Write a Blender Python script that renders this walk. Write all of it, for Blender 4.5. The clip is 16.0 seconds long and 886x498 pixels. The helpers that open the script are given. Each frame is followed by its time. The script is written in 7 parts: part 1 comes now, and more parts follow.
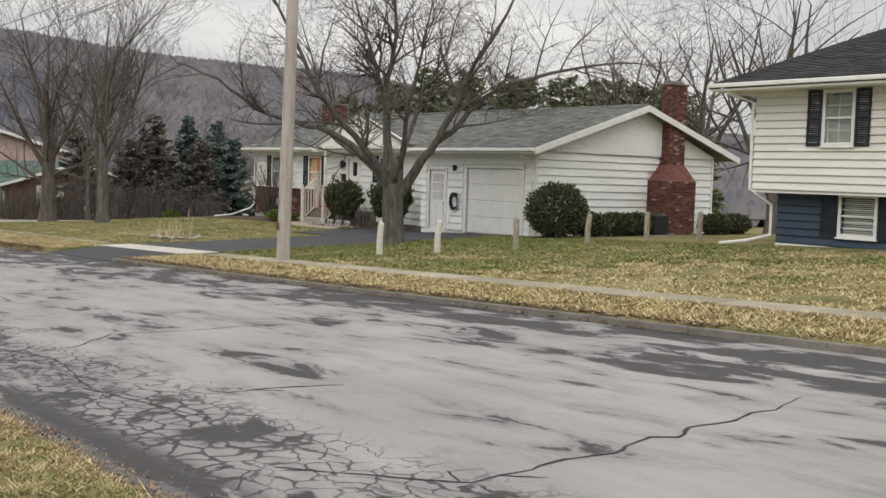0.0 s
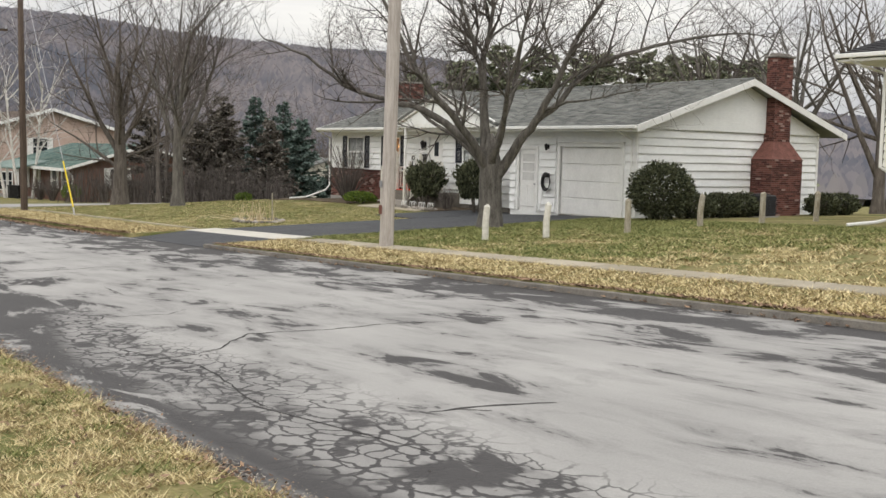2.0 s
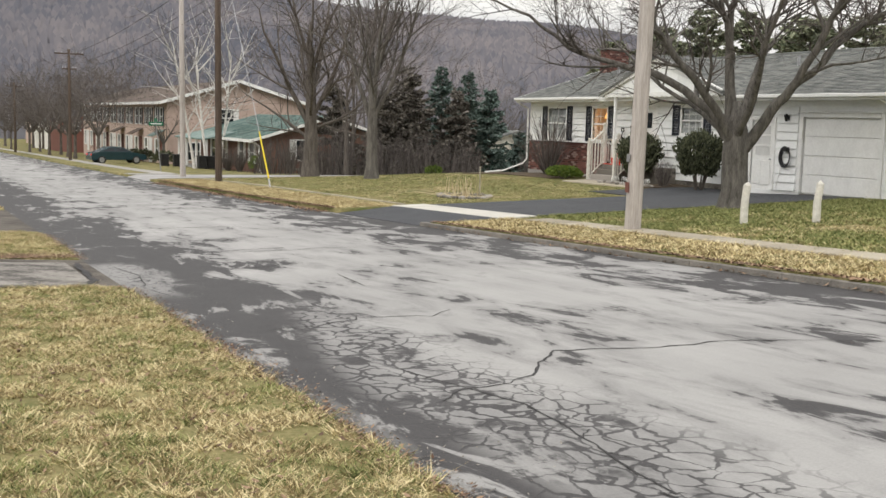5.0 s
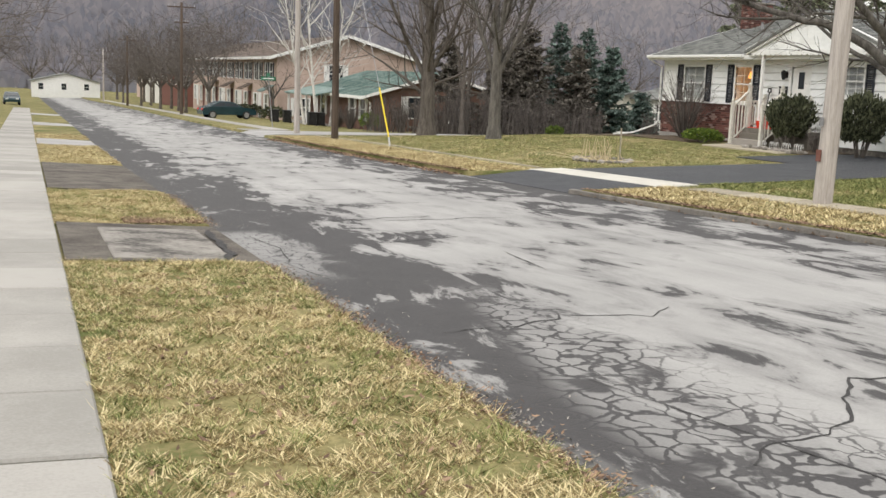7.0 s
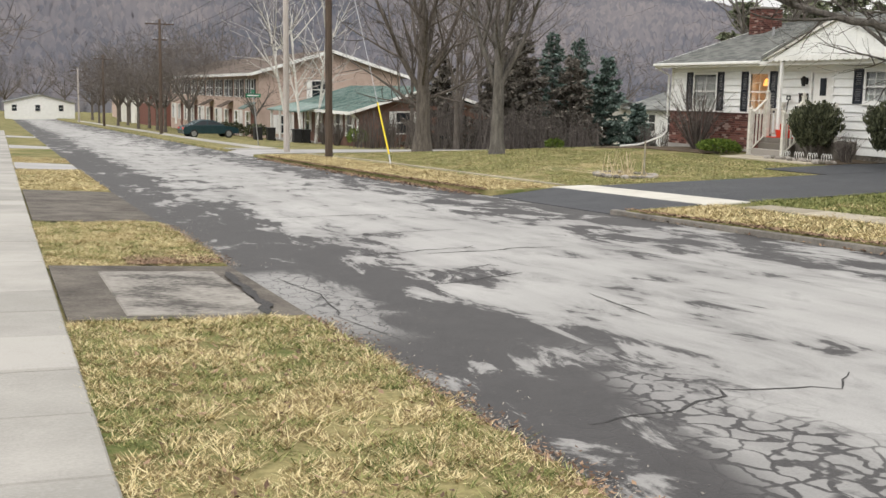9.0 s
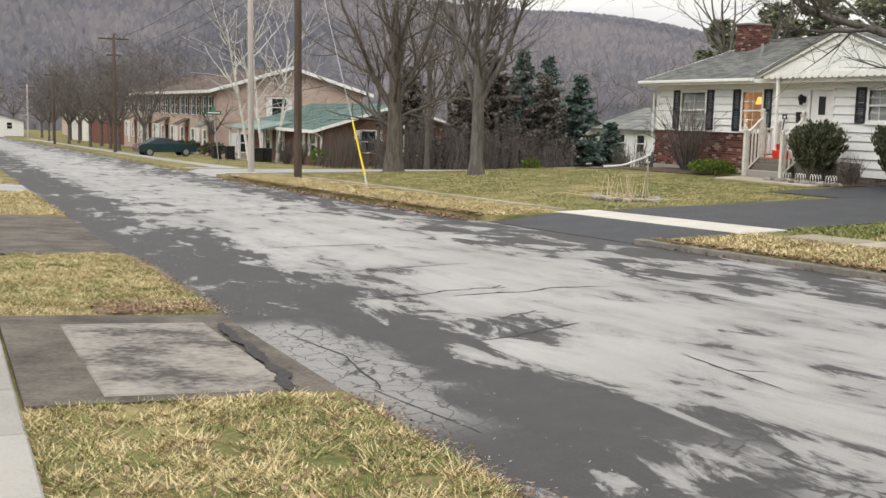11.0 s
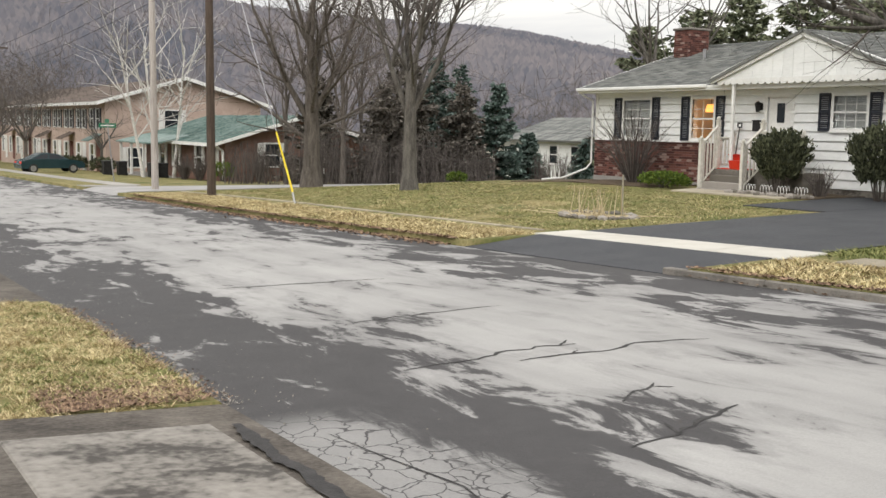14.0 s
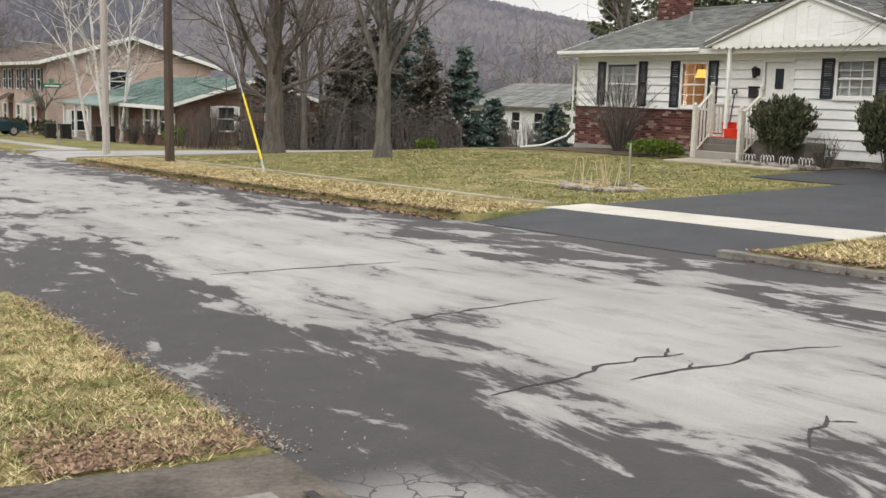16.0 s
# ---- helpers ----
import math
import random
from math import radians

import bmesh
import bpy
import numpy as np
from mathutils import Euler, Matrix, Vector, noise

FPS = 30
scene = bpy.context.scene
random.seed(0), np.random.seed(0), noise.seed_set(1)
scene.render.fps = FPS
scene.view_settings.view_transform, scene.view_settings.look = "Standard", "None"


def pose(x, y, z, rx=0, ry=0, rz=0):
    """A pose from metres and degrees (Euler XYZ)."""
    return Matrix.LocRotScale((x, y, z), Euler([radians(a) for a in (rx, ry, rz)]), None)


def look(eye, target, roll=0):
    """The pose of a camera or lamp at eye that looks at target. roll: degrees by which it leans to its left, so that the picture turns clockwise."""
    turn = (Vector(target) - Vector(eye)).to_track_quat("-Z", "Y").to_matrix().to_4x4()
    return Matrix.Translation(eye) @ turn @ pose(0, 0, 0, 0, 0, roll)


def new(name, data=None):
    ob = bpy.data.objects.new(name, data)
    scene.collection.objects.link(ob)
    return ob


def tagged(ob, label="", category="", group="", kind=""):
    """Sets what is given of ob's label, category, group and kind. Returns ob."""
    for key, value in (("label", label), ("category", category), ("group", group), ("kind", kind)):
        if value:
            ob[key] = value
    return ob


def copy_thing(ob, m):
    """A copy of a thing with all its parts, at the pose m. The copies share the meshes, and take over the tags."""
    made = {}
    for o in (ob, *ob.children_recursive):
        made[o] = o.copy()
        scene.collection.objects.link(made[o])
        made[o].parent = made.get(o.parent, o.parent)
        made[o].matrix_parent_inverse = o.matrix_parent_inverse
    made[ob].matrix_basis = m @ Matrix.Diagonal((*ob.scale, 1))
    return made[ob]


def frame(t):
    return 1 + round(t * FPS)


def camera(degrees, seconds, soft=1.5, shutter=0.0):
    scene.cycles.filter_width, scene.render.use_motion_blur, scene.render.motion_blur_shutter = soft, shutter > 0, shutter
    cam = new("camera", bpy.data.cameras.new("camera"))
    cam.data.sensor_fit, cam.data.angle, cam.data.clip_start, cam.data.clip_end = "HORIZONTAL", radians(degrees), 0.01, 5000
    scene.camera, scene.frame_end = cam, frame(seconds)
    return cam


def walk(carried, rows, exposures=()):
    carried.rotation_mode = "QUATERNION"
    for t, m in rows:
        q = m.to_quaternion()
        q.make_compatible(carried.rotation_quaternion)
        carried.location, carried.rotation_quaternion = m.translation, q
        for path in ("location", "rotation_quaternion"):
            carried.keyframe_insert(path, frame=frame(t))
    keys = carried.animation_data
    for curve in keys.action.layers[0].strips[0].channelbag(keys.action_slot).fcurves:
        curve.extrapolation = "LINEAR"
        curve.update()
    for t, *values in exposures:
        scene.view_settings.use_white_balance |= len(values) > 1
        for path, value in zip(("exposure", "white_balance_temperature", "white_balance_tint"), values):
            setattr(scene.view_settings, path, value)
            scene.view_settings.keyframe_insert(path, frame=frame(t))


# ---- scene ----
cam = camera(44.9, 16.0, 1.5)
METRES, EYE, TILT, LEAN, TURN = 18.3, 1.5, -1.53, 0.187, -38.0
ROWS = [
    (0.0, 0.0, 0.0, 0.0, 0.08, -2.46, -1.94),
    (0.5, -0.0202, 0.0129, -0.0013, 2.75, -3.05, -1.74),
    (1.0, -0.0403, 0.0351, -0.0012, 3.98, -3.53, -1.68),
    (1.5, -0.0578, 0.0583, -0.0009, 4.84, -3.43, -1.63),
    (2.0, -0.0758, 0.0822, -0.0006, 2.81, -3.6, -1.57),
    (2.5, -0.0902, 0.1072, -0.0002, 2.6, -3.92, -1.54),
    (3.0, -0.1048, 0.1275, -0.001, 1.77, -4.04, -1.61),
    (3.5, -0.1214, 0.1572, -0.0022, 2.65, -4.72, -1.98),
    (4.0, -0.14, 0.1771, -0.0034, 5.5, -4.3, -2.16),
    (4.5, -0.1591, 0.2015, -0.0038, 7.49, -4.81, -2.15),
    (5.0, -0.1794, 0.2269, -0.0041, 11.6, -5.28, -2.01),
    (7.5, -0.2811, 0.3528, -0.0085, 17.05, -7.83, -2.87),
    (8.0, -0.3013, 0.3747, -0.0091, 17.25, -7.81, -2.76),
    (8.5, -0.323, 0.3995, -0.008, 17.32, -7.52, -2.32),
    (9.0, -0.346, 0.4264, -0.0084, 15.61, -6.88, -1.77),
    (11.5, -0.4424, 0.5575, -0.0108, 12.79, -5.64, -1.91),
    (12.0, -0.4609, 0.5809, -0.0111, 11.99, -5.41, -1.72),
    (12.5, -0.4794, 0.6067, -0.0119, 10.69, -5.2, -1.52),
    (13.0, -0.4998, 0.6313, -0.0112, 9.88, -4.8, -1.33),
    (13.5, -0.5232, 0.6571, -0.0117, 8.04, -4.65, -1.25),
    (14.0, -0.5435, 0.6817, -0.0118, 7.09, -4.98, -1.44),
    (14.5, -0.5635, 0.7049, -0.0119, 5.31, -5.34, -1.66),
    (15.0, -0.5782, 0.7322, -0.0127, 4.38, -5.74, -2.0),
    (15.5, -0.5952, 0.7559, -0.0133, 3.45, -6.2, -2.04),
    (16.0, -0.6115, 0.7857, -0.0145, 4.17, -6.69, -1.95),
]
walk(cam, [(t, pose(0, 0, EYE, TILT, LEAN, TURN) @ pose(METRES * x, METRES * y, METRES * z, 90 + pitch, roll, yaw)) for t, x, y, z, yaw, pitch, roll in ROWS],
     [(0.0, -0.20), (1.5, -0.03), (5.0, 0.13), (8.0, 0.27), (11.5, 0.21), (16.0, 0.19)])

# ---- light: a bright overcast sky, brightest overhead, and a weak wide sun ----
world = bpy.data.worlds.new("overcast")
scene.world = world
world.use_nodes = True
wt = world.node_tree
wt.nodes.clear()


def wnode(kind, **kw):
    n = wt.nodes.new(kind)
    for k, v in kw.items():
        n.inputs[k].default_value = v
    return n


w_out = wt.nodes.new("ShaderNodeOutputWorld")
w_bg = wnode("ShaderNodeBackground", Strength=1.0)
w_sky = wt.nodes.new("ShaderNodeTexSky")
w_sky.sky_type, w_sky.sun_disc = "NISHITA", False
w_sky.sun_elevation, w_sky.sun_rotation = radians(38), radians(200)
w_tc = wt.nodes.new("ShaderNodeTexCoord")
w_sep = wt.nodes.new("ShaderNodeSeparateXYZ")
wt.links.new(w_tc.outputs["Generated"], w_sep.inputs[0])
w_up = wt.nodes.new("ShaderNodeMapRange")
w_up.inputs["From Min"].default_value, w_up.inputs["From Max"].default_value = 0.0, 0.9
w_up.inputs["To Min"].default_value, w_up.inputs["To Max"].default_value = 0.75, 2.0
wt.links.new(w_sep.outputs["Z"], w_up.inputs["Value"])
w_map = wt.nodes.new("ShaderNodeMapping")
w_map.inputs["Scale"].default_value = (1, 1, 4.5)
wt.links.new(w_tc.outputs["Generated"], w_map.inputs[0])
w_noise = wnode("ShaderNodeTexNoise", Scale=3.2, Detail=6.0, Roughness=0.55, Distortion=0.4)
wt.links.new(w_map.outputs[0], w_noise.inputs["Vector"])
w_ramp = wt.nodes.new("ShaderNodeValToRGB")
w_ramp.color_ramp.elements[0].position, w_ramp.color_ramp.elements[1].position = 0.36, 0.66
w_ramp.color_ramp.elements[0].color = (0.76, 0.76, 0.78, 1)
w_ramp.color_ramp.elements[1].color = (1.14, 1.11, 1.05, 1)
wt.links.new(w_noise.outputs["Fac"], w_ramp.inputs[0])
w_mul = wt.nodes.new("ShaderNodeVectorMath")
w_mul.operation = "SCALE"
wt.links.new(w_ramp.outputs[0], w_mul.inputs[0])
wt.links.new(w_up.outputs[0], w_mul.inputs["Scale"])
w_skys = wt.nodes.new("ShaderNodeVectorMath")
w_skys.operation = "SCALE"
w_skys.inputs["Scale"].default_value = 0.06
wt.links.new(w_sky.outputs[0], w_skys.inputs[0])
w_mix = wt.nodes.new("ShaderNodeMixRGB")
w_mix.inputs[0].default_value = 0.93
wt.links.new(w_skys.outputs[0], w_mix.inputs[1])
wt.links.new(w_mul.outputs[0], w_mix.inputs[2])
wt.links.new(w_mix.outputs[0], w_bg.inputs["Color"])
wt.links.new(w_bg.outputs[0], w_out.inputs[0])

sun_data = bpy.data.lights.new("sun", "SUN")
sun_data.energy, sun_data.angle, sun_data.color = 1.0, radians(40), (1.0, 0.95, 0.88)
sun = new("sun", sun_data)
sun.matrix_world = look((0, 0, 19), (20, 14, 0))


# ---- materials ----
def mat(name, a, b=None, scale=6.0, rough=0.8, bump=0.2, metal=0.0, stretch=(1, 1, 1), fine=8.0, third=None, vary=0.0, lo=0.35, hi=0.65, spec=0.3):
    """Two colours mixed by a large and a fine noise in object space, with relief from the fine one."""
    m = bpy.data.materials.new(name)
    m.use_nodes = True
    nt = m.node_tree
    p = nt.nodes["Principled BSDF"]
    b = b or tuple(c * 0.8 for c in a)
    tc = nt.nodes.new("ShaderNodeTexCoord")
    mp = nt.nodes.new("ShaderNodeMapping")
    mp.inputs["Scale"].default_value = stretch
    nt.links.new(tc.outputs["Object"], mp.inputs[0])
    n1 = nt.nodes.new("ShaderNodeTexNoise")
    n1.inputs["Scale"].default_value, n1.inputs["Detail"].default_value, n1.inputs["Roughness"].default_value = scale, 5, 0.6
    n2 = nt.nodes.new("ShaderNodeTexNoise")
    n2.inputs["Scale"].default_value, n2.inputs["Detail"].default_value = scale * fine, 4
    for n in (n1, n2):
        nt.links.new(mp.outputs[0], n.inputs["Vector"])
    r = nt.nodes.new("ShaderNodeValToRGB")
    e = r.color_ramp.elements
    e[0].position, e[1].position = lo, hi
    e[0].color, e[1].color = (*a, 1), (*b, 1)
    if third:
        x = e.new((lo + hi) / 2)
        x.color = (*third, 1)
    mixv = nt.nodes.new("ShaderNodeMath")
    mixv.operation = "MULTIPLY_ADD"
    mixv.inputs[1].default_value = 0.35
    sc = nt.nodes.new("ShaderNodeMath")
    sc.operation = "MULTIPLY"
    sc.inputs[1].default_value = 0.65
    nt.links.new(n1.outputs["Fac"], sc.inputs[0])
    nt.links.new(n2.outputs["Fac"], mixv.inputs[0])
    nt.links.new(sc.outputs[0], mixv.inputs[2])
    last = mixv.outputs[0]
    if vary:
        oi = nt.nodes.new("ShaderNodeObjectInfo")
        ge = nt.nodes.new("ShaderNodeNewGeometry")
        ad = nt.nodes.new("ShaderNodeMath")
        nt.links.new(oi.outputs["Random"], ad.inputs[0])
        nt.links.new(ge.outputs["Random Per Island"], ad.inputs[1])
        fr = nt.nodes.new("ShaderNodeMath")
        fr.operation = "FRACT"
        nt.links.new(ad.outputs[0], fr.inputs[0])
        v = nt.nodes.new("ShaderNodeMath")
        v.operation = "MULTIPLY_ADD"
        v.inputs[1].default_value = vary
        nt.links.new(fr.outputs[0], v.inputs[0])
        of = nt.nodes.new("ShaderNodeMath")
        of.operation = "SUBTRACT"
        of.inputs[1].default_value = vary / 2
        nt.links.new(last, of.inputs[0])
        nt.links.new(of.outputs[0], v.inputs[2])
        last = v.outputs[0]
    nt.links.new(last, r.inputs[0])
    nt.links.new(r.outputs[0], p.inputs["Base Color"])
    p.inputs["Roughness"].default_value, p.inputs["Metallic"].default_value = rough, metal
    p.inputs["Specular IOR Level"].default_value = spec
    if bump:
        bu = nt.nodes.new("ShaderNodeBump")
        bu.inputs["Strength"].default_value, bu.inputs["Distance"].default_value = bump, 0.02
        nt.links.new(n2.outputs["Fac"], bu.inputs["Height"])
        nt.links.new(bu.outputs[0], p.inputs["Normal"])
    return m


def road_material():
    """Dry pale asphalt with damp dark margins, damp patches drawn out along the road and a damp crack net."""
    m = bpy.data.materials.new("damp_asphalt")
    m.use_nodes = True
    nt = m.node_tree
    p = nt.nodes["Principled BSDF"]

    def N(kind, **kw):
        n = nt.nodes.new(kind)
        for k, v in kw.items():
            n.inputs[k].default_value = v
        return n

    def M(op, a, b=0.0, c=0.0, clamp=False):
        n = nt.nodes.new("ShaderNodeMath")
        n.operation, n.use_clamp = op, clamp
        for i, v in enumerate((a, b, c)):
            if isinstance(v, (int, float)):
                n.inputs[i].default_value = v
            else:
                nt.links.new(v, n.inputs[i])
        return n.outputs[0]

    def step(v, a, b):
        n = nt.nodes.new("ShaderNodeMapRange")
        n.interpolation_type = "SMOOTHSTEP"
        nt.links.new(v, n.inputs["Value"])
        n.inputs["From Min"].default_value, n.inputs["From Max"].default_value = a, b
        return n.outputs[0]

    def noise_of(vec, scale, detail=5.0, rough=0.55, dist=0.0):
        n = N("ShaderNodeTexNoise", Scale=scale, Detail=detail, Roughness=rough, Distortion=dist)
        nt.links.new(vec, n.inputs["Vector"])
        return n

    tc = nt.nodes.new("ShaderNodeTexCoord")
    co = tc.outputs["Object"]
    sx = nt.nodes.new("ShaderNodeSeparateXYZ")
    nt.links.new(co, sx.inputs[0])
    x = sx.outputs["X"]
    long = nt.nodes.new("ShaderNodeMapping")
    long.inputs["Scale"].default_value = (1.25, 0.36, 1.0)
    nt.links.new(co, long.inputs[0])
    big = noise_of(long.outputs[0], 0.55, 6, 0.6, 0.5).outputs["Fac"]
    mid = noise_of(long.outputs[0], 2.2, 5, 0.6, 0.3).outputs["Fac"]
    # wetness by distance from the two margins
    # the damp margin widens down the hill
    drift = M("MULTIPLY", step(sx.outputs["Y"], 12.0, 17.5), 0.85)
    xn = M("SUBTRACT", x, drift)
    near = step(xn, 4.7, 2.6)
    far = step(x, 7.0, 9.6)
    thin = nt.nodes.new("ShaderNodeMapping")
    thin.inputs["Scale"].default_value = (1.9, 0.62, 1.0)
    nt.links.new(co, thin.inputs[0])
    streak = noise_of(thin.outputs[0], 1.1, 9, 0.66, 0.5).outputs["Fac"]
    wet = M("ADD", M("MULTIPLY", near, 0.50), M("MULTIPLY", far, 0.47))
    wet = M("ADD", wet, M("MULTIPLY", step(xn, 3.5, 2.8), 0.20))
    wet = M("ADD", wet, M("MULTIPLY", M("SUBTRACT", big, 0.5), 1.5))
    wet = M("ADD", wet, M("MULTIPLY", M("SUBTRACT", streak, 0.5), 2.9))
    wet = M("ADD", wet, M("MULTIPLY", M("SUBTRACT", mid, 0.5), 0.4))
    blot = step(wet, 0.30, 0.47)
    # crack net beside the near margin on the upper stretch of the road
    warp = noise_of(co, 1.6, 4)
    mixv = nt.nodes.new("ShaderNodeMixRGB")
    mixv.blend_type = "ADD"
    mixv.inputs[0].default_value = 0.5
    nt.links.new(co, mixv.inputs[1])
    nt.links.new(warp.outputs["Color"], mixv.inputs[2])
    sq = nt.nodes.new("ShaderNodeMapping")
    sq.inputs["Scale"].default_value = (1.15, 0.8, 1.0)
    nt.links.new(mixv.outputs[0], sq.inputs[0])
    vo = N("ShaderNodeTexVoronoi", Scale=5.0)
    vo.feature = "DISTANCE_TO_EDGE"
    nt.links.new(sq.outputs[0], vo.inputs["Vector"])
    yy = sx.outputs["Y"]
    band = M("MULTIPLY", step(M("ADD", x, M("MULTIPLY", big, -1.1)), 4.0, 3.3), step(x, 2.5, 2.9))
    band = M("MULTIPLY", band, step(M("ADD", yy, M("MULTIPLY", mid, 3.0)), 17.6, 16.2))
    width = M("MULTIPLY_ADD", mid, 0.26, -0.075)
    edge = M("SUBTRACT", width, vo.outputs["Distance"])
    net = M("MULTIPLY", M("MULTIPLY", step(edge, -0.02, 0.03), band), step(streak, 0.36, 0.46))
    # pale dried cells between the cracks of the damp band
    cells = M("MULTIPLY", step(M("SUBTRACT", vo.outputs["Distance"], M("MULTIPLY", mid, 0.10)), 0.0, 0.05), step(noise_of(co, 0.8, 5, 0.6).outputs["Fac"], 0.43, 0.50))
    cells = M("MULTIPLY", cells, M("MULTIPLY", step(xn, 2.75, 3.1), step(xn, 5.0, 4.2)))
    cells = M("MULTIPLY", cells, step(yy, 18.0, 16.0))
    # a dried pale patch where the near drive meets the road, and a pale gritty line along the grass
    patch = M("MULTIPLY", M("MULTIPLY", step(yy, 17.9, 19.0), step(yy, 22.9, 22.2)), step(M("ADD", x, M("MULTIPLY", M("SUBTRACT", streak, 0.5), 2.2)), 3.25, 2.95))
    patch = M("MULTIPLY", patch, step(M("SUBTRACT", vo.outputs["Distance"], M("MULTIPLY", big, 0.05)), -0.012, 0.012))
    rim = M("MULTIPLY", M("MULTIPLY", step(x, 2.68, 2.58), step(yy, 14.5, 13.0)), step(noise_of(long.outputs[0], 1.4, 5, 0.6).outputs["Fac"], 0.47, 0.54))
    dried = M("MAXIMUM", M("MAXIMUM", cells, patch), M("MULTIPLY", rim, 0.4))
    blot = M("MULTIPLY", blot, M("MULTIPLY_ADD", dried, -0.9, 1.0))
    damp = M("MAXIMUM", blot, M("MULTIPLY", net, 0.92), clamp=True)
    grit = noise_of(co, 60, 3).outputs["Fac"]
    soft = noise_of(co, 0.5, 4).outputs["Fac"]
    dry = nt.nodes.new("ShaderNodeValToRGB")
    dry.color_ramp.elements[0].color, dry.color_ramp.elements[1].color = (0.205, 0.201, 0.196, 1), (0.40, 0.393, 0.379, 1)
    dry.color_ramp.elements[0].position, dry.color_ramp.elements[1].position = 0.25, 0.75
    lane = nt.nodes.new("ShaderNodeMapping")
    lane.inputs["Scale"].default_value = (1.6, 0.07, 1.0)
    nt.links.new(co, lane.inputs[0])
    worn = noise_of(lane.outputs[0], 1.3, 5, 0.6).outputs["Fac"]
    tone = M("MULTIPLY_ADD", grit, 0.25, M("MULTIPLY_ADD", soft, 0.4, M("MULTIPLY", worn, 0.35)))
    nt.links.new(M("SUBTRACT", tone, M("MULTIPLY", step(wet, -0.1, 0.35), 0.16)), dry.inputs[0])
    wetc = nt.nodes.new("ShaderNodeValToRGB")
    wetc.color_ramp.elements[0].color, wetc.color_ramp.elements[1].color = (0.022, 0.021, 0.022, 1), (0.082, 0.078, 0.078, 1)
    nt.links.new(M("MULTIPLY_ADD", grit, 0.45, M("MULTIPLY", noise_of(co, 3.0, 6, 0.7).outputs["Fac"], 0.55)), wetc.inputs[0])
    col = nt.nodes.new("ShaderNodeMixRGB")
    nt.links.new(damp, col.inputs[0])
    nt.links.new(dry.outputs[0], col.inputs[1])
    nt.links.new(wetc.outputs[0], col.inputs[2])
    nt.links.new(col.outputs[0], p.inputs["Base Color"])
    nt.links.new(M("MULTIPLY_ADD", damp, -0.18, 0.88), p.inputs["Roughness"])
    p.inputs["Specular IOR Level"].default_value = 0.22
    bu = N("ShaderNodeBump", Strength=0.35, Distance=0.01)
    nt.links.new(M("SUBTRACT", grit, M("MULTIPLY", net, 0.8)), bu.inputs["Height"])
    nt.links.new(bu.outputs[0], p.inputs["Normal"])
    return m


ROAD = road_material()
GRASS_GROUND = mat("dormant_lawn", (0.085, 0.105, 0.032), (0.28, 0.24, 0.115), 0.7, 0.95, 1.0, fine=30, third=(0.175, 0.155, 0.07), lo=0.38, hi=0.62, spec=0.1)
BLADE_DRY = mat("dry_grass", (0.20, 0.145, 0.075), (0.70, 0.60, 0.36), 2.4, 0.9, 0, vary=0.5, lo=0.38, hi=0.62, third=(0.46, 0.375, 0.19), spec=0.1)
BLADE_GREEN = mat("green_grass", (0.085, 0.105, 0.035), (0.32, 0.325, 0.135), 4.0, 0.9, 0, vary=0.45, lo=0.36, hi=0.64, spec=0.1)
LEAF_LITTER = mat("leaf_litter", (0.10, 0.06, 0.04), (0.30, 0.20, 0.13), 5, 0.9, 0, vary=0.8)
SOIL = mat("bare_soil", (0.06, 0.045, 0.03), (0.13, 0.095, 0.06), 2, 0.95, 0.8, fine=20)
CONCRETE = mat("old_concrete", (0.245, 0.235, 0.215), (0.345, 0.33, 0.305), 1.2, 0.9, 0.25, fine=40, vary=0.3)
APRON = mat("pale_new_concrete", (0.44, 0.42, 0.37), (0.56, 0.54, 0.49), 1.2, 0.9, 0.25, fine=40)
WALK_OLD = mat("tan_worn_concrete", (0.25, 0.22, 0.165), (0.37, 0.33, 0.255), 1.2, 0.9, 0.3, fine=30, vary=0.3)
CONCRETE_STAINED = mat("stained_concrete", (0.07, 0.061, 0.053), (0.25, 0.228, 0.202), 1.5, 0.85, 0.4, fine=12, lo=0.40, hi=0.58)
CROSS_DARK = mat("worn_dark_asphalt", (0.045, 0.038, 0.032), (0.15, 0.132, 0.112), 1.8, 0.9, 0.8, fine=14)
DRIVE_SLAB = mat("blotched_drive_concrete", (0.06, 0.054, 0.048), (0.27, 0.252, 0.226), 1.5, 0.85, 0.5, fine=9, third=(0.20, 0.185, 0.165), lo=0.40, hi=0.62)
KERB = mat("kerb_stone", (0.13, 0.12, 0.11), (0.26, 0.24, 0.21), 2, 0.9, 0.5, fine=20)
NEW_ASPHALT = mat("new_asphalt", (0.035, 0.037, 0.042), (0.058, 0.060, 0.066), 1.0, 0.75, 0.5, fine=60)
STREET = mat("side_street", (0.26, 0.255, 0.25), (0.36, 0.35, 0.34), 0.6, 0.9, 0.3, fine=50)
WHITE_SIDING = mat("white_siding", (0.73, 0.74, 0.73), (0.84, 0.85, 0.84), 0.8, 0.6, 0.05, stretch=(1, 1, 3), vary=0.15)
CREAM_SIDING = mat("cream_siding", (0.70, 0.69, 0.64), (0.80, 0.79, 0.75), 0.8, 0.6, 0.05, stretch=(1, 1, 3), vary=0.15)
WHITE_PAINT = mat("white_paint", (0.70, 0.70, 0.68), (0.82, 0.82, 0.80), 2, 0.5, 0.08)
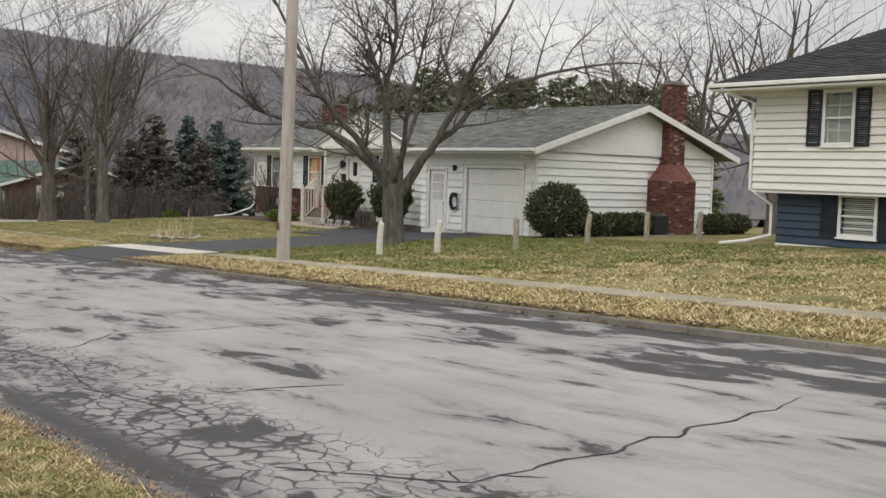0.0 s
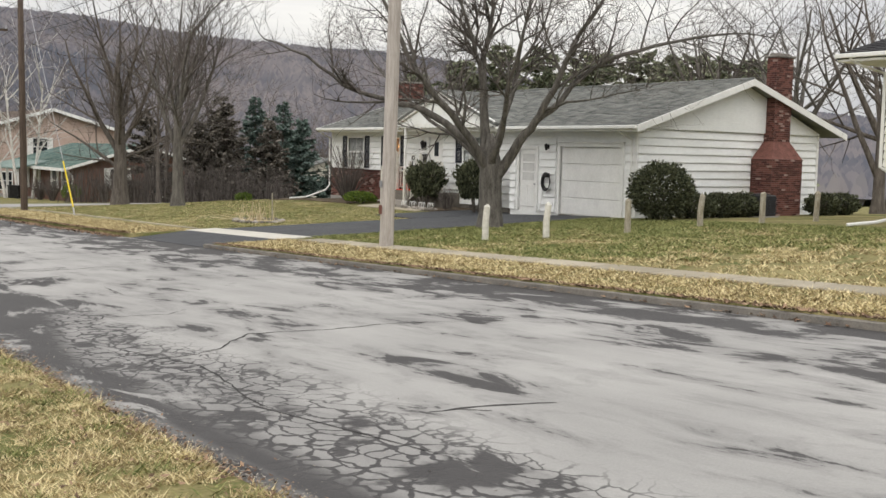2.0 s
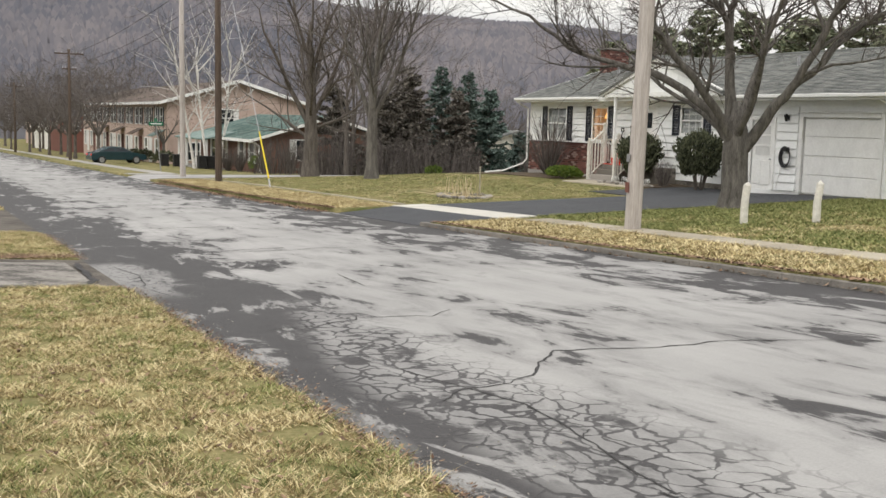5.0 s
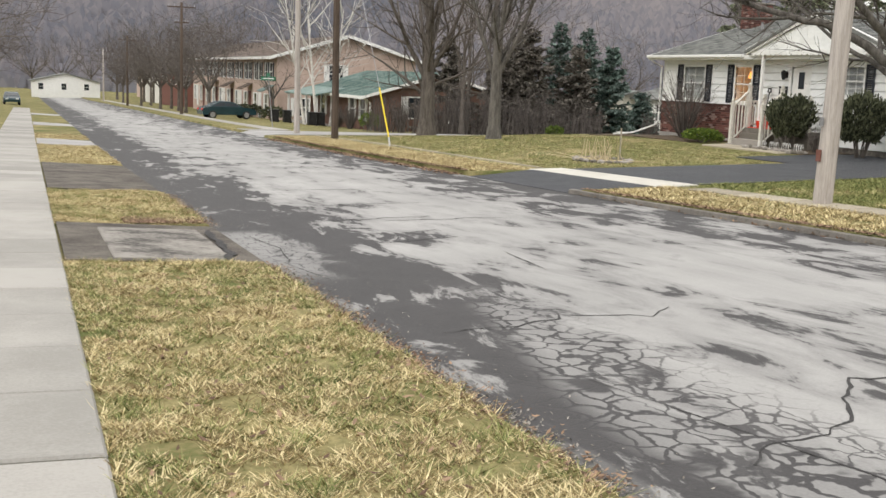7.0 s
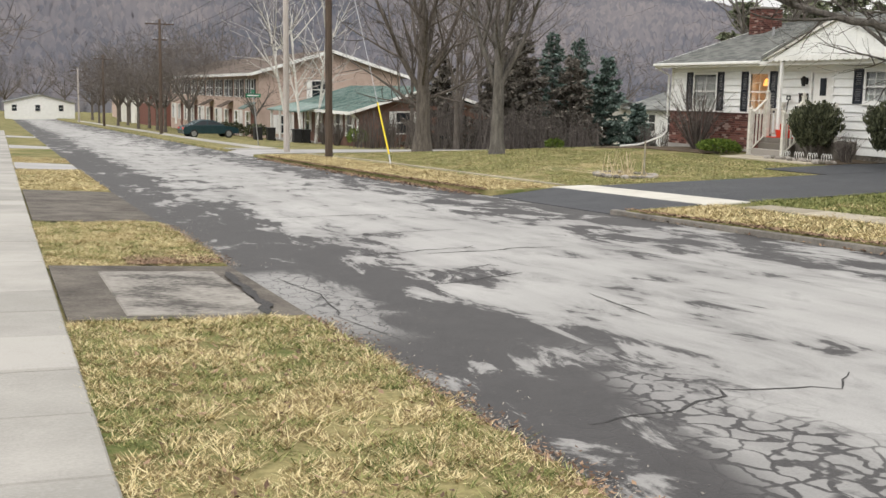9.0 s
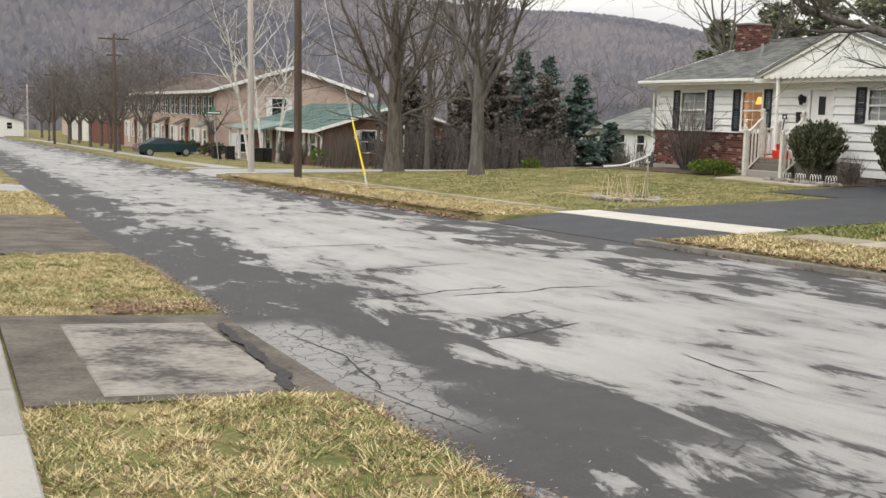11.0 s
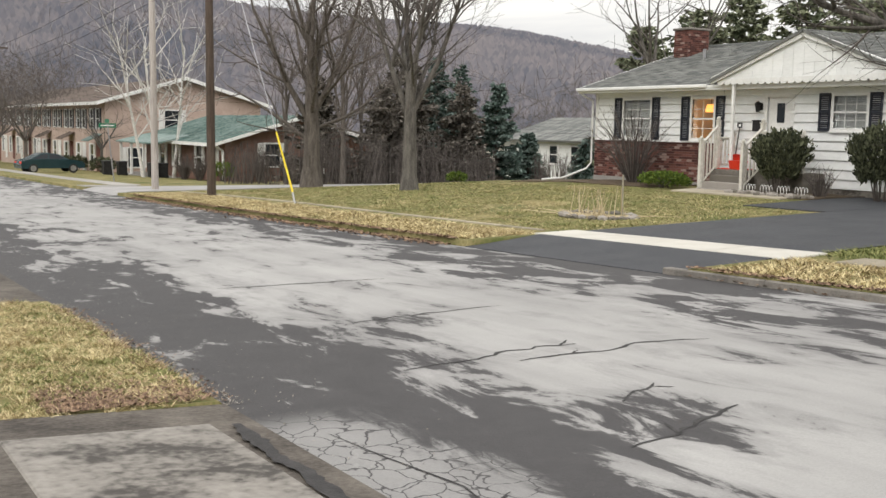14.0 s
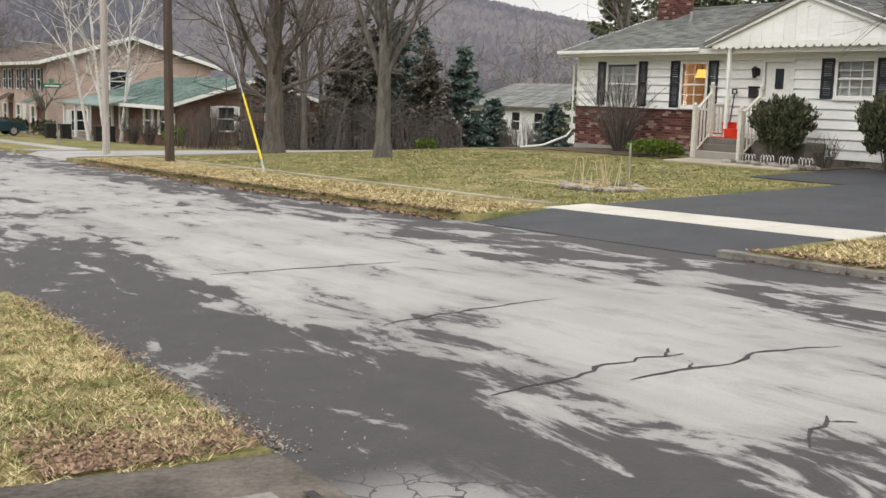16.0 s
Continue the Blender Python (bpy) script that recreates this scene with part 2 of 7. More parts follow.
OLD_WHITE = mat("weathered_white_paint", (0.48, 0.46, 0.40), (0.74, 0.72, 0.66), 9, 0.75, 0.3)
SHUTTER = mat("black_shutter", (0.015, 0.018, 0.025), (0.03, 0.033, 0.045), 4, 0.5, 0.1)
BLUE_WALL = mat("slate_blue_siding", (0.035, 0.055, 0.085), (0.05, 0.075, 0.11), 2, 0.6, 0.1, vary=0.3)
SHINGLE = mat("grey_shingles", (0.115, 0.12, 0.115), (0.215, 0.22, 0.205), 1.5, 0.9, 0.5, fine=14, vary=0.35, stretch=(1, 1, 1))
DARK_SHINGLE = mat("dark_shingles", (0.030, 0.030, 0.033), (0.06, 0.06, 0.062), 1.5, 0.9, 0.5, fine=14, vary=0.35)
GREEN_ROOF = mat("green_metal_roof", (0.045, 0.11, 0.095), (0.24, 0.30, 0.275), 1.6, 0.5, 0.1)
BRICK = mat("red_brick", (0.075, 0.033, 0.028), (0.175, 0.078, 0.062), 4, 0.9, 0.4, vary=0.7, third=(0.115, 0.048, 0.039))
BRICK_PALE = mat("whitened_brick", (0.24, 0.16, 0.135), (0.36, 0.27, 0.235), 6, 0.9, 0.4)
MORTAR = mat("mortar", (0.16, 0.10, 0.085), (0.28, 0.19, 0.165), 6, 0.95, 0.3)
PINK_BRICK = mat("tan_pink_brick", (0.43, 0.325, 0.275), (0.56, 0.44, 0.38), 1.5, 0.9, 0.2, fine=20)
RANCH_BRICK = mat("brown_brick", (0.12, 0.068, 0.052), (0.21, 0.122, 0.095), 2, 0.9, 0.3, fine=20)
BARK = mat("grey_bark", (0.05, 0.046, 0.040), (0.185, 0.17, 0.152), 3, 0.95, 1.0, stretch=(3, 3, 0.6), fine=6)
BARK_DARK = mat("dark_bark", (0.058, 0.050, 0.042), (0.175, 0.152, 0.133), 3, 0.95, 1.0, stretch=(3, 3, 0.6), fine=6)
BIRCH = mat("white_birch_bark", (0.42, 0.40, 0.37), (0.72, 0.70, 0.66), 2, 0.8, 0.3, stretch=(1, 1, 3))
TWIG = mat("twigs", (0.06, 0.051, 0.046), (0.15, 0.13, 0.118), 2, 0.9, 0, vary=0.4)
SPRUCE = mat("spruce_needles", (0.055, 0.088, 0.072), (0.17, 0.22, 0.195), 2, 0.85, 0, vary=0.7)
DARK_SPRUCE = mat("dead_lower_needles", (0.06, 0.054, 0.044), (0.19, 0.17, 0.145), 2, 0.85, 0, vary=0.7)
PINE = mat("pine_needles", (0.10, 0.12, 0.072), (0.28, 0.30, 0.195), 2, 0.85, 0, vary=0.7)
YEW = mat("yew_leaves", (0.030, 0.036, 0.020), (0.115, 0.125, 0.07), 6, 0.8, 0, vary=0.7)
BUSH_GREEN = mat("bright_shrub_leaves", (0.05, 0.09, 0.012), (0.14, 0.19, 0.03), 6, 0.8, 0, vary=0.7)
POLE_PALE = mat("pale_weathered_pole", (0.30, 0.27, 0.245), (0.52, 0.475, 0.44), 4, 0.9, 0.5, stretch=(4, 4, 0.3), fine=6)
POLE_DARK = mat("dark_creosote_pole", (0.05, 0.036, 0.028), (0.12, 0.09, 0.07), 4, 0.9, 0.5, stretch=(4, 4, 0.3), fine=6)
POST_WOOD = mat("lichened_post", (0.22, 0.19, 0.13), (0.46, 0.43, 0.36), 6, 0.9, 0.5, stretch=(2, 2, 0.5))
YELLOW = mat("yellow_plastic", (0.62, 0.46, 0.02), (0.75, 0.58, 0.04), 3, 0.45, 0)
RED = mat("red_plastic", (0.55, 0.03, 0.015), (0.68, 0.05, 0.02), 3, 0.4, 0)
BLACK = mat("black_plastic", (0.012, 0.012, 0.013), (0.03, 0.03, 0.032), 4, 0.5, 0.05)
STEEL = mat("galvanised_steel", (0.30, 0.30, 0.31), (0.45, 0.45, 0.46), 6, 0.45, 0.05, metal=0.8)
SIGN_GREEN = mat("green_sign", (0.01, 0.14, 0.075), (0.015, 0.18, 0.09), 3, 0.5, 0)
CAR_PAINT = mat("dark_teal_car_paint", (0.012, 0.035, 0.042), (0.018, 0.045, 0.055), 2, 0.25, 0, spec=0.6)
RUBBER = mat("tyre_rubber", (0.015, 0.015, 0.015), (0.03, 0.03, 0.03), 6, 0.8, 0.1)
STONE = mat("garden_stone", (0.15, 0.135, 0.115), (0.31, 0.285, 0.255), 5, 0.9, 0.5, vary=0.5)
STRAW = mat("dry_stalks", (0.42, 0.34, 0.21), (0.58, 0.49, 0.33), 5, 0.9, 0, vary=0.4)
CURTAIN = mat("white_blind", (0.50, 0.50, 0.49), (0.62, 0.62, 0.60), 3, 0.8, 0)
DARK_ROOM = mat("dim_room", (0.05, 0.045, 0.04), (0.08, 0.07, 0.06), 3, 0.9, 0)
# distance haze is mixed into both hill colours: paler and bluer than bare woods
HAZY_HILL = mat("hazy_wooded_hill", (0.135, 0.138, 0.165), (0.20, 0.186, 0.196), 0.01, 0.95, 0.0, fine=6, stretch=(1, 1, 1), spec=0.0)
HAZY_HILL_WOOD = mat("hazy_bare_hill_woods", (0.158, 0.168, 0.205), (0.32, 0.295, 0.302), 0.006, 0.95, 0.0, fine=3, third=(0.236, 0.228, 0.25), vary=0.18, lo=0.34, hi=0.66, spec=0.0)

GLASS = bpy.data.materials.new("window_glass")
GLASS.use_nodes = True
gp = GLASS.node_tree.nodes["Principled BSDF"]
gp.inputs["Base Color"].default_value = (0.9, 0.93, 0.93, 1)
gp.inputs["Roughness"].default_value, gp.inputs["Transmission Weight"].default_value, gp.inputs["IOR"].default_value = 0.03, 1.0, 1.45
CAR_GLASS = bpy.data.materials.new("car_glass")
CAR_GLASS.use_nodes = True
gp = CAR_GLASS.node_tree.nodes["Principled BSDF"]
gp.inputs["Base Color"].default_value, gp.inputs["Roughness"].default_value = (0.02, 0.025, 0.03, 1), 0.06
GLOW = bpy.data.materials.new("lit_lampshade")
GLOW.use_nodes = True
gp = GLOW.node_tree.nodes["Principled BSDF"]
gp.inputs["Base Color"].default_value, gp.inputs["Emission Color"].default_value, gp.inputs["Emission Strength"].default_value = (0.9, 0.6, 0.3, 1), (1.0, 0.40, 0.06, 1), 1.7


# ---- building blocks ----
def mesh_of(name, verts, faces, material, smooth=False):
    me = bpy.data.meshes.new(name)
    me.from_pydata([tuple(v) for v in verts], [], [tuple(f) for f in faces])
    me.materials.append(material)
    if smooth:
        me.polygons.foreach_set("use_smooth", [True] * len(me.polygons))
    me.update()
    return me


def add(name, me, parent=None, label="", at=None):
    ob = new(name, me)
    if at is not None:
        ob.matrix_basis = at
    if parent:
        ob.parent = parent
    if label:
        tagged(ob, label)
    return ob


def part(name, bm, material, parent=None, label="", smooth=False):
    me = bpy.data.meshes.new(name)
    bm.to_mesh(me)
    bm.free()
    me.materials.append(material)
    if smooth:
        me.polygons.foreach_set("use_smooth", [True] * len(me.polygons))
    return add(name, me, parent, label)


def empty(name, at, label, category, group="", kind=""):
    ob = new(name)
    ob.matrix_basis = at if isinstance(at, Matrix) else pose(*at)
    return tagged(ob, label, category, group, kind)


def boxes(*bs, bevel=0.0):
    """A bmesh of boxes (x0, y0, z0, x1, y1, z1), with bevelled edges."""
    bm = bmesh.new()
    for x0, y0, z0, x1, y1, z1 in bs:
        m = Matrix.LocRotScale(((x0 + x1) / 2, (y0 + y1) / 2, (z0 + z1) / 2), None, (abs(x1 - x0), abs(y1 - y0), abs(z1 - z0)))
        bmesh.ops.create_cube(bm, size=1, matrix=m)
    if bevel:
        bmesh.ops.bevel(bm, geom=bm.edges[:], offset=bevel, segments=1, affect="EDGES")
    return bm


def cone(p, q, r0, r1, sides=10, bm=None):
    """A tapered round bar from p to q."""
    bm = bm or bmesh.new()
    p, q = Vector(p), Vector(q)
    d = q - p
    m = Matrix.Translation((p + q) / 2) @ d.to_track_quat("Z", "Y").to_matrix().to_4x4()
    bmesh.ops.create_cone(bm, cap_ends=True, segments=sides, radius1=r0, radius2=r1, depth=d.length, matrix=m)
    return bm


def prism(poly, depth, axis="x"):
    """A bmesh: a polygon of (a, b) pairs pushed out by depth; axis x: polygon lies in y, z; axis y: in x, z."""
    bm = bmesh.new()
    def put(a, b, d):
        return bm.verts.new((d, a, b) if axis == "x" else (a, d, b) if axis == "y" else (a, b, d))
    lo = [put(a, b, depth[0]) for a, b in poly]
    hi = [put(a, b, depth[1]) for a, b in poly]
    bm.faces.new(lo), bm.faces.new(hi)
    for i in range(len(poly)):
        j = (i + 1) % len(poly)
        bm.faces.new((lo[i], lo[j], hi[j], hi[i]))
    bmesh.ops.recalc_face_normals(bm, faces=bm.faces[:])
    return bm


def tubes(runs, sides=5):
    """Vertices and faces of tapered tubes; a run is a list of (point, radius)."""
    verts, faces = [], []
    ring = [(math.cos(2 * math.pi * k / sides), math.sin(2 * math.pi * k / sides)) for k in range(sides)]
    for run in runs:
        base = len(verts)
        n = len(run)
        for i, (p, r) in enumerate(run):
            d = (run[min(i + 1, n - 1)][0] - run[max(i - 1, 0)][0])
            d = d.normalized() if d.length > 1e-6 else Vector((0, 0, 1))
            u = d.cross(Vector((0.31, 0.95, 0.05)))
            u = u.normalized() if u.length > 1e-3 else Vector((1, 0, 0))
            v = d.cross(u)
            for c, s in ring:
                q = p + u * (c * r) + v * (s * r)
                verts.append((q.x, q.y, q.z))
        for i in range(n - 1):
            a = base + i * sides
            for k in range(sides):
                k2 = (k + 1) % sides
                faces.append((a + k, a + k2, a + sides + k2, a + sides + k))
        faces.append(tuple(base + (n - 1) * sides + k for k in range(sides)))
    return verts, faces


def lerp_table(table, v):
    for (a, p), (b, q) in zip(table, table[1:]):
        if v <= b:
            return p + (q - p) * max(0.0, (v - a) / (b - a))
    return table[-1][1]


# ---- the lie of the land: the road falls away to +y, the house lots lie to +x ----
ROAD_L, ROAD_R = 2.40, 10.42


def road_z(x, y):
    yy = min(max(y, -60), 60)
    z = -0.206 + 0.0186 * min(max(x, 1.5), 11) - 0.0426 * yy + 0.000176 * yy * yy
    if y > 60:
        z -= 0.0215 * (min(y, 230) - 60)
    return z


LOT = [(-60, 2.2), (-5, 0.55), (10, 0.12), (18, -0.14), (26.5, -0.46), (30, -0.60), (33, -0.74), (40, -0.76), (46, -0.80), (52, -1.10), (58, -1.60), (66, -2.05), (82, -2.75), (100, -3.15), (230, -5.8), (900, -6.0)]


def land(x, y):
    if x > ROAD_R:
        k = road_z(10.42, y) + 0.11
        z = k + (lerp_table(LOT, y) - k) * min((x - ROAD_R) / 13.5, 1.0)
        if x > 36:
            z -= min((x - 36) * 0.05, 3.5)
        if y > 56 and x > 30:
            z -= min((x - 30) * 0.06, 2.0)
        return z
    if x < ROAD_L:
        return road_z(2.4, y) + 0.035 + (ROAD_L - max(x, -2)) * 0.022 + max(0, -2 - x) * 0.03
    return road_z(x, y)


# everything past the side street lies this much farther off and larger than a first plan had it
FAR = 1.28
FAR_M = Matrix.Translation((-0.1, 11.0, 1.1)) @ Matrix.Scale(FAR, 4) @ Matrix.Translation((0.1, -11.0, -1.1))


def far(x, y):
    """A place of the first plan, moved out along the line of sight."""
    return -0.1 + FAR * (x + 0.1), 11.0 + FAR * (y - 11.0)


def strip(name, xs, ys, zf, material, thick=0.0):
    """A sheet over the lines xs, ys at the height zf(x, y), with a skirt down by thick."""
    verts = [(x, y, zf(x, y)) for y in ys for x in xs]
    n, m = len(xs), len(ys)
    faces = [(j * n + i, j * n + i + 1, (j + 1) * n + i + 1, (j + 1) * n + i) for j in range(m - 1) for i in range(n - 1)]
    if thick:
        rim = [i for i in range(n)] + [j * n + n - 1 for j in range(1, m)] + [(m - 1) * n + i for i in range(n - 2, -1, -1)] + [j * n for j in range(m - 2, 0, -1)]
        b = len(verts)
        verts += [(verts[i][0], verts[i][1], verts[i][2] - thick) for i in rim]
        for k in range(len(rim)):
            k2 = (k + 1) % len(rim)
            faces.append((rim[k], b + k, b + k2, rim[k2]))
    return mesh_of(name, verts, faces, material, smooth=not thick)


def span(a, b, step):
    n = max(1, round((b - a) / step))
    return [a + (b - a) * i / n for i in range(n + 1)]


PAVED = [(10.42, 23.9, 26.95, 32.75), (0.29, 2.42, 19.45, 23.3), (0.29, 2.42, 29.6, 38.5), (0.29, 2.42, 50.0, 55.0), (0.29, 2.42, 72.0, 77.0), (0.29, 2.42, 96.0, 101.0), (10.42, 59.0, 58.4, 64.2)]


def paved(x, y):
    return any(a + 0.02 < x < b - 0.02 and c + 0.02 < y < d - 0.02 for a, b, c, d in PAVED)


def ground_z(x, y):
    """The lawn's own height: it dips under everything that is paved."""
    z = land(x, y)
    if ROAD_L + 0.02 < x < ROAD_R + 0.02 or paved(x, y):
        z -= 0.35
    return z + 0.012 * noise.noise((x * 1.3, y * 1.3, 0)) * (1 if x < 40 else 0)


gx = span(-900, -60, 70) + span(-50, -8, 3.5) + span(-6, 2.2, 0.25) + [2.36, 2.41, 2.43, 2.6, 6.5, 10.0, 10.40, 10.425, 10.46, 10.6] + span(10.9, 24, 0.45) + span(25, 60, 2.5) + span(70, 1000, 60)
gy = span(-700, -40, 60) + span(-30, -4, 2) + span(-3, 60, 0.4) + span(61, 110, 1.2) + span(114, 240, 6) + span(260, 1100, 60)
for _a, _b, _c, _d in PAVED:
    gx += [_a + 0.01, _a + 0.04, _b - 0.04, _b - 0.01]
    gy += [_c + 0.01, _c + 0.04, _d - 0.04, _d - 0.01]
gx, gy = sorted(set(gx)), sorted(set(gy))
ground = tagged(add("ground", strip("ground", gx, gy, ground_z, GRASS_GROUND)), "yellowing winter lawn sloping gently down to the valley", "lawn", kind="structure")

road = tagged(add("road", strip("road", span(ROAD_L, ROAD_R, 0.4), span(-60, 235, 1.0), road_z, ROAD, 0.1)), "pale asphalt road with damp dark margins and cracks", "road", kind="structure")

CRACK = mat("damp_crack", (0.022, 0.021, 0.021), (0.05, 0.047, 0.046), 8, 0.8, 0.3)


def crack(ends, width, seed):
    """A wandering crack across the road from end to end, with ragged width and a few short side cracks."""
    rng = random.Random(seed)
    runs = []
    pts = []
    for (x0, y0), (x1, y1) in zip(ends, ends[1:]):
        n = max(4, int(math.hypot(x1 - x0, y1 - y0) / 0.11))
        for k in range(n + (1 if (x1, y1) == ends[-1] else 0)):
            t = k / n
            j = 0.17 * noise.noise((x0 * 3 + t * n * 0.10, y0, seed * 1.7)) + 0.09 * noise.noise((x0 * 5 + t * n * 0.31, y0, seed * 2.3)) + rng.gauss(0, 0.012)
            pts.append((x0 + (x1 - x0) * t - j * 0.2, y0 + (y1 - y0) * t + j))
    runs.append((pts, width))
    for _ in range(max(1, len(pts) // 16)):
        px, py = pts[rng.randrange(2, len(pts) - 1)]
        a, L = rng.choice((-1, 1)) * rng.uniform(0.5, 1.2), rng.uniform(0.1, 0.3)
        runs.append(([(px + L * q / 5 * math.cos(a), py + L * q / 5 * math.sin(a) + rng.gauss(0, 0.012)) for q in range(6)], width * 0.6))
    verts, faces = [], []
    for line, w0 in runs:
        b, n = len(verts), len(line)
        for i, (px, py) in enumerate(line):
            w = w0 * (0.35 + 0.65 * math.sin(math.pi * (i + 0.6) / (n + 0.2))) * rng.uniform(0.5, 1.5)
            dx, dy = line[min(i + 1, n - 1)][0] - line[max(i - 1, 0)][0], line[min(i + 1, n - 1)][1] - line[max(i - 1, 0)][1]
            d = math.hypot(dx, dy) or 1.0
            for sgn in (-1, 1):
                qx, qy = px - sgn * dy / d * w, py + sgn * dx / d * w
                verts.append((qx, qy, road_z(qx, qy) + 0.004))
        faces += [(b + 2 * i, b + 2 * i + 1, b + 2 * i + 3, b + 2 * i + 2) for i in range(n - 1)]
    add("crack", mesh_of("crack", verts, faces, CRACK), road)


for k, (ends, w) in enumerate((
        ([(3.3, 5.9), (4.05, 4.8), (5.9, 4.9), (7.9, 5.05)], 0.020), ([(4.3, 8.55), (5.25, 8.2)], 0.022),
        ([(3.3, 11.8), (4.3, 12.3), (5.0, 13.1), (6.8, 12.7), (7.9, 12.2)], 0.018), ([(2.95, 15.4), (4.2, 15.6), (4.9, 15.4), (5.3, 15.7)], 0.016),
        ([(5.4, 19.6), (5.28, 18.1)], 0.014), ([(4.1, 20.95), (4.9, 21.0), (5.45, 21.25)], 0.026), ([(4.85, 21.75), (5.45, 22.1)], 0.022),
        ([(4.1, 23.5), (5.6, 23.9), (6.0, 23.75)], 0.026), ([(5.1, 23.45), (6.6, 23.4), (7.2, 23.15)], 0.026),
        ([(4.7, 26.0), (6.8, 26.2)], 0.022), ([(4.6, 29.6), (6.9, 29.4)], 0.024), ([(2.7, 22.2), (2.85, 20.8), (2.65, 19.4), (2.8, 18.2)], 0.012),
        ([(3.35, 13.6), (3.75, 11.5), (3.4, 9.4), (3.7, 7.2)], 0.011))):
    crack(ends, w * 0.75, 700 + k)

# ---- paving ----
def drive_z(x, y):
    """The driveway ramps from the road's edge up to the lawn's level."""
    t = min(max((x - ROAD_R) / 1.6, 0), 1)
    return (road_z(ROAD_R, y) + 0.01) * (1 - t) + (land(x, y) + 0.02) * t


DRIVE_Y0, DRIVE_Y1 = 26.95, 32.75
drive = tagged(add("driveway", strip("driveway", span(ROAD_R - 0.02, 12.12, 0.4) + span(13.14, 23.95, 0.6), span(DRIVE_Y0, DRIVE_Y1, 0.4), drive_z, NEW_ASPHALT, 0.12)), "fresh black asphalt driveway between lawn and garage", "driveway", kind="structure")
# forecourt widening beside the front walk
court = tagged(add("driveway", strip("driveway", span(20.4, 25.0, 0.5), span(32.73, 35.4, 0.45), lambda x, y: land(x, y) + 0.022, NEW_ASPHALT, 0.12)), "black asphalt forecourt beside the front steps", "driveway", kind="structure")

pave_r = tagged(new("pavement_far"), "pale concrete sidewalk between verge and lawn", "sidewalk", kind="structure")
pave_l = tagged(new("pavement_near"), "pale concrete slab sidewalk beside the grass verge", "sidewalk", kind="structure")


def slab(x0, x1, y0, y1, zf, parent, material=CONCRETE, gap=0.012, thick=0.1):
    a, b, c, d = x0 + gap, x1 - gap, y0 + gap, y1 - gap
    e = 0.015
    v = [(x, y, zf(x, y) - e) for x, y in ((a, c), (b, c), (b, d), (a, d))]
    v += [(x, y, zf(x, y)) for x, y in ((a + e, c + e), (b - e, c + e), (b - e, d - e), (a + e, d - e))]
    v += [(x, y, z - thick) for x, y, z in v[:4]]
    f = [(4, 5, 6, 7)] + [(i, (i + 1) % 4, 4 + (i + 1) % 4, 4 + i) for i in range(4)] + [(8 + i, 8 + (i + 1) % 4, (i + 1) % 4, i) for i in range(4)]
    return add("paving_slab", mesh_of("paving_slab", v, f, material), parent)


y = -22.0
while y < 57:
    if y < 25.3:
        slab(12.32, 12.98, y, y + 1.5, lambda x, q: land(x, q) + 0.03, pave_r, WALK_OLD)
    elif y > 33.0:
        slab(12.68, 12.82, y, y + 1.5, lambda x, q: land(x, q) + 0.028, pave_r, WALK_OLD)
    y += 1.5
# bright concrete strip across the driveway
for k in range(4):
    slab(12.12, 13.14, 26.75 + 1.55 * k, 26.75 + 1.55 * (k + 1), lambda x, q: drive_z(x, q) + 0.012, pave_r, APRON)
y = -14.2
rs = random.Random(3)
while y < 120:
    t = rs.uniform(-0.008, 0.008)
    slab(-1.25, 0.28, y, y + 1.22, lambda x, q, t=t, y0=y: land(x, q) + 0.03 + t + 0.006 * (q - y0), pave_l, CONCRETE, 0.02)
    y += 1.22
# the two drives that cross the near verge
def cross_z(x, y):
    t = min(max((ROAD_L - x) / 2.1, 0), 1)
    return (road_z(ROAD_L, y) + 0.012) * (1 - t) + (land(0.3, y) + 0.03) * t


cross = tagged(add("driveway", strip("driveway", span(0.29, ROAD_L + 0.02, 0.3), span(19.45, 23.3, 0.35), cross_z, CROSS_DARK, 0.15)), "worn dark asphalt drive crossing the verge", "driveway", kind="structure")
slab(0.78, 2.12, 19.62, 22.7, lambda x, q: cross_z(x, q) + 0.012, cross, DRIVE_SLAB, 0.01, 0.05)
def joint(jx, jy0, jy1):
    """A crumbled dark joint along the edge of the slab."""
    jr = random.Random(17)
    jv, jf = [], []
    for i, q in enumerate(span(jy0, jy1, 0.07)):
        c = jx + 0.10 * noise.noise((0, q * 1.3, 4)) + 0.05 * (q - 21)
        for d in (-1, 1):
            qx = c + d * (0.05 + 0.05 * noise.noise((d, q * 2.6, 8)) + jr.uniform(-0.02, 0.02))
            jv.append((qx, q, cross_z(min(qx, ROAD_L), q) + 0.018 if qx < ROAD_L else road_z(qx, q) + 0.02))
        if i:
            jf.append((2 * i - 2, 2 * i - 1, 2 * i + 1, 2 * i))
    add("joint", mesh_of("joint", jv, jf, CRACK), cross)


joint(2.16, 19.5, 22.6)
cross2 = tagged(add("driveway", strip("driveway", span(0.29, ROAD_L + 0.02, 0.3), span(29.6, 38.5, 0.6), cross_z, CROSS_DARK, 0.15)), "dark asphalt drive crossing the verge", "driveway", kind="structure")
for q0, q1 in ((50.0, 55.0), (72.0, 77.0), (96, 101)):
    tagged(add("driveway", strip("driveway", span(0.29, ROAD_L + 0.02, 0.3), span(q0, q1, 0.6), cross_z, STREET, 0.15)), "grey asphalt drive crossing the verge", "driveway", kind="structure")

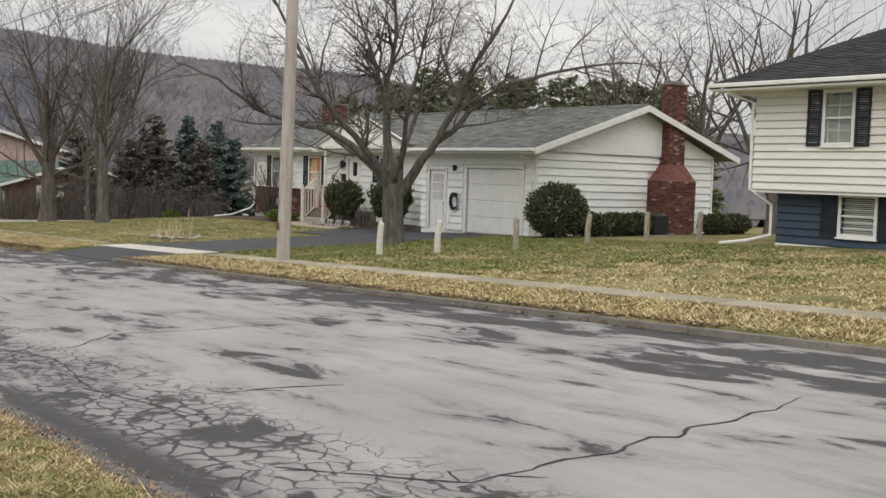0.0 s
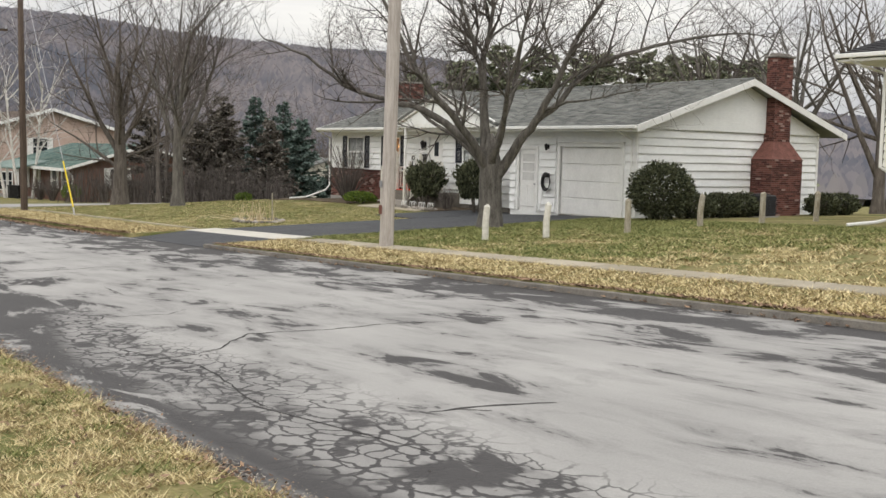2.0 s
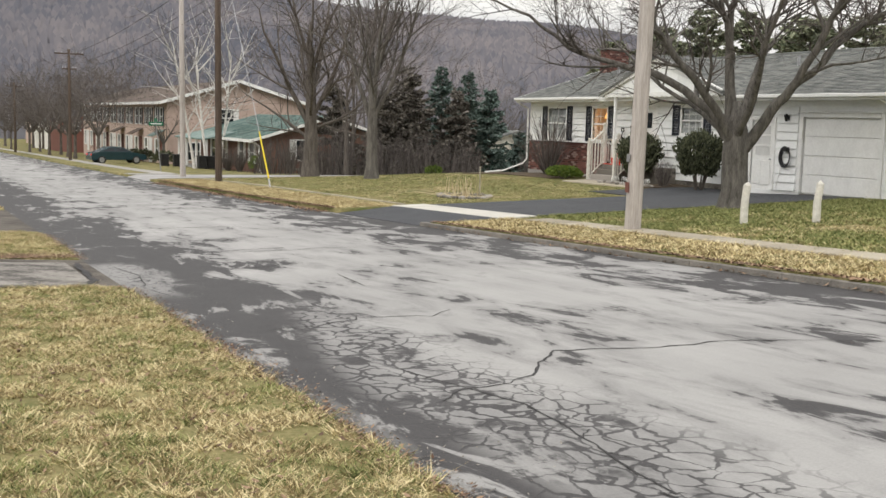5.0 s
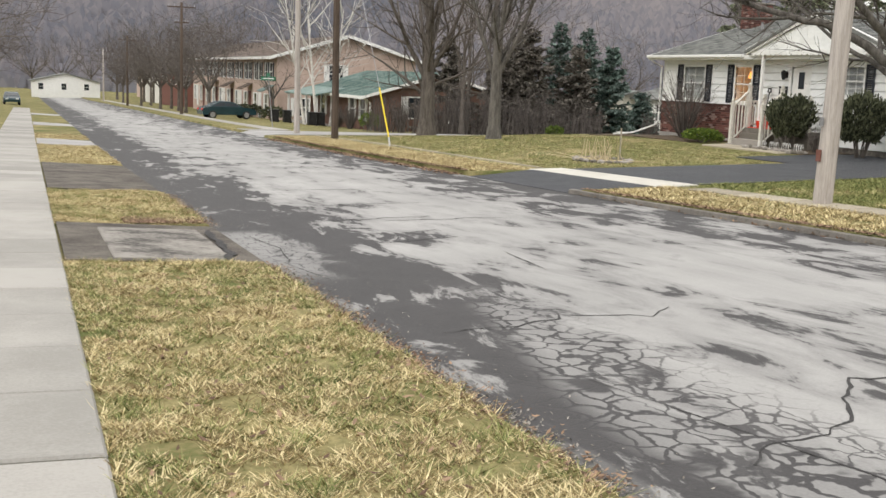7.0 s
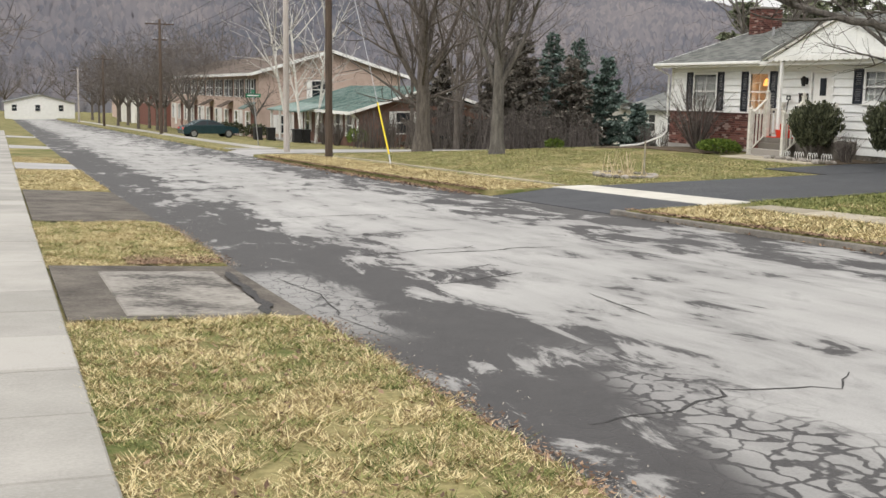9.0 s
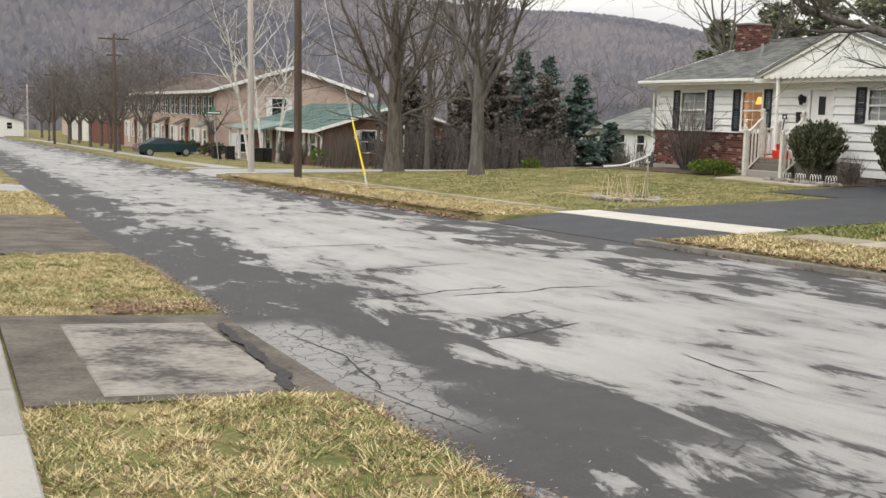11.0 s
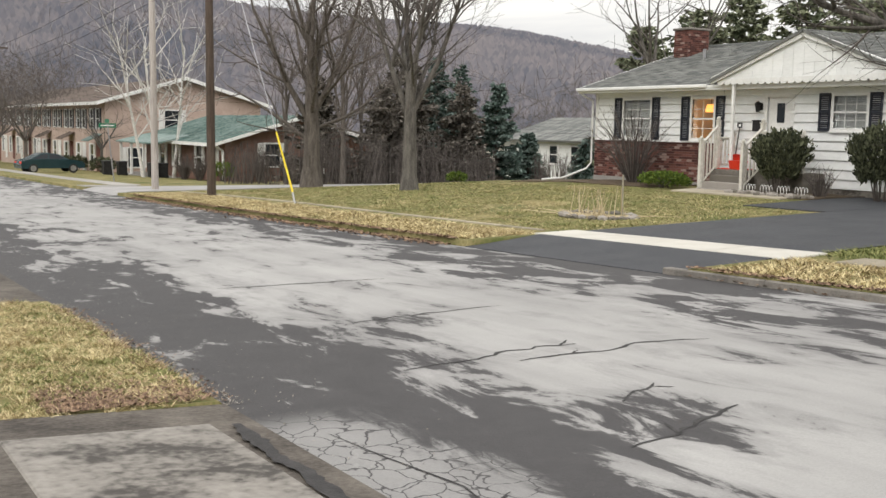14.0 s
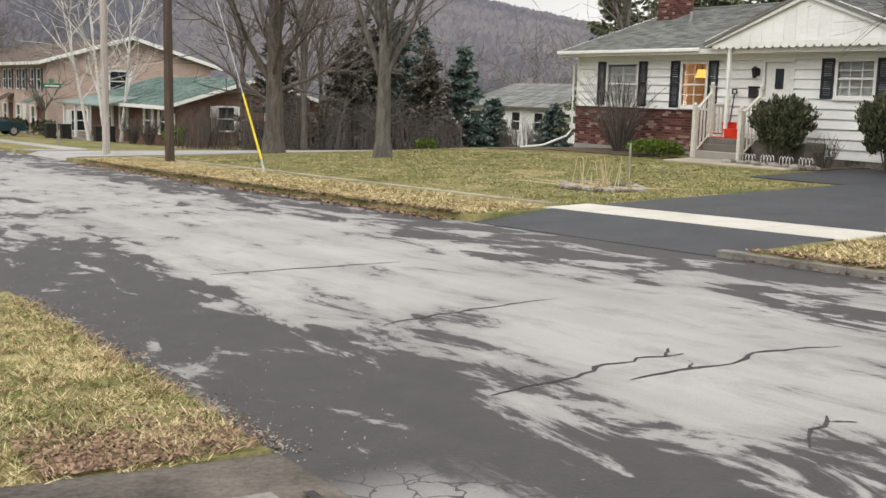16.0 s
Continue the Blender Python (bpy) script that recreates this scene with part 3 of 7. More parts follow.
# the side street that joins from the right, and its far pavement
side = tagged(add("side_street", strip("side_street", [10.38, 10.9, 11.5, 13] + span(14, 60, 2), span(58.4, 64.2, 0.5), lambda x, y: land(x, y) + 0.03 if x > 10.6 else road_z(x, y) + 0.01, STREET, 0.1)), "pale asphalt side street joining the road", "road", kind="structure")
y = 66.5
while y < 210:
    slab(12.3, 13.6, y, y + 4.0, lambda x, q: land(x, q) + 0.03, pave_r)
    y += 4.0
corner = tagged(add("pavement_corner", strip("pavement_corner", span(10.6, 13.0, 0.4), span(64.6, 66.3, 0.3), lambda x, y: land(x, y) + 0.035, CONCRETE, 0.1)), "pale concrete corner ramp at the side street", "sidewalk", kind="structure")

# kerb: low stones along the far side of the road
kerb = tagged(new("kerb"), "low dark weathered kerb along the verge", "kerb", kind="structure")
y = -22.0
while y < 57.5:
    if y < 25.6:
        slab(ROAD_R - 0.03, ROAD_R + 0.13, y, y + 1.9, lambda x, q: road_z(ROAD_R, q) + 0.095, kerb, KERB, 0.004, 0.25)
    y += 1.9


# ---- parts of houses ----
def siding(parent, plane, a0, a1, z0, z1, course, openings, facing, material, name="siding_board"):
    """Lapped boards on a wall. plane: its coordinate; facing: 'x-' (runs along y) or 'y-' (runs along x). openings: (a0, a1, z0, z1)."""
    n = round((z1 - z0) / course)
    c = (z1 - z0) / n
    for i in range(n):
        b, t = z0 + i * c, z0 + (i + 1) * c
        cuts = sorted((max(o0, a0), min(o1, a1)) for o0, o1, oz0, oz1 in openings if oz0 < t - 0.03 and oz1 > b + 0.03 and max(o0, a0) < min(o1, a1))
        runs, p = [], a0
        for q0, q1 in cuts:
            if q0 - p > 0.05:
                runs.append((p, q0))
            p = max(p, q1)
        if a1 - p > 0.05:
            runs.append((p, a1))
        for r0, r1 in runs:
            prof = [(0.0, b + 0.028), (-0.060, b + 0.028), (-0.057, b + 0.05), (-0.020, t), (0.0, t)]
            v = [(plane + d, r, z) if facing == "x-" else (r, plane + d, z) for r in (r0, r1) for d, z in prof]
            f = [(0, 1, 2, 3, 4), (9, 8, 7, 6, 5)] + [(k, 5 + k, 5 + (k + 1) % 5, (k + 1) % 5) for k in range(5)]
            add(name, mesh_of(name, v, f, material), parent)


def window(parent, x, y0, y1, z0, z1, shutters=0.38, grid=(3, 2), blind=True, name="window", deep=0.03):
    """A sash window in a wall facing -x, with its frame proud of the boards, muntins, sill, panes and shutters."""
    w = empty(name, (0, 0, 0), "white sash window with small panes", "")
    w.parent = parent
    f = 0.09
    part("frame", boxes((x - 0.065, y0 - f, z0 - f, x + 0.03, y0, z1 + f), (x - 0.065, y1, z0 - f, x + 0.03, y1 + f, z1 + f), (x - 0.067, y0, z1, x + 0.03, y1, z1 + f), (x - 0.067, y0, z0 - f, x + 0.03, y1, z0), bevel=0.006), WHITE_PAINT, w)
    part("sill", boxes((x - 0.11, y0 - f - 0.03, z0 - f - 0.04, x + 0.02, y1 + f + 0.03, z0 - f), bevel=0.006), WHITE_PAINT, w)
    zm = (z0 + z1) / 2
    bars = [(x - 0.035, y0, zm - 0.025, x + 0.01, y1, zm + 0.025)]
    for i in range(1, grid[0]):
        yy = y0 + (y1 - y0) * i / grid[0]
        bars.append((x - 0.025, yy - 0.009, z0, x - 0.002, yy + 0.009, z1))
    for h0, h1 in ((z0, zm), (zm, z1)):
        for j in range(1, grid[1]):
            zz = h0 + (h1 - h0) * j / grid[1]
            bars.append((x - 0.024, y0, zz - 0.009, x - 0.003, y1, zz + 0.009))
    part("muntin", boxes(*bars), WHITE_PAINT, w)
    for h0, h1 in ((z0, zm), (zm, z1)):
        g = part("pane", boxes((x + 0.004, y0, h0, x + 0.010, y1, h1)), GLASS, w)
        g.visible_shadow = False
    if blind:
        bl = [(x + 0.09, y0 - 0.02, z0 + k * 0.05, x + 0.105, y1 + 0.02, z0 + k * 0.05 + 0.036) for k in range(int((z1 - z0) / 0.05))]
        part("blind", boxes(*bl), CURTAIN, w, "closed white slatted blind")
    if shutters:
        for s0, s1 in ((y0 - f - shutters - 0.02, y0 - f - 0.02), (y1 + f + 0.02, y1 + f + shutters + 0.02)):
            sh = part("shutter", boxes((x - 0.085, s0, z0 - f, x - 0.04, s0 + 0.06, z1 + f), (x - 0.085, s1 - 0.06, z0 - f, x - 0.04, s1, z1 + f), *[(x - 0.083, s0 + 0.06, z, x - 0.04, s1 - 0.06, z + 0.07) for z in (z0 - f, zm - 0.035, z1 + f - 0.07)], bevel=0.004), SHUTTER, w, "black louvred shutter")
            nl = int((z1 - z0 + 2 * f) / 0.055)
            part("louvre", boxes(*[(x - 0.07, s0 + 0.05, z0 - f + 0.055 * k, x - 0.045, s1 - 0.05, z0 - f + 0.055 * k + 0.04) for k in range(nl)]), SHUTTER, sh)
    return w


def slope(parent, corners, material, thick=0.12, name="roof", course=0.16, label=""):
    """A shingled roof plane: corners (eave a, eave b, top b, top a); courses stepped like lapped shingles, tabs broken by small gaps."""
    A, B, C, D = [Vector(c) for c in corners]
    n = (B - A).cross(D - A).normalized()
    if n.z < 0:
        n = -n
    down = n * thick
    v = [A, B, C, D, A - down, B - down, C - down, D - down]
    f = [(0, 1, 2, 3), (7, 6, 5, 4)] + [(i, 4 + i, 4 + (i + 1) % 4, (i + 1) % 4) for i in range(4)]
    deck = add(name, mesh_of(name, v, f, material), parent, label)
    rows_n = max(2, int((D - A).length / course))
    verts, faces = [], []
    rr = random.Random(int(abs(A.y * 100)) + rows_n)
    for i in range(rows_n):
        s, e = i / rows_n, (i + 1) / rows_n
        l0, r0 = A.lerp(D, s), B.lerp(C, s)
        l1, r1 = A.lerp(D, e), B.lerp(C, e)
        w = (r0 - l0).length
        if w < 0.05:
            continue
        k = max(1, int(w / 0.30))
        off = rr.random() * 0.5
        cuts = [0.0] + [min(1.0, max(0.0, (q + off) / k)) for q in range(k)] + [1.0]
        for c0, c1 in zip(cuts, cuts[1:]):
            if c1 - c0 < 1e-4:
                continue
            g = min(0.008 / w, (c1 - c0) * 0.2)
            lift = n * (0.022 + rr.uniform(-0.004, 0.006))
            p = [l0.lerp(r0, c0 + g) + lift, l0.lerp(r0, c1 - g) + lift, l1.lerp(r1, c1 - g) + n * 0.006, l1.lerp(r1, c0 + g) + n * 0.006]
            b = len(verts)
            verts += p + [l0.lerp(r0, c0 + g), l0.lerp(r0, c1 - g)]
            faces += [(b, b + 1, b + 2, b + 3), (b + 4, b + 5, b + 1, b)]
    tagged(add("shingles", mesh_of("shingles", verts, faces, material), deck), kind="stuff")
    return deck


def brick_face(parent, origin, u, v, w, h, out, limit=0, name="brick", size=(0.215, 0.07), pale=0.1, seed=1):
    """Bricks in running bond on a rectangle from origin along u (w long) and v (h high), proud along out."""
    rr = random.Random(seed)
    o, u, v, out = Vector(origin), Vector(u), Vector(v), Vector(out)
    bl, bh = size
    rows_n, g = round(h / bh), 0.006
    bh = h / rows_n
    shared = {}
    count = 0
    bulk = {0: ([], []), 1: ([], [])}
    for j in range(rows_n):
        s = -bl * 0.5 * (j % 2)
        while s < w - 0.02:
            a, b = max(s, 0) + g, min(s + bl, w) - g
            s += bl
            if b - a < 0.03:
                continue
            light = int(rr.random() < pale)
            L = round(b - a, 3)
            d = 0.014 + rr.uniform(-0.003, 0.003)
            corner = o + u * a + v * (j * bh + g)
            cs = [corner, corner + u * L, corner + u * L + v * (bh - 2 * g), corner + v * (bh - 2 * g)]
            if count < limit:
                key = (L, light)
                if key not in shared:
                    q = [Vector((0, 0, 0)), u * L, u * L + v * (bh - 2 * g), v * (bh - 2 * g)]
                    shared[key] = mesh_of(name, q + [p + out * 0.014 for p in q], [(4, 5, 6, 7)] + [(i, (i + 1) % 4, 4 + (i + 1) % 4, 4 + i) for i in range(4)], BRICK_PALE if light else BRICK)
                add(name, shared[key], parent, at=Matrix.Translation(corner))
                count += 1
            else:
                vs, fs = bulk[light]
                k = len(vs)
                vs += cs + [p + out * d for p in cs]
                fs += [(k + 4, k + 5, k + 6, k + 7)] + [(k + i, k + (i + 1) % 4, k + 4 + (i + 1) % 4, k + 4 + i) for i in range(4)]
    for light, (vs, fs) in bulk.items():
        if vs:
            tagged(add("bricks", mesh_of("bricks", vs, fs, BRICK_PALE if light else BRICK), parent), kind="stuff")


def downspout(parent, pts, r=0.04, label="white downspout"):
    v, f = tubes([[(Vector(p), r) for p in pts]], 6)
    return add("downspout", mesh_of("downspout", v, f, WHITE_PAINT), parent, label)


# ---- the white ranch house with the garage ----
FX, BX = 24.0, 33.0
HY0, HY1 = 25.9, 45.6
EZ, RZ, RX = 2.42, 4.10, 28.75
BASE = -0.50
# the main house stands back from the garage front; its parts are set out from a plan a little nearer and smaller
BACK = 1.055
BACK_M = Matrix.Translation((-0.1, 13.0, 1.05)) @ Matrix.Scale(BACK, 4) @ Matrix.Translation((0.1, -13.0, -1.05))


def back(x, y):
    return -0.1 + BACK * (x + 0.1), 13.0 + BACK * (y - 13.0)


def back_m(x, y, z):
    return BACK_M @ pose(x, y, z)


house = empty("house", BACK_M, "white clapboard ranch house with grey shingle roof and brick skirt", "house")
garage = empty("garage", (0, 0, 0), "white clapboard garage wing with grey roof and red brick chimney", "garage")
GY1, MY0 = 32.1, 30.95
GAR = (26.55, 29.45, -0.52, 1.76)
SDOOR = (30.68, 31.62, -0.50, 1.66)
WIN_R = (34.46, 35.50, 1.16, 2.02)
WIN_L = (39.98, 40.90, 0.80, 2.00)
WIN_2 = (42.85, 44.15, 0.80, 2.00)
FDOOR = (36.95, 37.85, -0.02, 2.02)
open_front = [WIN_R, WIN_L, WIN_2, FDOOR]


def wall_with_holes(parent, x0, x1, y0, y1, z0, z1, holes, material):
    """A wall across x0..x1 that runs along y, built up of blocks round its openings."""
    ys = sorted({y0, y1, *[v for h in holes for v in h[:2]]})
    bs = []
    for a, b in zip(ys, ys[1:]):
        hs = sorted((h[2], h[3]) for h in holes if h[0] <= a + 1e-6 and h[1] >= b - 1e-6)
        p = z0
        for h0, h1 in hs:
            if h0 > p:
                bs.append((x0, a, p, x1, b, h0))
            p = max(p, h1)
        if p < z1:
            bs.append((x0, a, p, x1, b, z1))
    for b in bs:
        part("wall_section", boxes(b), material, parent)


wall_with_holes(garage, FX, FX + 0.2, HY0, GY1, -1.3, EZ, [GAR, SDOOR], WHITE_SIDING)
part("wall", boxes((FX + 0.2, HY0, -1.3, BX, HY0 + 0.2, EZ)), WHITE_SIDING, garage)
part("wall", boxes((FX + 0.2, GY1 - 0.2, -1.3, BX - 0.2, GY1, EZ)), WHITE_SIDING, garage)
part("wall", boxes((BX - 0.2, HY0 + 0.2, -1.6, BX, GY1, EZ)), WHITE_SIDING, garage)
part("ceiling", boxes((FX + 0.2, HY0 + 0.2, EZ - 0.1, BX - 0.2, GY1 - 0.2, EZ)), WHITE_PAINT, garage)
wall_with_holes(house, FX, FX + 0.2, MY0, HY1, -1.3, EZ, open_front, WHITE_SIDING)
part("wall", boxes((FX + 0.2, HY1 - 0.2, -1.6, BX, HY1, EZ)), WHITE_SIDING, house)
part("wall", boxes((BX - 0.2, MY0, -1.6, BX, HY1 - 0.2, EZ)), WHITE_SIDING, house)
part("ceiling", boxes((FX + 0.2, MY0, EZ - 0.1, BX - 0.2, HY1 - 0.2, EZ)), WHITE_PAINT, house)
part("floor", boxes((FX + 0.2, 33.0, -0.25, BX - 0.2, HY1 - 0.2, -0.05)), DARK_ROOM, house)
part("partition", boxes((26.3, 33.0, -0.05, 26.4, HY1 - 0.2, EZ - 0.1)), WHITE_PAINT, house)
for py in (39.4, 42.2):
    part("partition", boxes((FX + 0.21, py, -0.05, 26.3, py + 0.1, EZ - 0.1)), WHITE_PAINT, house)
part("foundation", boxes((FX - 0.02, MY0, -1.2, FX - 0.003, 39.6, BASE + 0.02)), CONCRETE_STAINED, house)
siding(garage, FX, HY0, GY1, BASE, 2.32, 0.257, [(26.35, 29.65, -1, 1.95), (30.5, 31.8, -1, 1.8)], "x-", WHITE_SIDING)
siding(garage, GY1 + 0.03, FX, FX + 1.5, BASE, 2.32, 0.257, [], "y-", WHITE_SIDING)
siding(house, FX, MY0, 39.62, BASE, 2.32, 0.257, open_front, "x-", WHITE_SIDING)
siding(house, FX, 39.62, HY1, 0.62, 2.32, 0.243, open_front, "x-", WHITE_SIDING)
siding(garage, HY0, FX, BX, BASE, 2.32, 0.257, [(29.38, 31.02, -1, 1.6), (29.98, 30.87, -1, 3)], "y-", WHITE_SIDING)
# gable panel above a dark shadow line
part("gable", prism([(FX + 0.02, 2.36), (BX - 0.02, 2.36), (BX - 0.02, EZ), (RX, RZ - 0.10), (FX + 0.02, EZ)], (HY0 - 0.11, HY0 + 0.15), "y"), WHITE_SIDING, garage)
part("gable", prism([(FX + 0.02, EZ), (BX - 0.02, EZ), (RX, RZ - 0.10)], (HY1 - 0.15, HY1 - 0.01), "y"), WHITE_SIDING, house)
for yy in (HY0, 39.62, HY1):
    part("corner_board", boxes((FX - 0.06, yy - 0.06, BASE if yy < 39 else 0.62, FX + 0.02, yy + 0.06, 2.36), bevel=0.006), WHITE_PAINT, garage if yy < 39 else house)
part("corner_board", boxes((BX - 0.06, HY0 - 0.06, BASE, BX + 0.06, HY0 + 0.02, 2.34), bevel=0.006), WHITE_PAINT, garage)

# roof: one gable over the garage, one over the main house
EX0, EX1, GY, LY = 23.42, 33.95, 25.35, 46.0
for root, ya, yb in ((garage, GY, GY1 + 0.12), (house, MY0 - 0.1, LY)):
    slope(root, [(EX0, yb, EZ), (EX0, ya, EZ), (RX, ya, RZ), (RX, yb, RZ)], SHINGLE, label="grey asphalt shingle roof plane")
    slope(root, [(EX1, ya, EZ), (EX1, yb, EZ), (RX, yb, RZ), (RX, ya, RZ)], SHINGLE)
    part("soffit", boxes((EX0 + 0.05, ya + 0.05, EZ - 0.16, FX, yb - 0.05, EZ - 0.13)), WHITE_PAINT, root)
    part("fascia", boxes((EX0 - 0.02, ya, EZ - 0.17, EX0 + 0.03, yb, EZ - 0.02), bevel=0.005), WHITE_PAINT, root)
    part("ridge_cap", cone((RX, ya, RZ), (RX, yb, RZ), 0.07, 0.07, 8), SHINGLE, root)
    for sx in (EX0, EX1):
        yr = GY if root is garage else LY
        part("rake_board", prism([(sx, EZ - 0.20), (sx, EZ + 0.015), (RX, RZ + 0.015), (RX, RZ - 0.20)], (yr - 0.03, yr + 0.02), "y"), WHITE_PAINT, root)
part("gutter", boxes((EX0 - 0.13, GY, EZ - 0.10, EX0 - 0.02, GY1 + 0.1, EZ + 0.005), bevel=0.015), WHITE_PAINT, garage)
part("gutter", boxes((EX0 - 0.13, 39.75, EZ - 0.10, EX0 - 0.02, LY, EZ + 0.005), bevel=0.015), WHITE_PAINT, house)
downspout(garage, [(23.38, 26.2, EZ - 0.08), (23.5, 26.15, EZ - 0.2), (23.92, 26.05, EZ - 0.42), (23.92, 26.05, BASE + 0.1), (23.7, 26.05, BASE - 0.02), (23.0, 25.95, BASE + 0.03)], 0.042)
downspout(house, [(23.38, 45.85, EZ - 0.08), (23.5, 45.86, EZ - 0.22), (23.9, 45.78, EZ - 0.42), (23.92, 45.8, -0.15), (23.75, 45.85, -0.36), (22.95, 46.0, -0.66), (22.8, 46.05, -0.70), (22.15, 46.3, -0.76)], 0.036)
# garage door
gd = part("garage_door", boxes((FX + 0.07, GAR[0], GAR[2], FX + 0.13, GAR[1], GAR[3])), WHITE_PAINT, garage, "white sectional garage door, closed")
for k in range(4):
    z0 = GAR[2] + 0.02 + k * 0.565
    add("door_panel", mesh_of("door_panel", *(lambda bm: ([v.co[:] for v in bm.verts], [[v.index for v in f.verts] for f in bm.faces]))((lambda b: (b.verts.index_update(), b)[1])(boxes((FX + 0.04, GAR[0] + 0.01, z0, FX + 0.072, GAR[1] - 0.01, z0 + 0.545), bevel=0.014))), WHITE_PAINT), gd)
part("garage_trim", boxes((FX - 0.06, GAR[0] - 0.13, BASE, FX + 0.05, GAR[0], GAR[3] + 0.13), (FX - 0.06, GAR[1], BASE, FX + 0.05, GAR[1] + 0.13, GAR[3] + 0.13), (FX - 0.062, GAR[0], GAR[3], FX + 0.05, GAR[1], GAR[3] + 0.13), bevel=0.006), WHITE_PAINT, garage, "white painted door trim")
part("door_canopy", boxes((FX - 0.16, GAR[0] - 0.18, GAR[3] + 0.13, FX - 0.01, GAR[1] + 0.18, GAR[3] + 0.17), bevel=0.01), WHITE_PAINT, garage)
part("garage_step", boxes((FX - 0.05, GAR[0], -0.62, FX + 0.2, GAR[1], GAR[2]), bevel=0.01), CONCRETE_STAINED, garage)


def panel_door(parent, x, y0, y1, z0, z1, name, material, lights=0):
    d = part(name, boxes((x + 0.02, y0 + 0.0, z0, x + 0.065, y1, z1)), material, parent)
    part("door_frame", boxes((x - 0.055, y0 - 0.1, z0, x + 0.06, y0, z1 + 0.1), (x - 0.055, y1, z0, x + 0.06, y1 + 0.1, z1 + 0.1), (x - 0.057, y0, z1, x + 0.06, y1, z1 + 0.1), bevel=0.006), WHITE_PAINT, d)
    w = y1 - y0
    part("raised_panel", boxes(*[(x - 0.0, y0 + w * a, z0 + (z1 - z0) * b, x + 0.021, y0 + w * c, z0 + (z1 - z0) * e) for a, b, c, e in ((0.12, 0.07, 0.46, 0.42), (0.54, 0.07, 0.88, 0.42))], bevel=0.008), material, d)
    part("door_knob", cone((x - 0.04, y0 + 0.09, z0 + 0.95), (x + 0.02, y0 + 0.09, z0 + 0.95), 0.03, 0.022, 8), STEEL, d, "metal door knob")
    if lights:
        for k in range(3):
            part("pane", boxes((x + 0.008, y0 + 0.16, z0 + (z1 - z0) * (0.5 + 0.15 * k), x + 0.022, y1 - 0.16, z0 + (z1 - z0) * (0.62 + 0.15 * k))), CURTAIN, d)
            part("pane_frame", boxes((x - 0.006, y0 + 0.12, z0 + (z1 - z0) * (0.622 + 0.15 * k), x + 0.02, y1 - 0.12, z0 + (z1 - z0) * (0.646 + 0.15 * k))), material, d)
    return d


panel_door(garage, FX, *SDOOR, "side_door", WHITE_PAINT, 1)
fd = panel_door(house, FX, *FDOOR, "front_door", WHITE_PAINT)
part("door_light", boxes((FX - 0.004, 37.25, 1.30, FX + 0.02, 37.52, 1.85), bevel=0.004), CAR_GLASS, fd, "dark glass door light")
window(house, FX, *WIN_R)
wl = window(house, FX, *WIN_L, shutters=0.36, grid=(2, 2), blind=False)
w2 = window(house, FX, *WIN_2, shutters=0.36, grid=(2, 2))

# brick skirt under the living room windows
part("brick_backing", boxes((FX - 0.075, 39.72, -1.2, FX - 0.005, HY1 + 0.02, 0.60)), MORTAR, house)
part("brick_cap", boxes((FX - 0.12, 39.70, 0.60, FX - 0.005, HY1 + 0.04, 0.655), bevel=0.01), BRICK, house)
part("concrete_plinth", boxes((FX - 0.11, 39.72, -1.2, FX - 0.08, HY1 + 0.03, -0.58), bevel=0.01), CONCRETE, house)

# pediment over the entrance: projecting gable with scalloped edge
PY0, PY1, PYM, PX = 32.85, 39.15, 36.0, 23.25
PZ = 2.50
LZ0 = -0.08
part("pediment", prism([(PY0, PZ), (PY1, PZ), (PYM, 3.62)], (PX, PX + 0.06), "x"), WHITE_SIDING, house, "white boarded pediment over the entrance")
for k in range(16):
    yy = PY0 + 0.25 + (PY1 - PY0 - 0.5) * (k + 0.5) / 16
    top = PZ + (1.0 - abs(yy - PYM) / (PYM - PY0)) * 1.12 - 0.06
    if top - PZ > 0.1:
        part("pediment_board", boxes((PX - 0.014, yy - 0.175, PZ + 0.01, PX, yy + 0.175, top), bevel=0.005), WHITE_SIDING, house)
for s0, s1 in ((PY0, PYM), (PY1, PYM)):
    part("pediment_rake", prism([(s0 - (0.2 if s0 < PYM else -0.2), PZ - 0.10), (s0 - (0.2 if s0 < PYM else -0.2), PZ + 0.10), (PYM, 3.80), (PYM, 3.60)], (PX - 0.10, PX - 0.03), "x"), WHITE_PAINT, house)
slope(house, [(PX - 0.14, PY0 - 0.25, PZ + 0.02), (26.4, PY0 - 0.25, PZ + 0.02), (27.3, PYM, 3.80), (PX - 0.14, PYM, 3.80)], SHINGLE, 0.08)
slope(house, [(26.4, PY1 + 0.25, PZ + 0.02), (PX - 0.14, PY1 + 0.25, PZ + 0.02), (PX - 0.14, PYM, 3.80), (27.3, PYM, 3.80)], SHINGLE, 0.08)
scal = bmesh.new()
nscal = 24
for k in range(nscal):
    c = PY0 + (PY1 - PY0) * (k + 0.5) / nscal
    r = (PY1 - PY0) / nscal / 2
    ring = [(c + r * math.cos(a), PZ - 0.05 + 0.085 * math.sin(a)) for a in [math.pi + math.pi * q / 8 for q in range(9)]] + [(c + r, PZ + 0.04), (c - r, PZ + 0.04)]
    vs = [scal.verts.new((PX - 0.03, a, b)) for a, b in ring]
    vb = [scal.verts.new((PX - 0.005, a, b)) for a, b in ring]
    scal.faces.new(vs), scal.faces.new(vb)
    for i in range(len(vs)):
        j = (i + 1) % len(vs)
        scal.faces.new((vs[i], vs[j], vb[j], vb[i]))
bmesh.ops.recalc_face_normals(scal, faces=scal.faces[:])
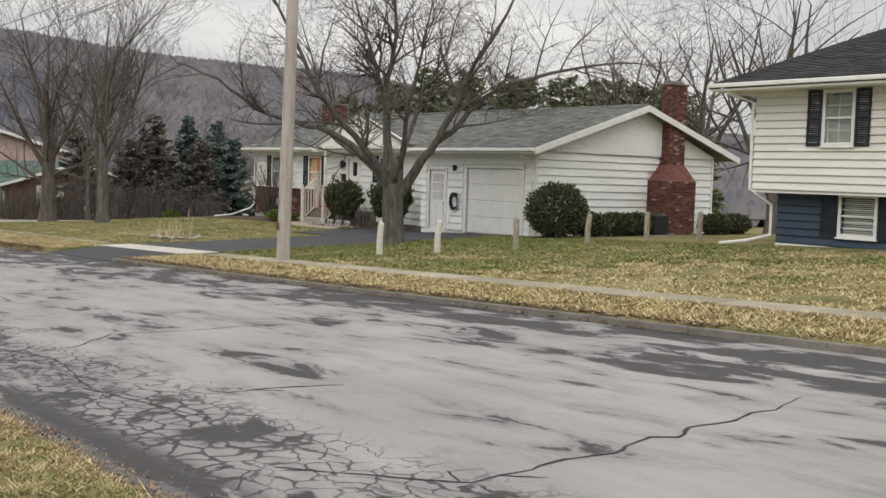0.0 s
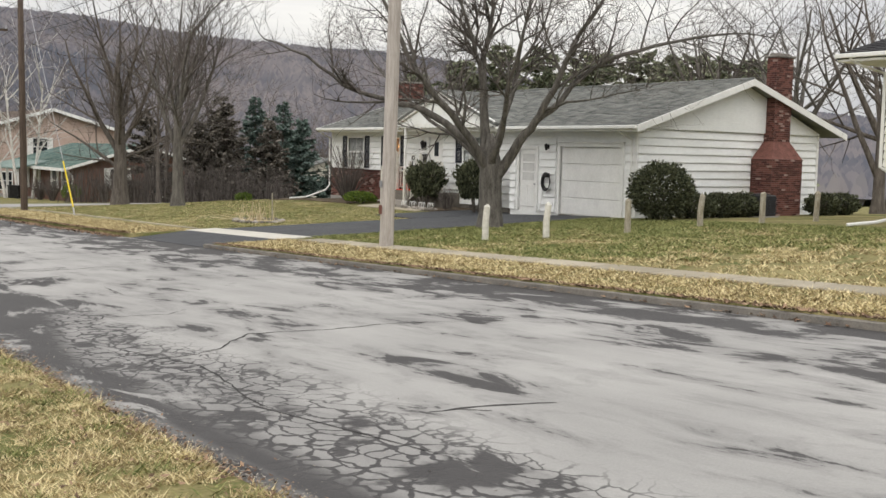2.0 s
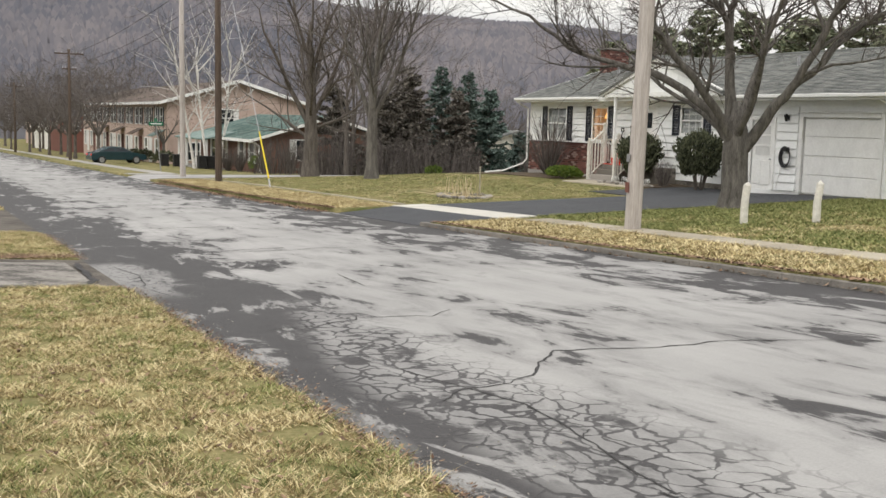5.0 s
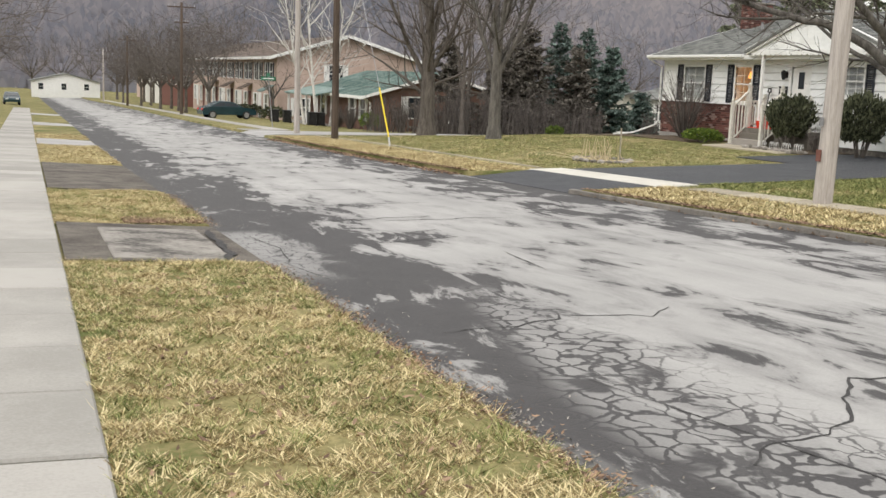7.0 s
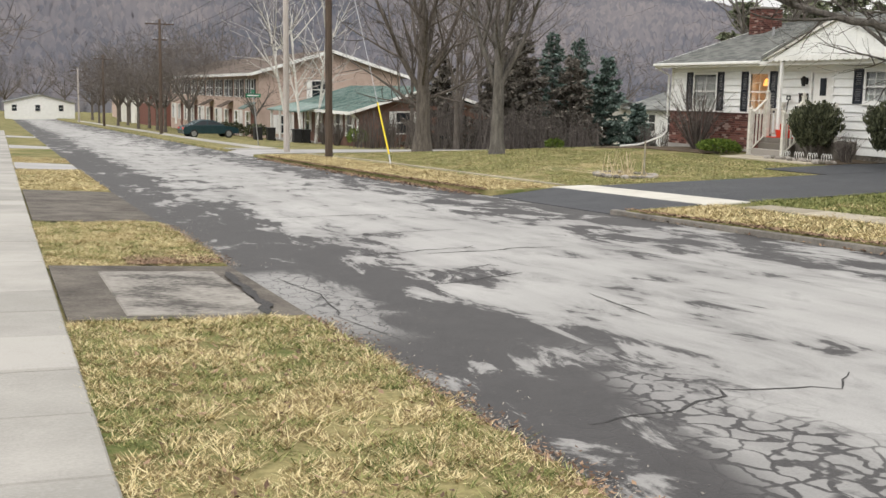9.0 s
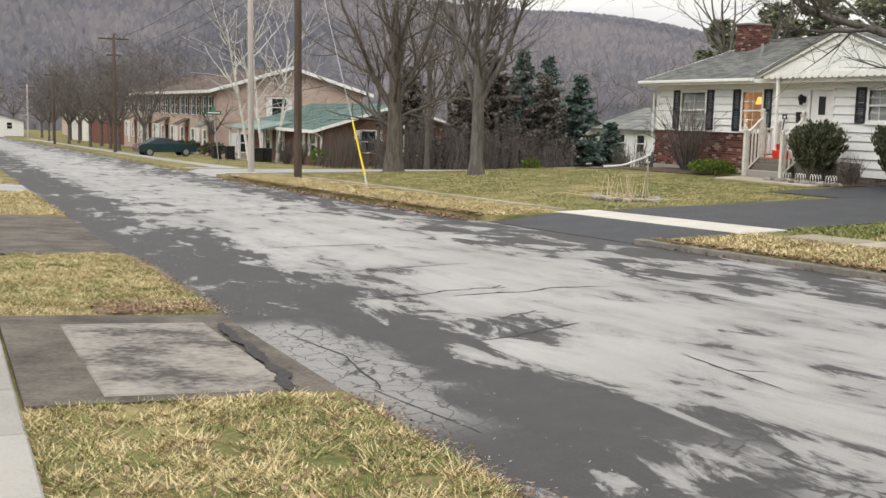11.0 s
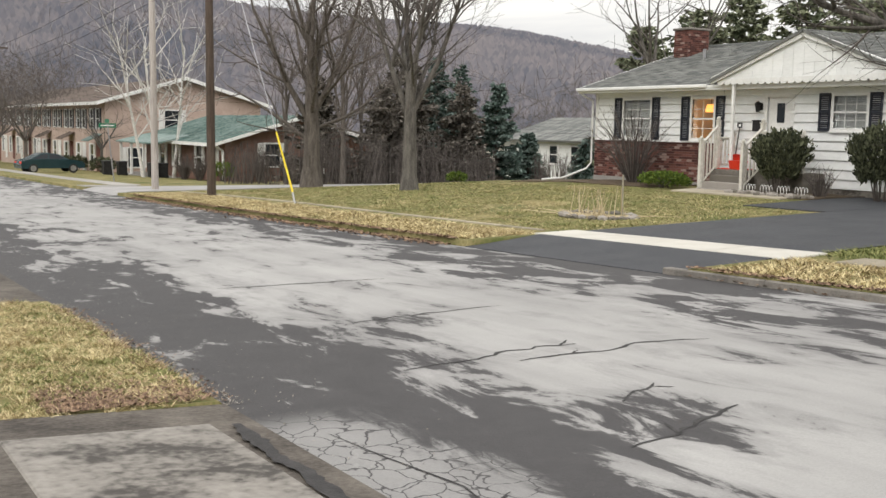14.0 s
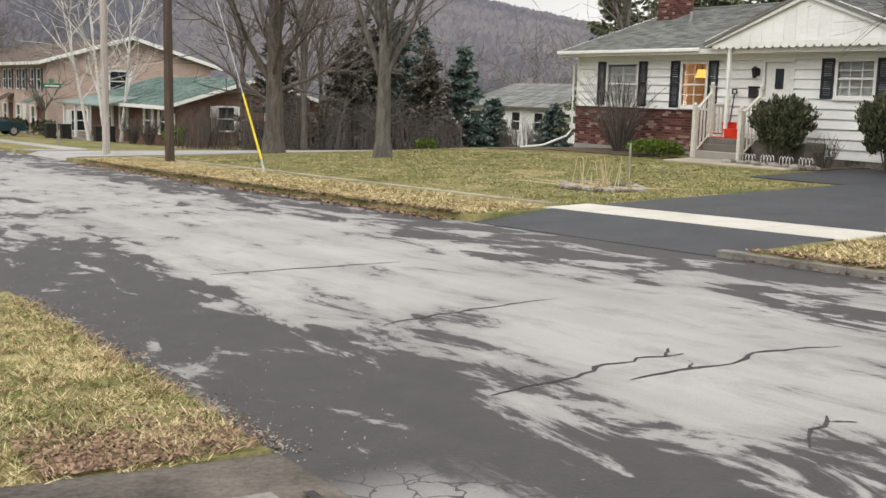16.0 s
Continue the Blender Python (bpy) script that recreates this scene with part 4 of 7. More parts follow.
part("scalloped_trim", scal, WHITE_PAINT, house, "white scalloped trim board")
part("porch_soffit", boxes((PX + 0.07, PY0, PZ - 0.02, FX, PY1, PZ + 0.0)), WHITE_PAINT, house)
part("porch_post", boxes((PX + 0.02, 38.52, LZ0, PX + 0.11, 38.61, PZ - 0.02), bevel=0.008), WHITE_PAINT, house)

# chimney on the garage gable
CY0, CY1 = 25.0, HY0 - 0.045
chim = part("chimney", boxes((29.4, CY0, -1.2, 31.0, CY1, 1.5), (30.0, 25.45, 2.1, 30.85, CY1, 4.92)), MORTAR, garage, "tall red brick chimney with sloping shoulders")
sh = bmesh.new()
lo = [sh.verts.new(p) for p in ((29.4, CY0, 1.5), (31.0, CY0, 1.5), (31.0, CY1, 1.5), (29.4, CY1, 1.5))]
hi = [sh.verts.new(p) for p in ((30.0, 25.45, 2.1), (30.85, 25.45, 2.1), (30.85, CY1, 2.1), (30.0, CY1, 2.1))]
for k in range(4):
    sh.faces.new((lo[k], lo[(k + 1) % 4], hi[(k + 1) % 4], hi[k]))
part("chimney_shoulder", sh, BRICK, chim)
part("chimney_cap", boxes((29.93, 25.38, 4.92, 30.92, CY1 + 0.07, 5.0), (30.08, 25.52, 5.0, 30.77, CY1, 5.08), bevel=0.02), KERB, chim, "dark stone chimney cap")
brick_face(chim, (29.4, CY0, -0.9), (1, 0, 0), (0, 0, 1), 1.6, 2.4, (0, -1, 0), 120, seed=3, pale=0.05)
brick_face(chim, (30.0, 25.45, 2.1), (1, 0, 0), (0, 0, 1), 0.85, 2.82, (0, -1, 0), 120, seed=4, pale=0.08)
brick_face(chim, (29.4, CY1, -0.9), (0, -1, 0), (0, 0, 1), CY1 - CY0, 2.4, (-1, 0, 0), 0, seed=5, pale=0.02)
brick_face(chim, (30.0, CY1, 2.1), (0, -1, 0), (0, 0, 1), CY1 - 25.45, 2.82, (-1, 0, 0), 0, seed=6, pale=0.04)
# a second chimney through the far end of the roof
chim2 = part("chimney", boxes((27.3, 44.75, 2.6, 28.3, 45.45, 4.62)), MORTAR, house, "red brick chimney at the far end of the roof")
part("chimney_cap", boxes((27.24, 44.69, 4.62, 28.36, 45.51, 4.70), bevel=0.02), KERB, chim2)
brick_face(chim2, (27.3, 44.75, 3.2), (1, 0, 0), (0, 0, 1), 1.0, 1.42, (0, -1, 0), 0, seed=31, pale=0.05)
brick_face(chim2, (27.3, 45.45, 3.2), (0, -1, 0), (0, 0, 1), 0.7, 1.42, (-1, 0, 0), 0, seed=32, pale=0.05)
# the two roof vents
for yy in (33.2, 43.5):
    part("roof_vent", cone((26.9, yy, 3.42), (26.9, yy, 3.85), 0.05, 0.05, 8), STEEL, house)

# front steps, landing and railings
stoop = empty("front_steps", BACK_M, "brick and stone front steps with white wooden railings", "steps")
LZ = -0.08
part("landing", boxes((23.1, 35.7, -1.1, FX - 0.025, 39.15, LZ), bevel=0.02), STONE, stoop, "stone landing")
for k in range(3):
    part("step", boxes((23.1 - 0.28 * (k + 1), 37.4, -1.2, 23.1 - 0.28 * k - 0.001, 38.9, LZ - 0.19 * (k + 1) + 0.02), bevel=0.015), STONE, stoop)


for k in range(3):
    slab(21.35, 22.25, 34.9 + 1.35 * k, 36.25 + 1.35 * k, lambda x, q: (land(*back(x, q)) + 0.045 - 1.05) / BACK + 1.05, stoop, WALK_OLD, 0.012, 0.08)


def railing(parent, x0, x1, y0, y1, z0, z1, n, rise=0.85):
    """A railing from (x0, y0, z0) to (x1, y1, z1): two posts with ball tops, two rails, n balusters."""
    r = empty("railing", (0, 0, 0), "white painted wooden railing", "")
    r.parent = parent
    P, Q = Vector((x0, y0, z0)), Vector((x1, y1, z1))
    for p in (P, Q):
        bm = boxes((p.x - 0.055, p.y - 0.055, p.z - 0.12, p.x + 0.055, p.y + 0.055, p.z + rise + 0.12), (p.x - 0.075, p.y - 0.075, p.z + rise + 0.12, p.x + 0.075, p.y + 0.075, p.z + rise + 0.15), bevel=0.008)
        bmesh.ops.create_icosphere(bm, subdivisions=2, radius=0.06, matrix=Matrix.Translation((p.x, p.y, p.z + rise + 0.2)))
        part("post", bm, OLD_WHITE, r)
    for h, w in ((0.12, 0.03), (rise, 0.04)):
        v, f = tubes([[(P + Vector((0, 0, h)), w), (Q + Vector((0, 0, h)), w)]], 4)
        add("rail", mesh_of("rail", v, f, OLD_WHITE), r)
    for k in range(1, n + 1):
        c = P.lerp(Q, k / (n + 1))
        part("baluster", boxes((c.x - 0.02, c.y - 0.02, c.z + 0.12, c.x + 0.02, c.y + 0.02, c.z + rise)), OLD_WHITE, r)


railing(stoop, 22.5, 23.2, 38.95, 39.0, -0.66, LZ, 4, 1.28)
railing(stoop, 22.5, 23.2, 37.32, 37.28, -0.66, LZ, 4, 1.22)
railing(stoop, 23.16, 23.16, 37.15, 35.8, LZ, LZ, 8, 0.9)
railing(stoop, 23.3, 23.9, 39.08, 39.08, LZ, LZ, 3, 0.9)

# things by the door and on the front wall
shovel = empty("snow_shovel", back_m(23.7, 38.75, LZ), "red snow shovel with black handle leaning by the door", "shovel")
part("scoop", prism([(-0.24, 0.0), (0.24, 0.0), (0.26, 0.42), (-0.26, 0.42)], (-0.02, 0.01), "x"), RED, shovel, "red plastic scoop")
part("scoop_rib", boxes((-0.045, -0.26, 0.40, 0.012, 0.26, 0.44), bevel=0.01), RED, shovel)
part("shaft", cone((-0.01, 0, 0.36), (0.12, 0, 1.25), 0.018, 0.018, 8), BLACK, shovel)
part("grip", boxes((0.10, -0.09, 1.33, 0.14, 0.09, 1.37), (0.10, -0.09, 1.22, 0.14, -0.06, 1.34), (0.10, 0.06, 1.22, 0.14, 0.09, 1.34), (0.10, -0.09, 1.22, 0.14, 0.09, 1.25), bevel=0.006), BLACK, shovel)
mat_red = part("doormat", boxes((23.15, 38.0, LZ, 23.65, 38.95, LZ + 0.025), bevel=0.008), RED)
mat_red.matrix_basis = BACK_M
tagged(mat_red, "bright red door mat on the landing", "doormat")
box_red = part("salt_bucket", cone((23.35, 38.3, LZ + 0.026), (23.35, 38.3, LZ + 0.26), 0.24, 0.28, 14), RED)
box_red.matrix_basis = BACK_M
tagged(box_red, "red plastic bucket on the landing", "bucket")


def wall_lantern(at, s=1.0):
    l = empty("wall_lantern", at, "small black coach lantern on the wall", "lantern", "wall lanterns")
    part("backplate", boxes((-0.02, -0.06 * s, -0.1 * s, 0.01, 0.06 * s, 0.12 * s), bevel=0.005), BLACK, l)
    part("arm", cone((0, 0, 0.06 * s), (-0.14 * s, 0, 0.10 * s), 0.014, 0.014, 6), BLACK, l)
    part("housing", cone((-0.14 * s, 0, -0.16 * s), (-0.14 * s, 0, 0.08 * s), 0.05 * s, 0.10 * s, 6), BLACK, l)
    part("cap", cone((-0.14 * s, 0, 0.08 * s), (-0.14 * s, 0, 0.17 * s), 0.115 * s, 0.015, 6), BLACK, l)


wall_lantern(back_m(FX - 0.045, 38.08, 1.75))
wall_lantern((FX - 0.045, 30.05, 1.74), 0.7)
mailbox = empty("mailbox", back_m(FX - 0.05, 38.12, 1.2), "black metal mailbox on the house wall", "mailbox")
part("body", boxes((-0.13, -0.16, -0.16, 0.01, 0.16, 0.14), bevel=0.02), BLACK, mailbox)
part("lid", boxes((-0.15, -0.17, 0.13, 0.01, 0.17, 0.17), bevel=0.015), BLACK, mailbox)
hose = empty("hose_reel", (FX - 0.05, 30.02, 0.55), "dark garden hose coiled on a wall hook", "hose")
for k in range(4):
    rr_ = 0.20 + 0.025 * k
    pts = [(Vector((-0.05 - 0.02 * k, rr_ * math.cos(a) * 0.8, rr_ * math.sin(a) * 1.15)), 0.018) for a in [2 * math.pi * q / 18 for q in range(19)]]
    v, f = tubes([pts], 6)
    add("coil", mesh_of("coil", v, f, BLACK), hose)
part("hook", boxes((-0.14, -0.09, 0.16, 0.01, 0.09, 0.30), bevel=0.015), BLACK, hose)
v, f = tubes([[(Vector((-0.08, 0.15, -0.2)), 0.016), (Vector((-0.07, 0.24, -0.6)), 0.016), (Vector((-0.08, 0.34, -1.02)), 0.016)]], 6)
add("hose_end", mesh_of("hose_end", v, f, WHITE_PAINT), hose)
# a hanging lamp that is on in the front room
lamp = empty("ceiling_lamp", back_m(24.62, 40.75, 1.62), "lit amber pendant lamp in the front room", "lamp")
part("shade", cone((0, 0, 0.0), (0, 0, 0.24), 0.20, 0.13, 18), GLOW, lamp)
part("cord", cone((0, 0, 0.22), (0, 0, 0.70), 0.012, 0.012, 6), BLACK, lamp)
ld = bpy.data.lights.new("room_lamp", "POINT")
ld.energy, ld.color, ld.shadow_soft_size = 16, (1.0, 0.40, 0.09), 0.15
new("room_lamp", ld).location = (26.4, 42.0, 1.3)

# ---- trees ----
def grow(rng, p, d, length, r, depth, out, kids=3, bend=0.25, up=0.12, spread=0.75, tip=0.004):
    """One limb with its side branches, as runs by level."""
    n = 6 if depth > 1 else 4
    run = [(p.copy(), r)]
    q, dd = p.copy(), d.normalized()
    for i in range(n):
        dd = (dd + Vector((rng.gauss(0, bend), rng.gauss(0, bend), rng.gauss(0, bend * 0.7) + up)) * (1.0 / n) * 1.8).normalized()
        q = q + dd * (length / n)
        run.append((q.copy(), max(r * (1 - 0.78 * (i + 1) / n), tip)))
    out[depth].append(run)
    if depth == 0:
        return
    for k in range(kids + (1 if depth > 1 else 0)):
        i = rng.randint(1, n) if depth > 1 else rng.randint(1, n)
        b, br = run[i]
        ax = (run[min(i + 1, n)][0] - run[i - 1][0]).normalized()
        side = Vector((rng.gauss(0, 1), rng.gauss(0, 1), rng.gauss(0, 0.6)))
        side = (side - ax * side.dot(ax)).normalized()
        nd = (ax * (1 - spread * 0.55) + side * spread + Vector((0, 0, up))).normalized()
        grow(rng, b, nd, length * rng.uniform(0.45, 0.72), br * 0.66, depth - 1, out, kids, bend, up, spread, tip)


def bare_tree(name, base, limbs, trunk, bark, label, category="tree", depth=3, kids=3, seed=1, twig_sides=3, up=0.1, spread=0.75, group="", tip=0.004, lean=(0, 0)):
    """limbs: (height on the trunk, azimuth degrees, elevation degrees, length, radius). trunk: (height, radius at foot, radius at top)."""
    rng = random.Random(seed)
    root = empty(name, base, label, category, group)
    out = {k: [] for k in range(depth + 1)}
    H, r0, r1 = trunk
    run = [(Vector((0, 0, -0.25)), r0 * 1.5), (Vector((0, 0, 0.05)), r0 * 1.28)]
    for i in range(1, 7):
        t = i / 6
        run.append((Vector((lean[0] * t + rng.gauss(0, 0.02) * H * 0.3 * t * (1 - t), lean[1] * t + rng.gauss(0, 0.02) * H * 0.3 * t * (1 - t), H * t)), r0 + (r1 - r0) * t))
    top = run[-1][0]
    run += [(top + Vector((rng.gauss(0, 0.05), rng.gauss(0, 0.05), 0.18)) * H * 0.5, r1 * 0.62), (top + Vector((rng.gauss(0, 0.12), rng.gauss(0, 0.12), 0.5)) * H * 0.6, r1 * 0.2)]
    v, f = tubes([run], 12)
    add("trunk", mesh_of("trunk", v, f, bark, True), root)
    for h, az, el, L, r in limbs:
        t = h / H
        o = Vector((lean[0] * t, lean[1] * t, h))
        d = Vector((math.cos(radians(el)) * math.sin(radians(az)), math.cos(radians(el)) * math.cos(radians(az)), math.sin(radians(el))))
        grow(rng, o - d * r * 0.5, d, L, r, depth, out, kids, 0.28, up, spread, tip)
    finish(root, out, depth, bark, twig_sides)
    return root


def finish(root, out, depth, bark, twig_sides=3):
    """Each main limb is a mesh of its own; the finer wood is one crown."""
    for run in out[depth]:
        v, f = tubes([run], 8)
        add("limb", mesh_of("limb", v, f, bark, True), root)
    v, f = tubes(out[depth - 1], 5)
    tagged(add("branchwork", mesh_of("branchwork", v, f, bark, True), root), kind="stuff")
    fine = [r for k in range(depth - 1) for r in out[k]]
    if fine:
        v, f = tubes(fine, twig_sides)
        tagged(add("crown", mesh_of("crown", v, f, TWIG), root), kind="stuff")


def shaped_tree(name, base, facing, limbs, trunk, bark, label, seed, side=9, reach=(1.3, 2.6), kids=5):
    """A tree whose main limbs follow set curves: points (across, away, up) in metres seen along the bearing facing, and the radius at the foot."""
    rng = random.Random(seed)
    root = empty(name, base, label, "tree")
    out = {k: [] for k in range(4)}
    H, r0, r1 = trunk
    run = [(Vector((0, 0, -0.25)), r0 * 1.45), (Vector((0, 0, 0.06)), r0 * 1.22), (Vector((0.02, 0, 0.5)), r0), (Vector((0, 0.03, H * 0.7)), (r0 + r1) / 2), (Vector((0, 0, H)), r1), (Vector((-0.02, 0.02, H * 1.22)), r1 * 0.7), (Vector((-0.05, 0.03, H * 1.5)), r1 * 0.3)]
    v, f = tubes([run], 14)
    add("trunk", mesh_of("trunk", v, f, bark, True), root)
    ca, sa = math.cos(radians(facing)), math.sin(radians(facing))
    for pts, r in limbs:
        P = [Vector((u * ca + w * sa, -u * sa + w * ca, z)) for u, w, z in pts]
        fine = []
        for i in range(len(P) - 1):
            p0, p1, p2, p3 = P[max(i - 1, 0)], P[i], P[i + 1], P[min(i + 2, len(P) - 1)]
            for k in range(3):
                t = k / 3
                q = 0.5 * ((2 * p1) + (p2 - p0) * t + (2 * p0 - 5 * p1 + 4 * p2 - p3) * t * t + (3 * p1 - p0 - 3 * p2 + p3) * t ** 3)
                fine.append(q + Vector((rng.gauss(0, 0.025), rng.gauss(0, 0.025), rng.gauss(0, 0.025))) * (1 if i + k else 0))
        fine.append(P[-1])
        n = len(fine) - 1
        run = [(q, r * (1 - 0.86 * (i / n) ** 0.8)) for i, q in enumerate(fine)]
        out[3].append(run)
        for k in range(side):
            i = rng.randint(max(2, n // 4), n)
            b, br = run[i]
            if b.z < 3.9 and rng.random() < 0.8:
                continue
            ax = (run[min(i + 1, n)][0] - run[i - 1][0]).normalized()
            s_ = Vector((rng.gauss(0, 1), rng.gauss(0, 1), rng.gauss(0, 0.6)))
            s_ = (s_ - ax * s_.dot(ax)).normalized()
            grow(rng, b, (ax * 0.6 + s_ * 0.75 + Vector((0, 0, 0.28))).normalized(), rng.uniform(*reach), max(br * 0.6, 0.012), 2, out, kids, 0.35, 0.07, 0.8, 0.0032)
    finish(root, out, 3, bark)
    return root


def fuzz(rng, pts_fn, n, size, material, name, parent, flat=0.5, droop=0.0):
    """n small leaf blades, each a bent quad, at places and directions that pts_fn gives."""
    verts, faces = [], []
    for i in range(n):
        p, d = pts_fn(rng)
        s = size * rng.uniform(0.6, 1.4)
        d = (d + Vector((rng.gauss(0, flat), rng.gauss(0, flat), rng.gauss(0, flat) - droop))).normalized()
        u = d.cross(Vector((rng.gauss(0, 1), rng.gauss(0, 1), rng.gauss(0, 1))))
        if u.length < 1e-3:
            continue
        u = u.normalized() * s * 0.22
        b = len(verts)
        verts += [tuple(p - u * 0.6), tuple(p + u * 0.6), tuple(p + d * s * 0.6 + u), tuple(p + d * s), tuple(p + d * s * 0.6 - u)]
        faces.append((b, b + 1, b + 2, b + 3, b + 4))
    return add(name, mesh_of(name, verts, faces, material), parent)


def conifer(base, H, R, material, label, seed, n=5200, bare=0.05, group="spruces", power=0.85, leaf=0.0):
    """Whorls of drooping boughs round a straight trunk, thinning to a spire; each bough carries its needles."""
    rng = random.Random(seed)
    root = empty("spruce_tree", base, label, "tree", group)
    v, f = tubes([[(Vector((0, 0, -0.3)), H * 0.02), (Vector((0, 0, H)), 0.015)]], 8)
    add("trunk", mesh_of("trunk", v, f, BARK_DARK), root)
    boughs = []
    z = H * bare
    while z < H * 0.985:
        t = z / H
        for k in range(rng.randint(5, 8)):
            a = rng.uniform(0, 2 * math.pi)
            L = R * (1 - t) ** power * rng.uniform(0.7, 1.12) + 0.12
            d = Vector((math.cos(a), math.sin(a), rng.uniform(-0.25, 0.12) + 0.35 * t))
            o = Vector((0, 0, z + rng.uniform(-0.08, 0.08)))
            boughs.append([(o, 0.02 + 0.015 * (1 - t)), (o + d * L * 0.5 + Vector((0, 0, -0.03 * L)), 0.012), (o + d * L + Vector((0, 0, 0.04 * L)), 0.004)])
        z += H * 0.028 + 0.06
    v, f = tubes(boughs, 4)
    tagged(add("boughwork", mesh_of("boughwork", v, f, BARK_DARK), root), kind="stuff")
    lens = [(b[2][0] - b[0][0]).length for b in boughs]

    def spot(r):
        b = r.choices(boughs, lens)[0]
        t = r.uniform(0.15, 1.0)
        p = b[0][0].lerp(b[1][0], t * 2) if t < 0.5 else b[1][0].lerp(b[2][0], t * 2 - 1)
        d = (b[2][0] - b[0][0]).normalized()
        side = Vector((-d.y, d.x, 0)) * r.choice((-1, 1))
        return p, d * 0.6 + side * r.uniform(0, 1.0) + Vector((0, 0, -0.25))
    tagged(fuzz(rng, spot, n, leaf or (0.12 + 0.045 * H), material, "foliage", root, 0.3, 0.1), kind="stuff")
    return root


def shrub(name, base, size, material, label, seed, n=3000, leaf=0.09, vase=False, group="", category="shrub", squarish=0.0, low=-0.55):
    """A clipped or vase-shaped bush: stems from the foot, and leaves in lumps towards the outside."""
    rng = random.Random(seed)
    root = empty(name, base, label, category, group)
    sx, sy, sz = size
    stems = []
    for k in range(16):
        a = rng.uniform(0, 2 * math.pi)
        w = rng.uniform(0.25, 0.75)
        top = Vector((math.cos(a) * sx * w, math.sin(a) * sy * w, sz * rng.uniform(0.6, 0.95)))
        foot = Vector((math.cos(a) * sx * 0.12, math.sin(a) * sy * 0.12, -0.05))
        stems.append([(foot, 0.022), (foot.lerp(top, 0.5) + Vector((rng.gauss(0, .03), rng.gauss(0, .03), 0.05)), 0.014), (top, 0.006)])
    v, f = tubes(stems, 5)
    tagged(add("stemwork", mesh_of("stemwork", v, f, BARK_DARK), root), kind="stuff")

    def spot(r):
        while True:
            a, e = r.uniform(0, 2 * math.pi), math.asin(r.uniform(low, 1))
            k = r.uniform(0.70, 1.0) + (0.32 if vase else 0.16) * noise.noise((4.3 * math.cos(a) * math.cos(e) + seed, 4.3 * math.sin(a) * math.cos(e), 4.3 * math.sin(e)))
            if squarish:
                ce = (abs(math.cos(a)) ** 4 + abs(math.sin(a)) ** 4) ** -0.25
                k *= 1 + (ce - 1) * squarish
            x, y, z = k * math.cos(a) * math.cos(e), k * math.sin(a) * math.cos(e), 0.5 + 0.5 * k * math.sin(e)
            if vase:
                w = 0.35 + 0.75 * min(max(z, 0), 0.85)
                x, y = x * w, y * w
                if z < 0.22:
                    continue
            p = Vector((x * sx, y * sy, max(z, 0.03) * sz))
            return p, Vector((x, y, (z - 0.4) + (1.6 if vase else 0.2)))
    tagged(fuzz(rng, spot, n, leaf, material, "foliage", root, 0.55), kind="stuff")
    return root


# the big spreading tree before the garage: forked low, limbs flung wide
front_tree = shaped_tree("maple_tree", Matrix.Translation((18.45, 26.1, land(18.45, 26.1))) @ Matrix.Scale(0.912, 4), 38, [
    ([(-0.15, 0, 1.7), (-0.5, 0.1, 2.4), (-1.45, 0.4, 3.2), (-2.6, 0.7, 3.75), (-3.6, 0.8, 3.95), (-4.7, 0.6, 4.35), (-5.9, 0.5, 5.2), (-7.2, 0.3, 5.7)], 0.17),
    ([(-0.1, -0.1, 1.8), (-0.65, -0.5, 2.7), (-1.55, -1.1, 3.8), (-2.35, -1.6, 4.8), (-2.9, -1.9, 6.0), (-3.5, -2.2, 7.2), (-4.2, -2.4, 8.4)], 0.15),
    ([(-0.3, 0.2, 1.9), (-1.0, 1.0, 2.7), (-2.0, 2.0, 3.3), (-3.2, 2.8, 4.4), (-4.4, 3.4, 5.6)], 0.11),
    ([(-0.1, 0, 1.8), (-0.2, 0.1, 2.6), (-0.25, 0.2, 3.8), (-0.3, 0.3, 5.4), (-0.1, 0.4, 6.8), (-0.2, 0.5, 8.8)], 0.23),
    ([(-0.25, 0.2, 3.9), (-0.45, 0.0, 5.0), (-0.75, -0.3, 6.0), (-1.2, -0.5, 7.2), (-1.6, -0.6, 8.8)], 0.12),
    ([(0.1, 0.1, 2.2), (0.2, 0.6, 2.9), (0.6, 1.2, 4.2), (0.9, 1.5, 5.3), (1.55, 1.9, 6.4), (2.0, 2.2, 8.0)], 0.13),
    ([(0.15, 0, 1.6), (0.5, -0.1, 2.1), (1.0, -0.3, 2.9), (1.45, -0.5, 3.5), (2.0, -0.8, 4.7), (2.5, -1.0, 5.8), (3.2, -1.2, 6.9), (3.9, -1.3, 8.4)], 0.21),
    ([(1.35, -0.4, 3.35), (2.1, -0.1, 4.0), (3.05, 0.3, 5.05), (4.5, 0.6, 5.6), (5.8, 0.8, 5.9), (7.4, 0.9, 6.2), (8.6, 1.0, 6.1)], 0.12),
    ([(1.5, -0.5, 3.6), (2.2, -1.0, 3.85), (3.2, -1.5, 4.0), (4.4, -1.9, 4.3)], 0.06),
    ([(0.0, -0.2, 2.0), (0.3, -1.0, 3.0), (0.5, -2.0, 4.4), (0.9, -2.8, 6.0), (1.2, -3.2, 7.6)], 0.13)],
    (1.95, 0.36, 0.34), BARK, "wide bare maple with grey bark forking low on the lawn", 11, 15, (1.2, 2.8), 6)
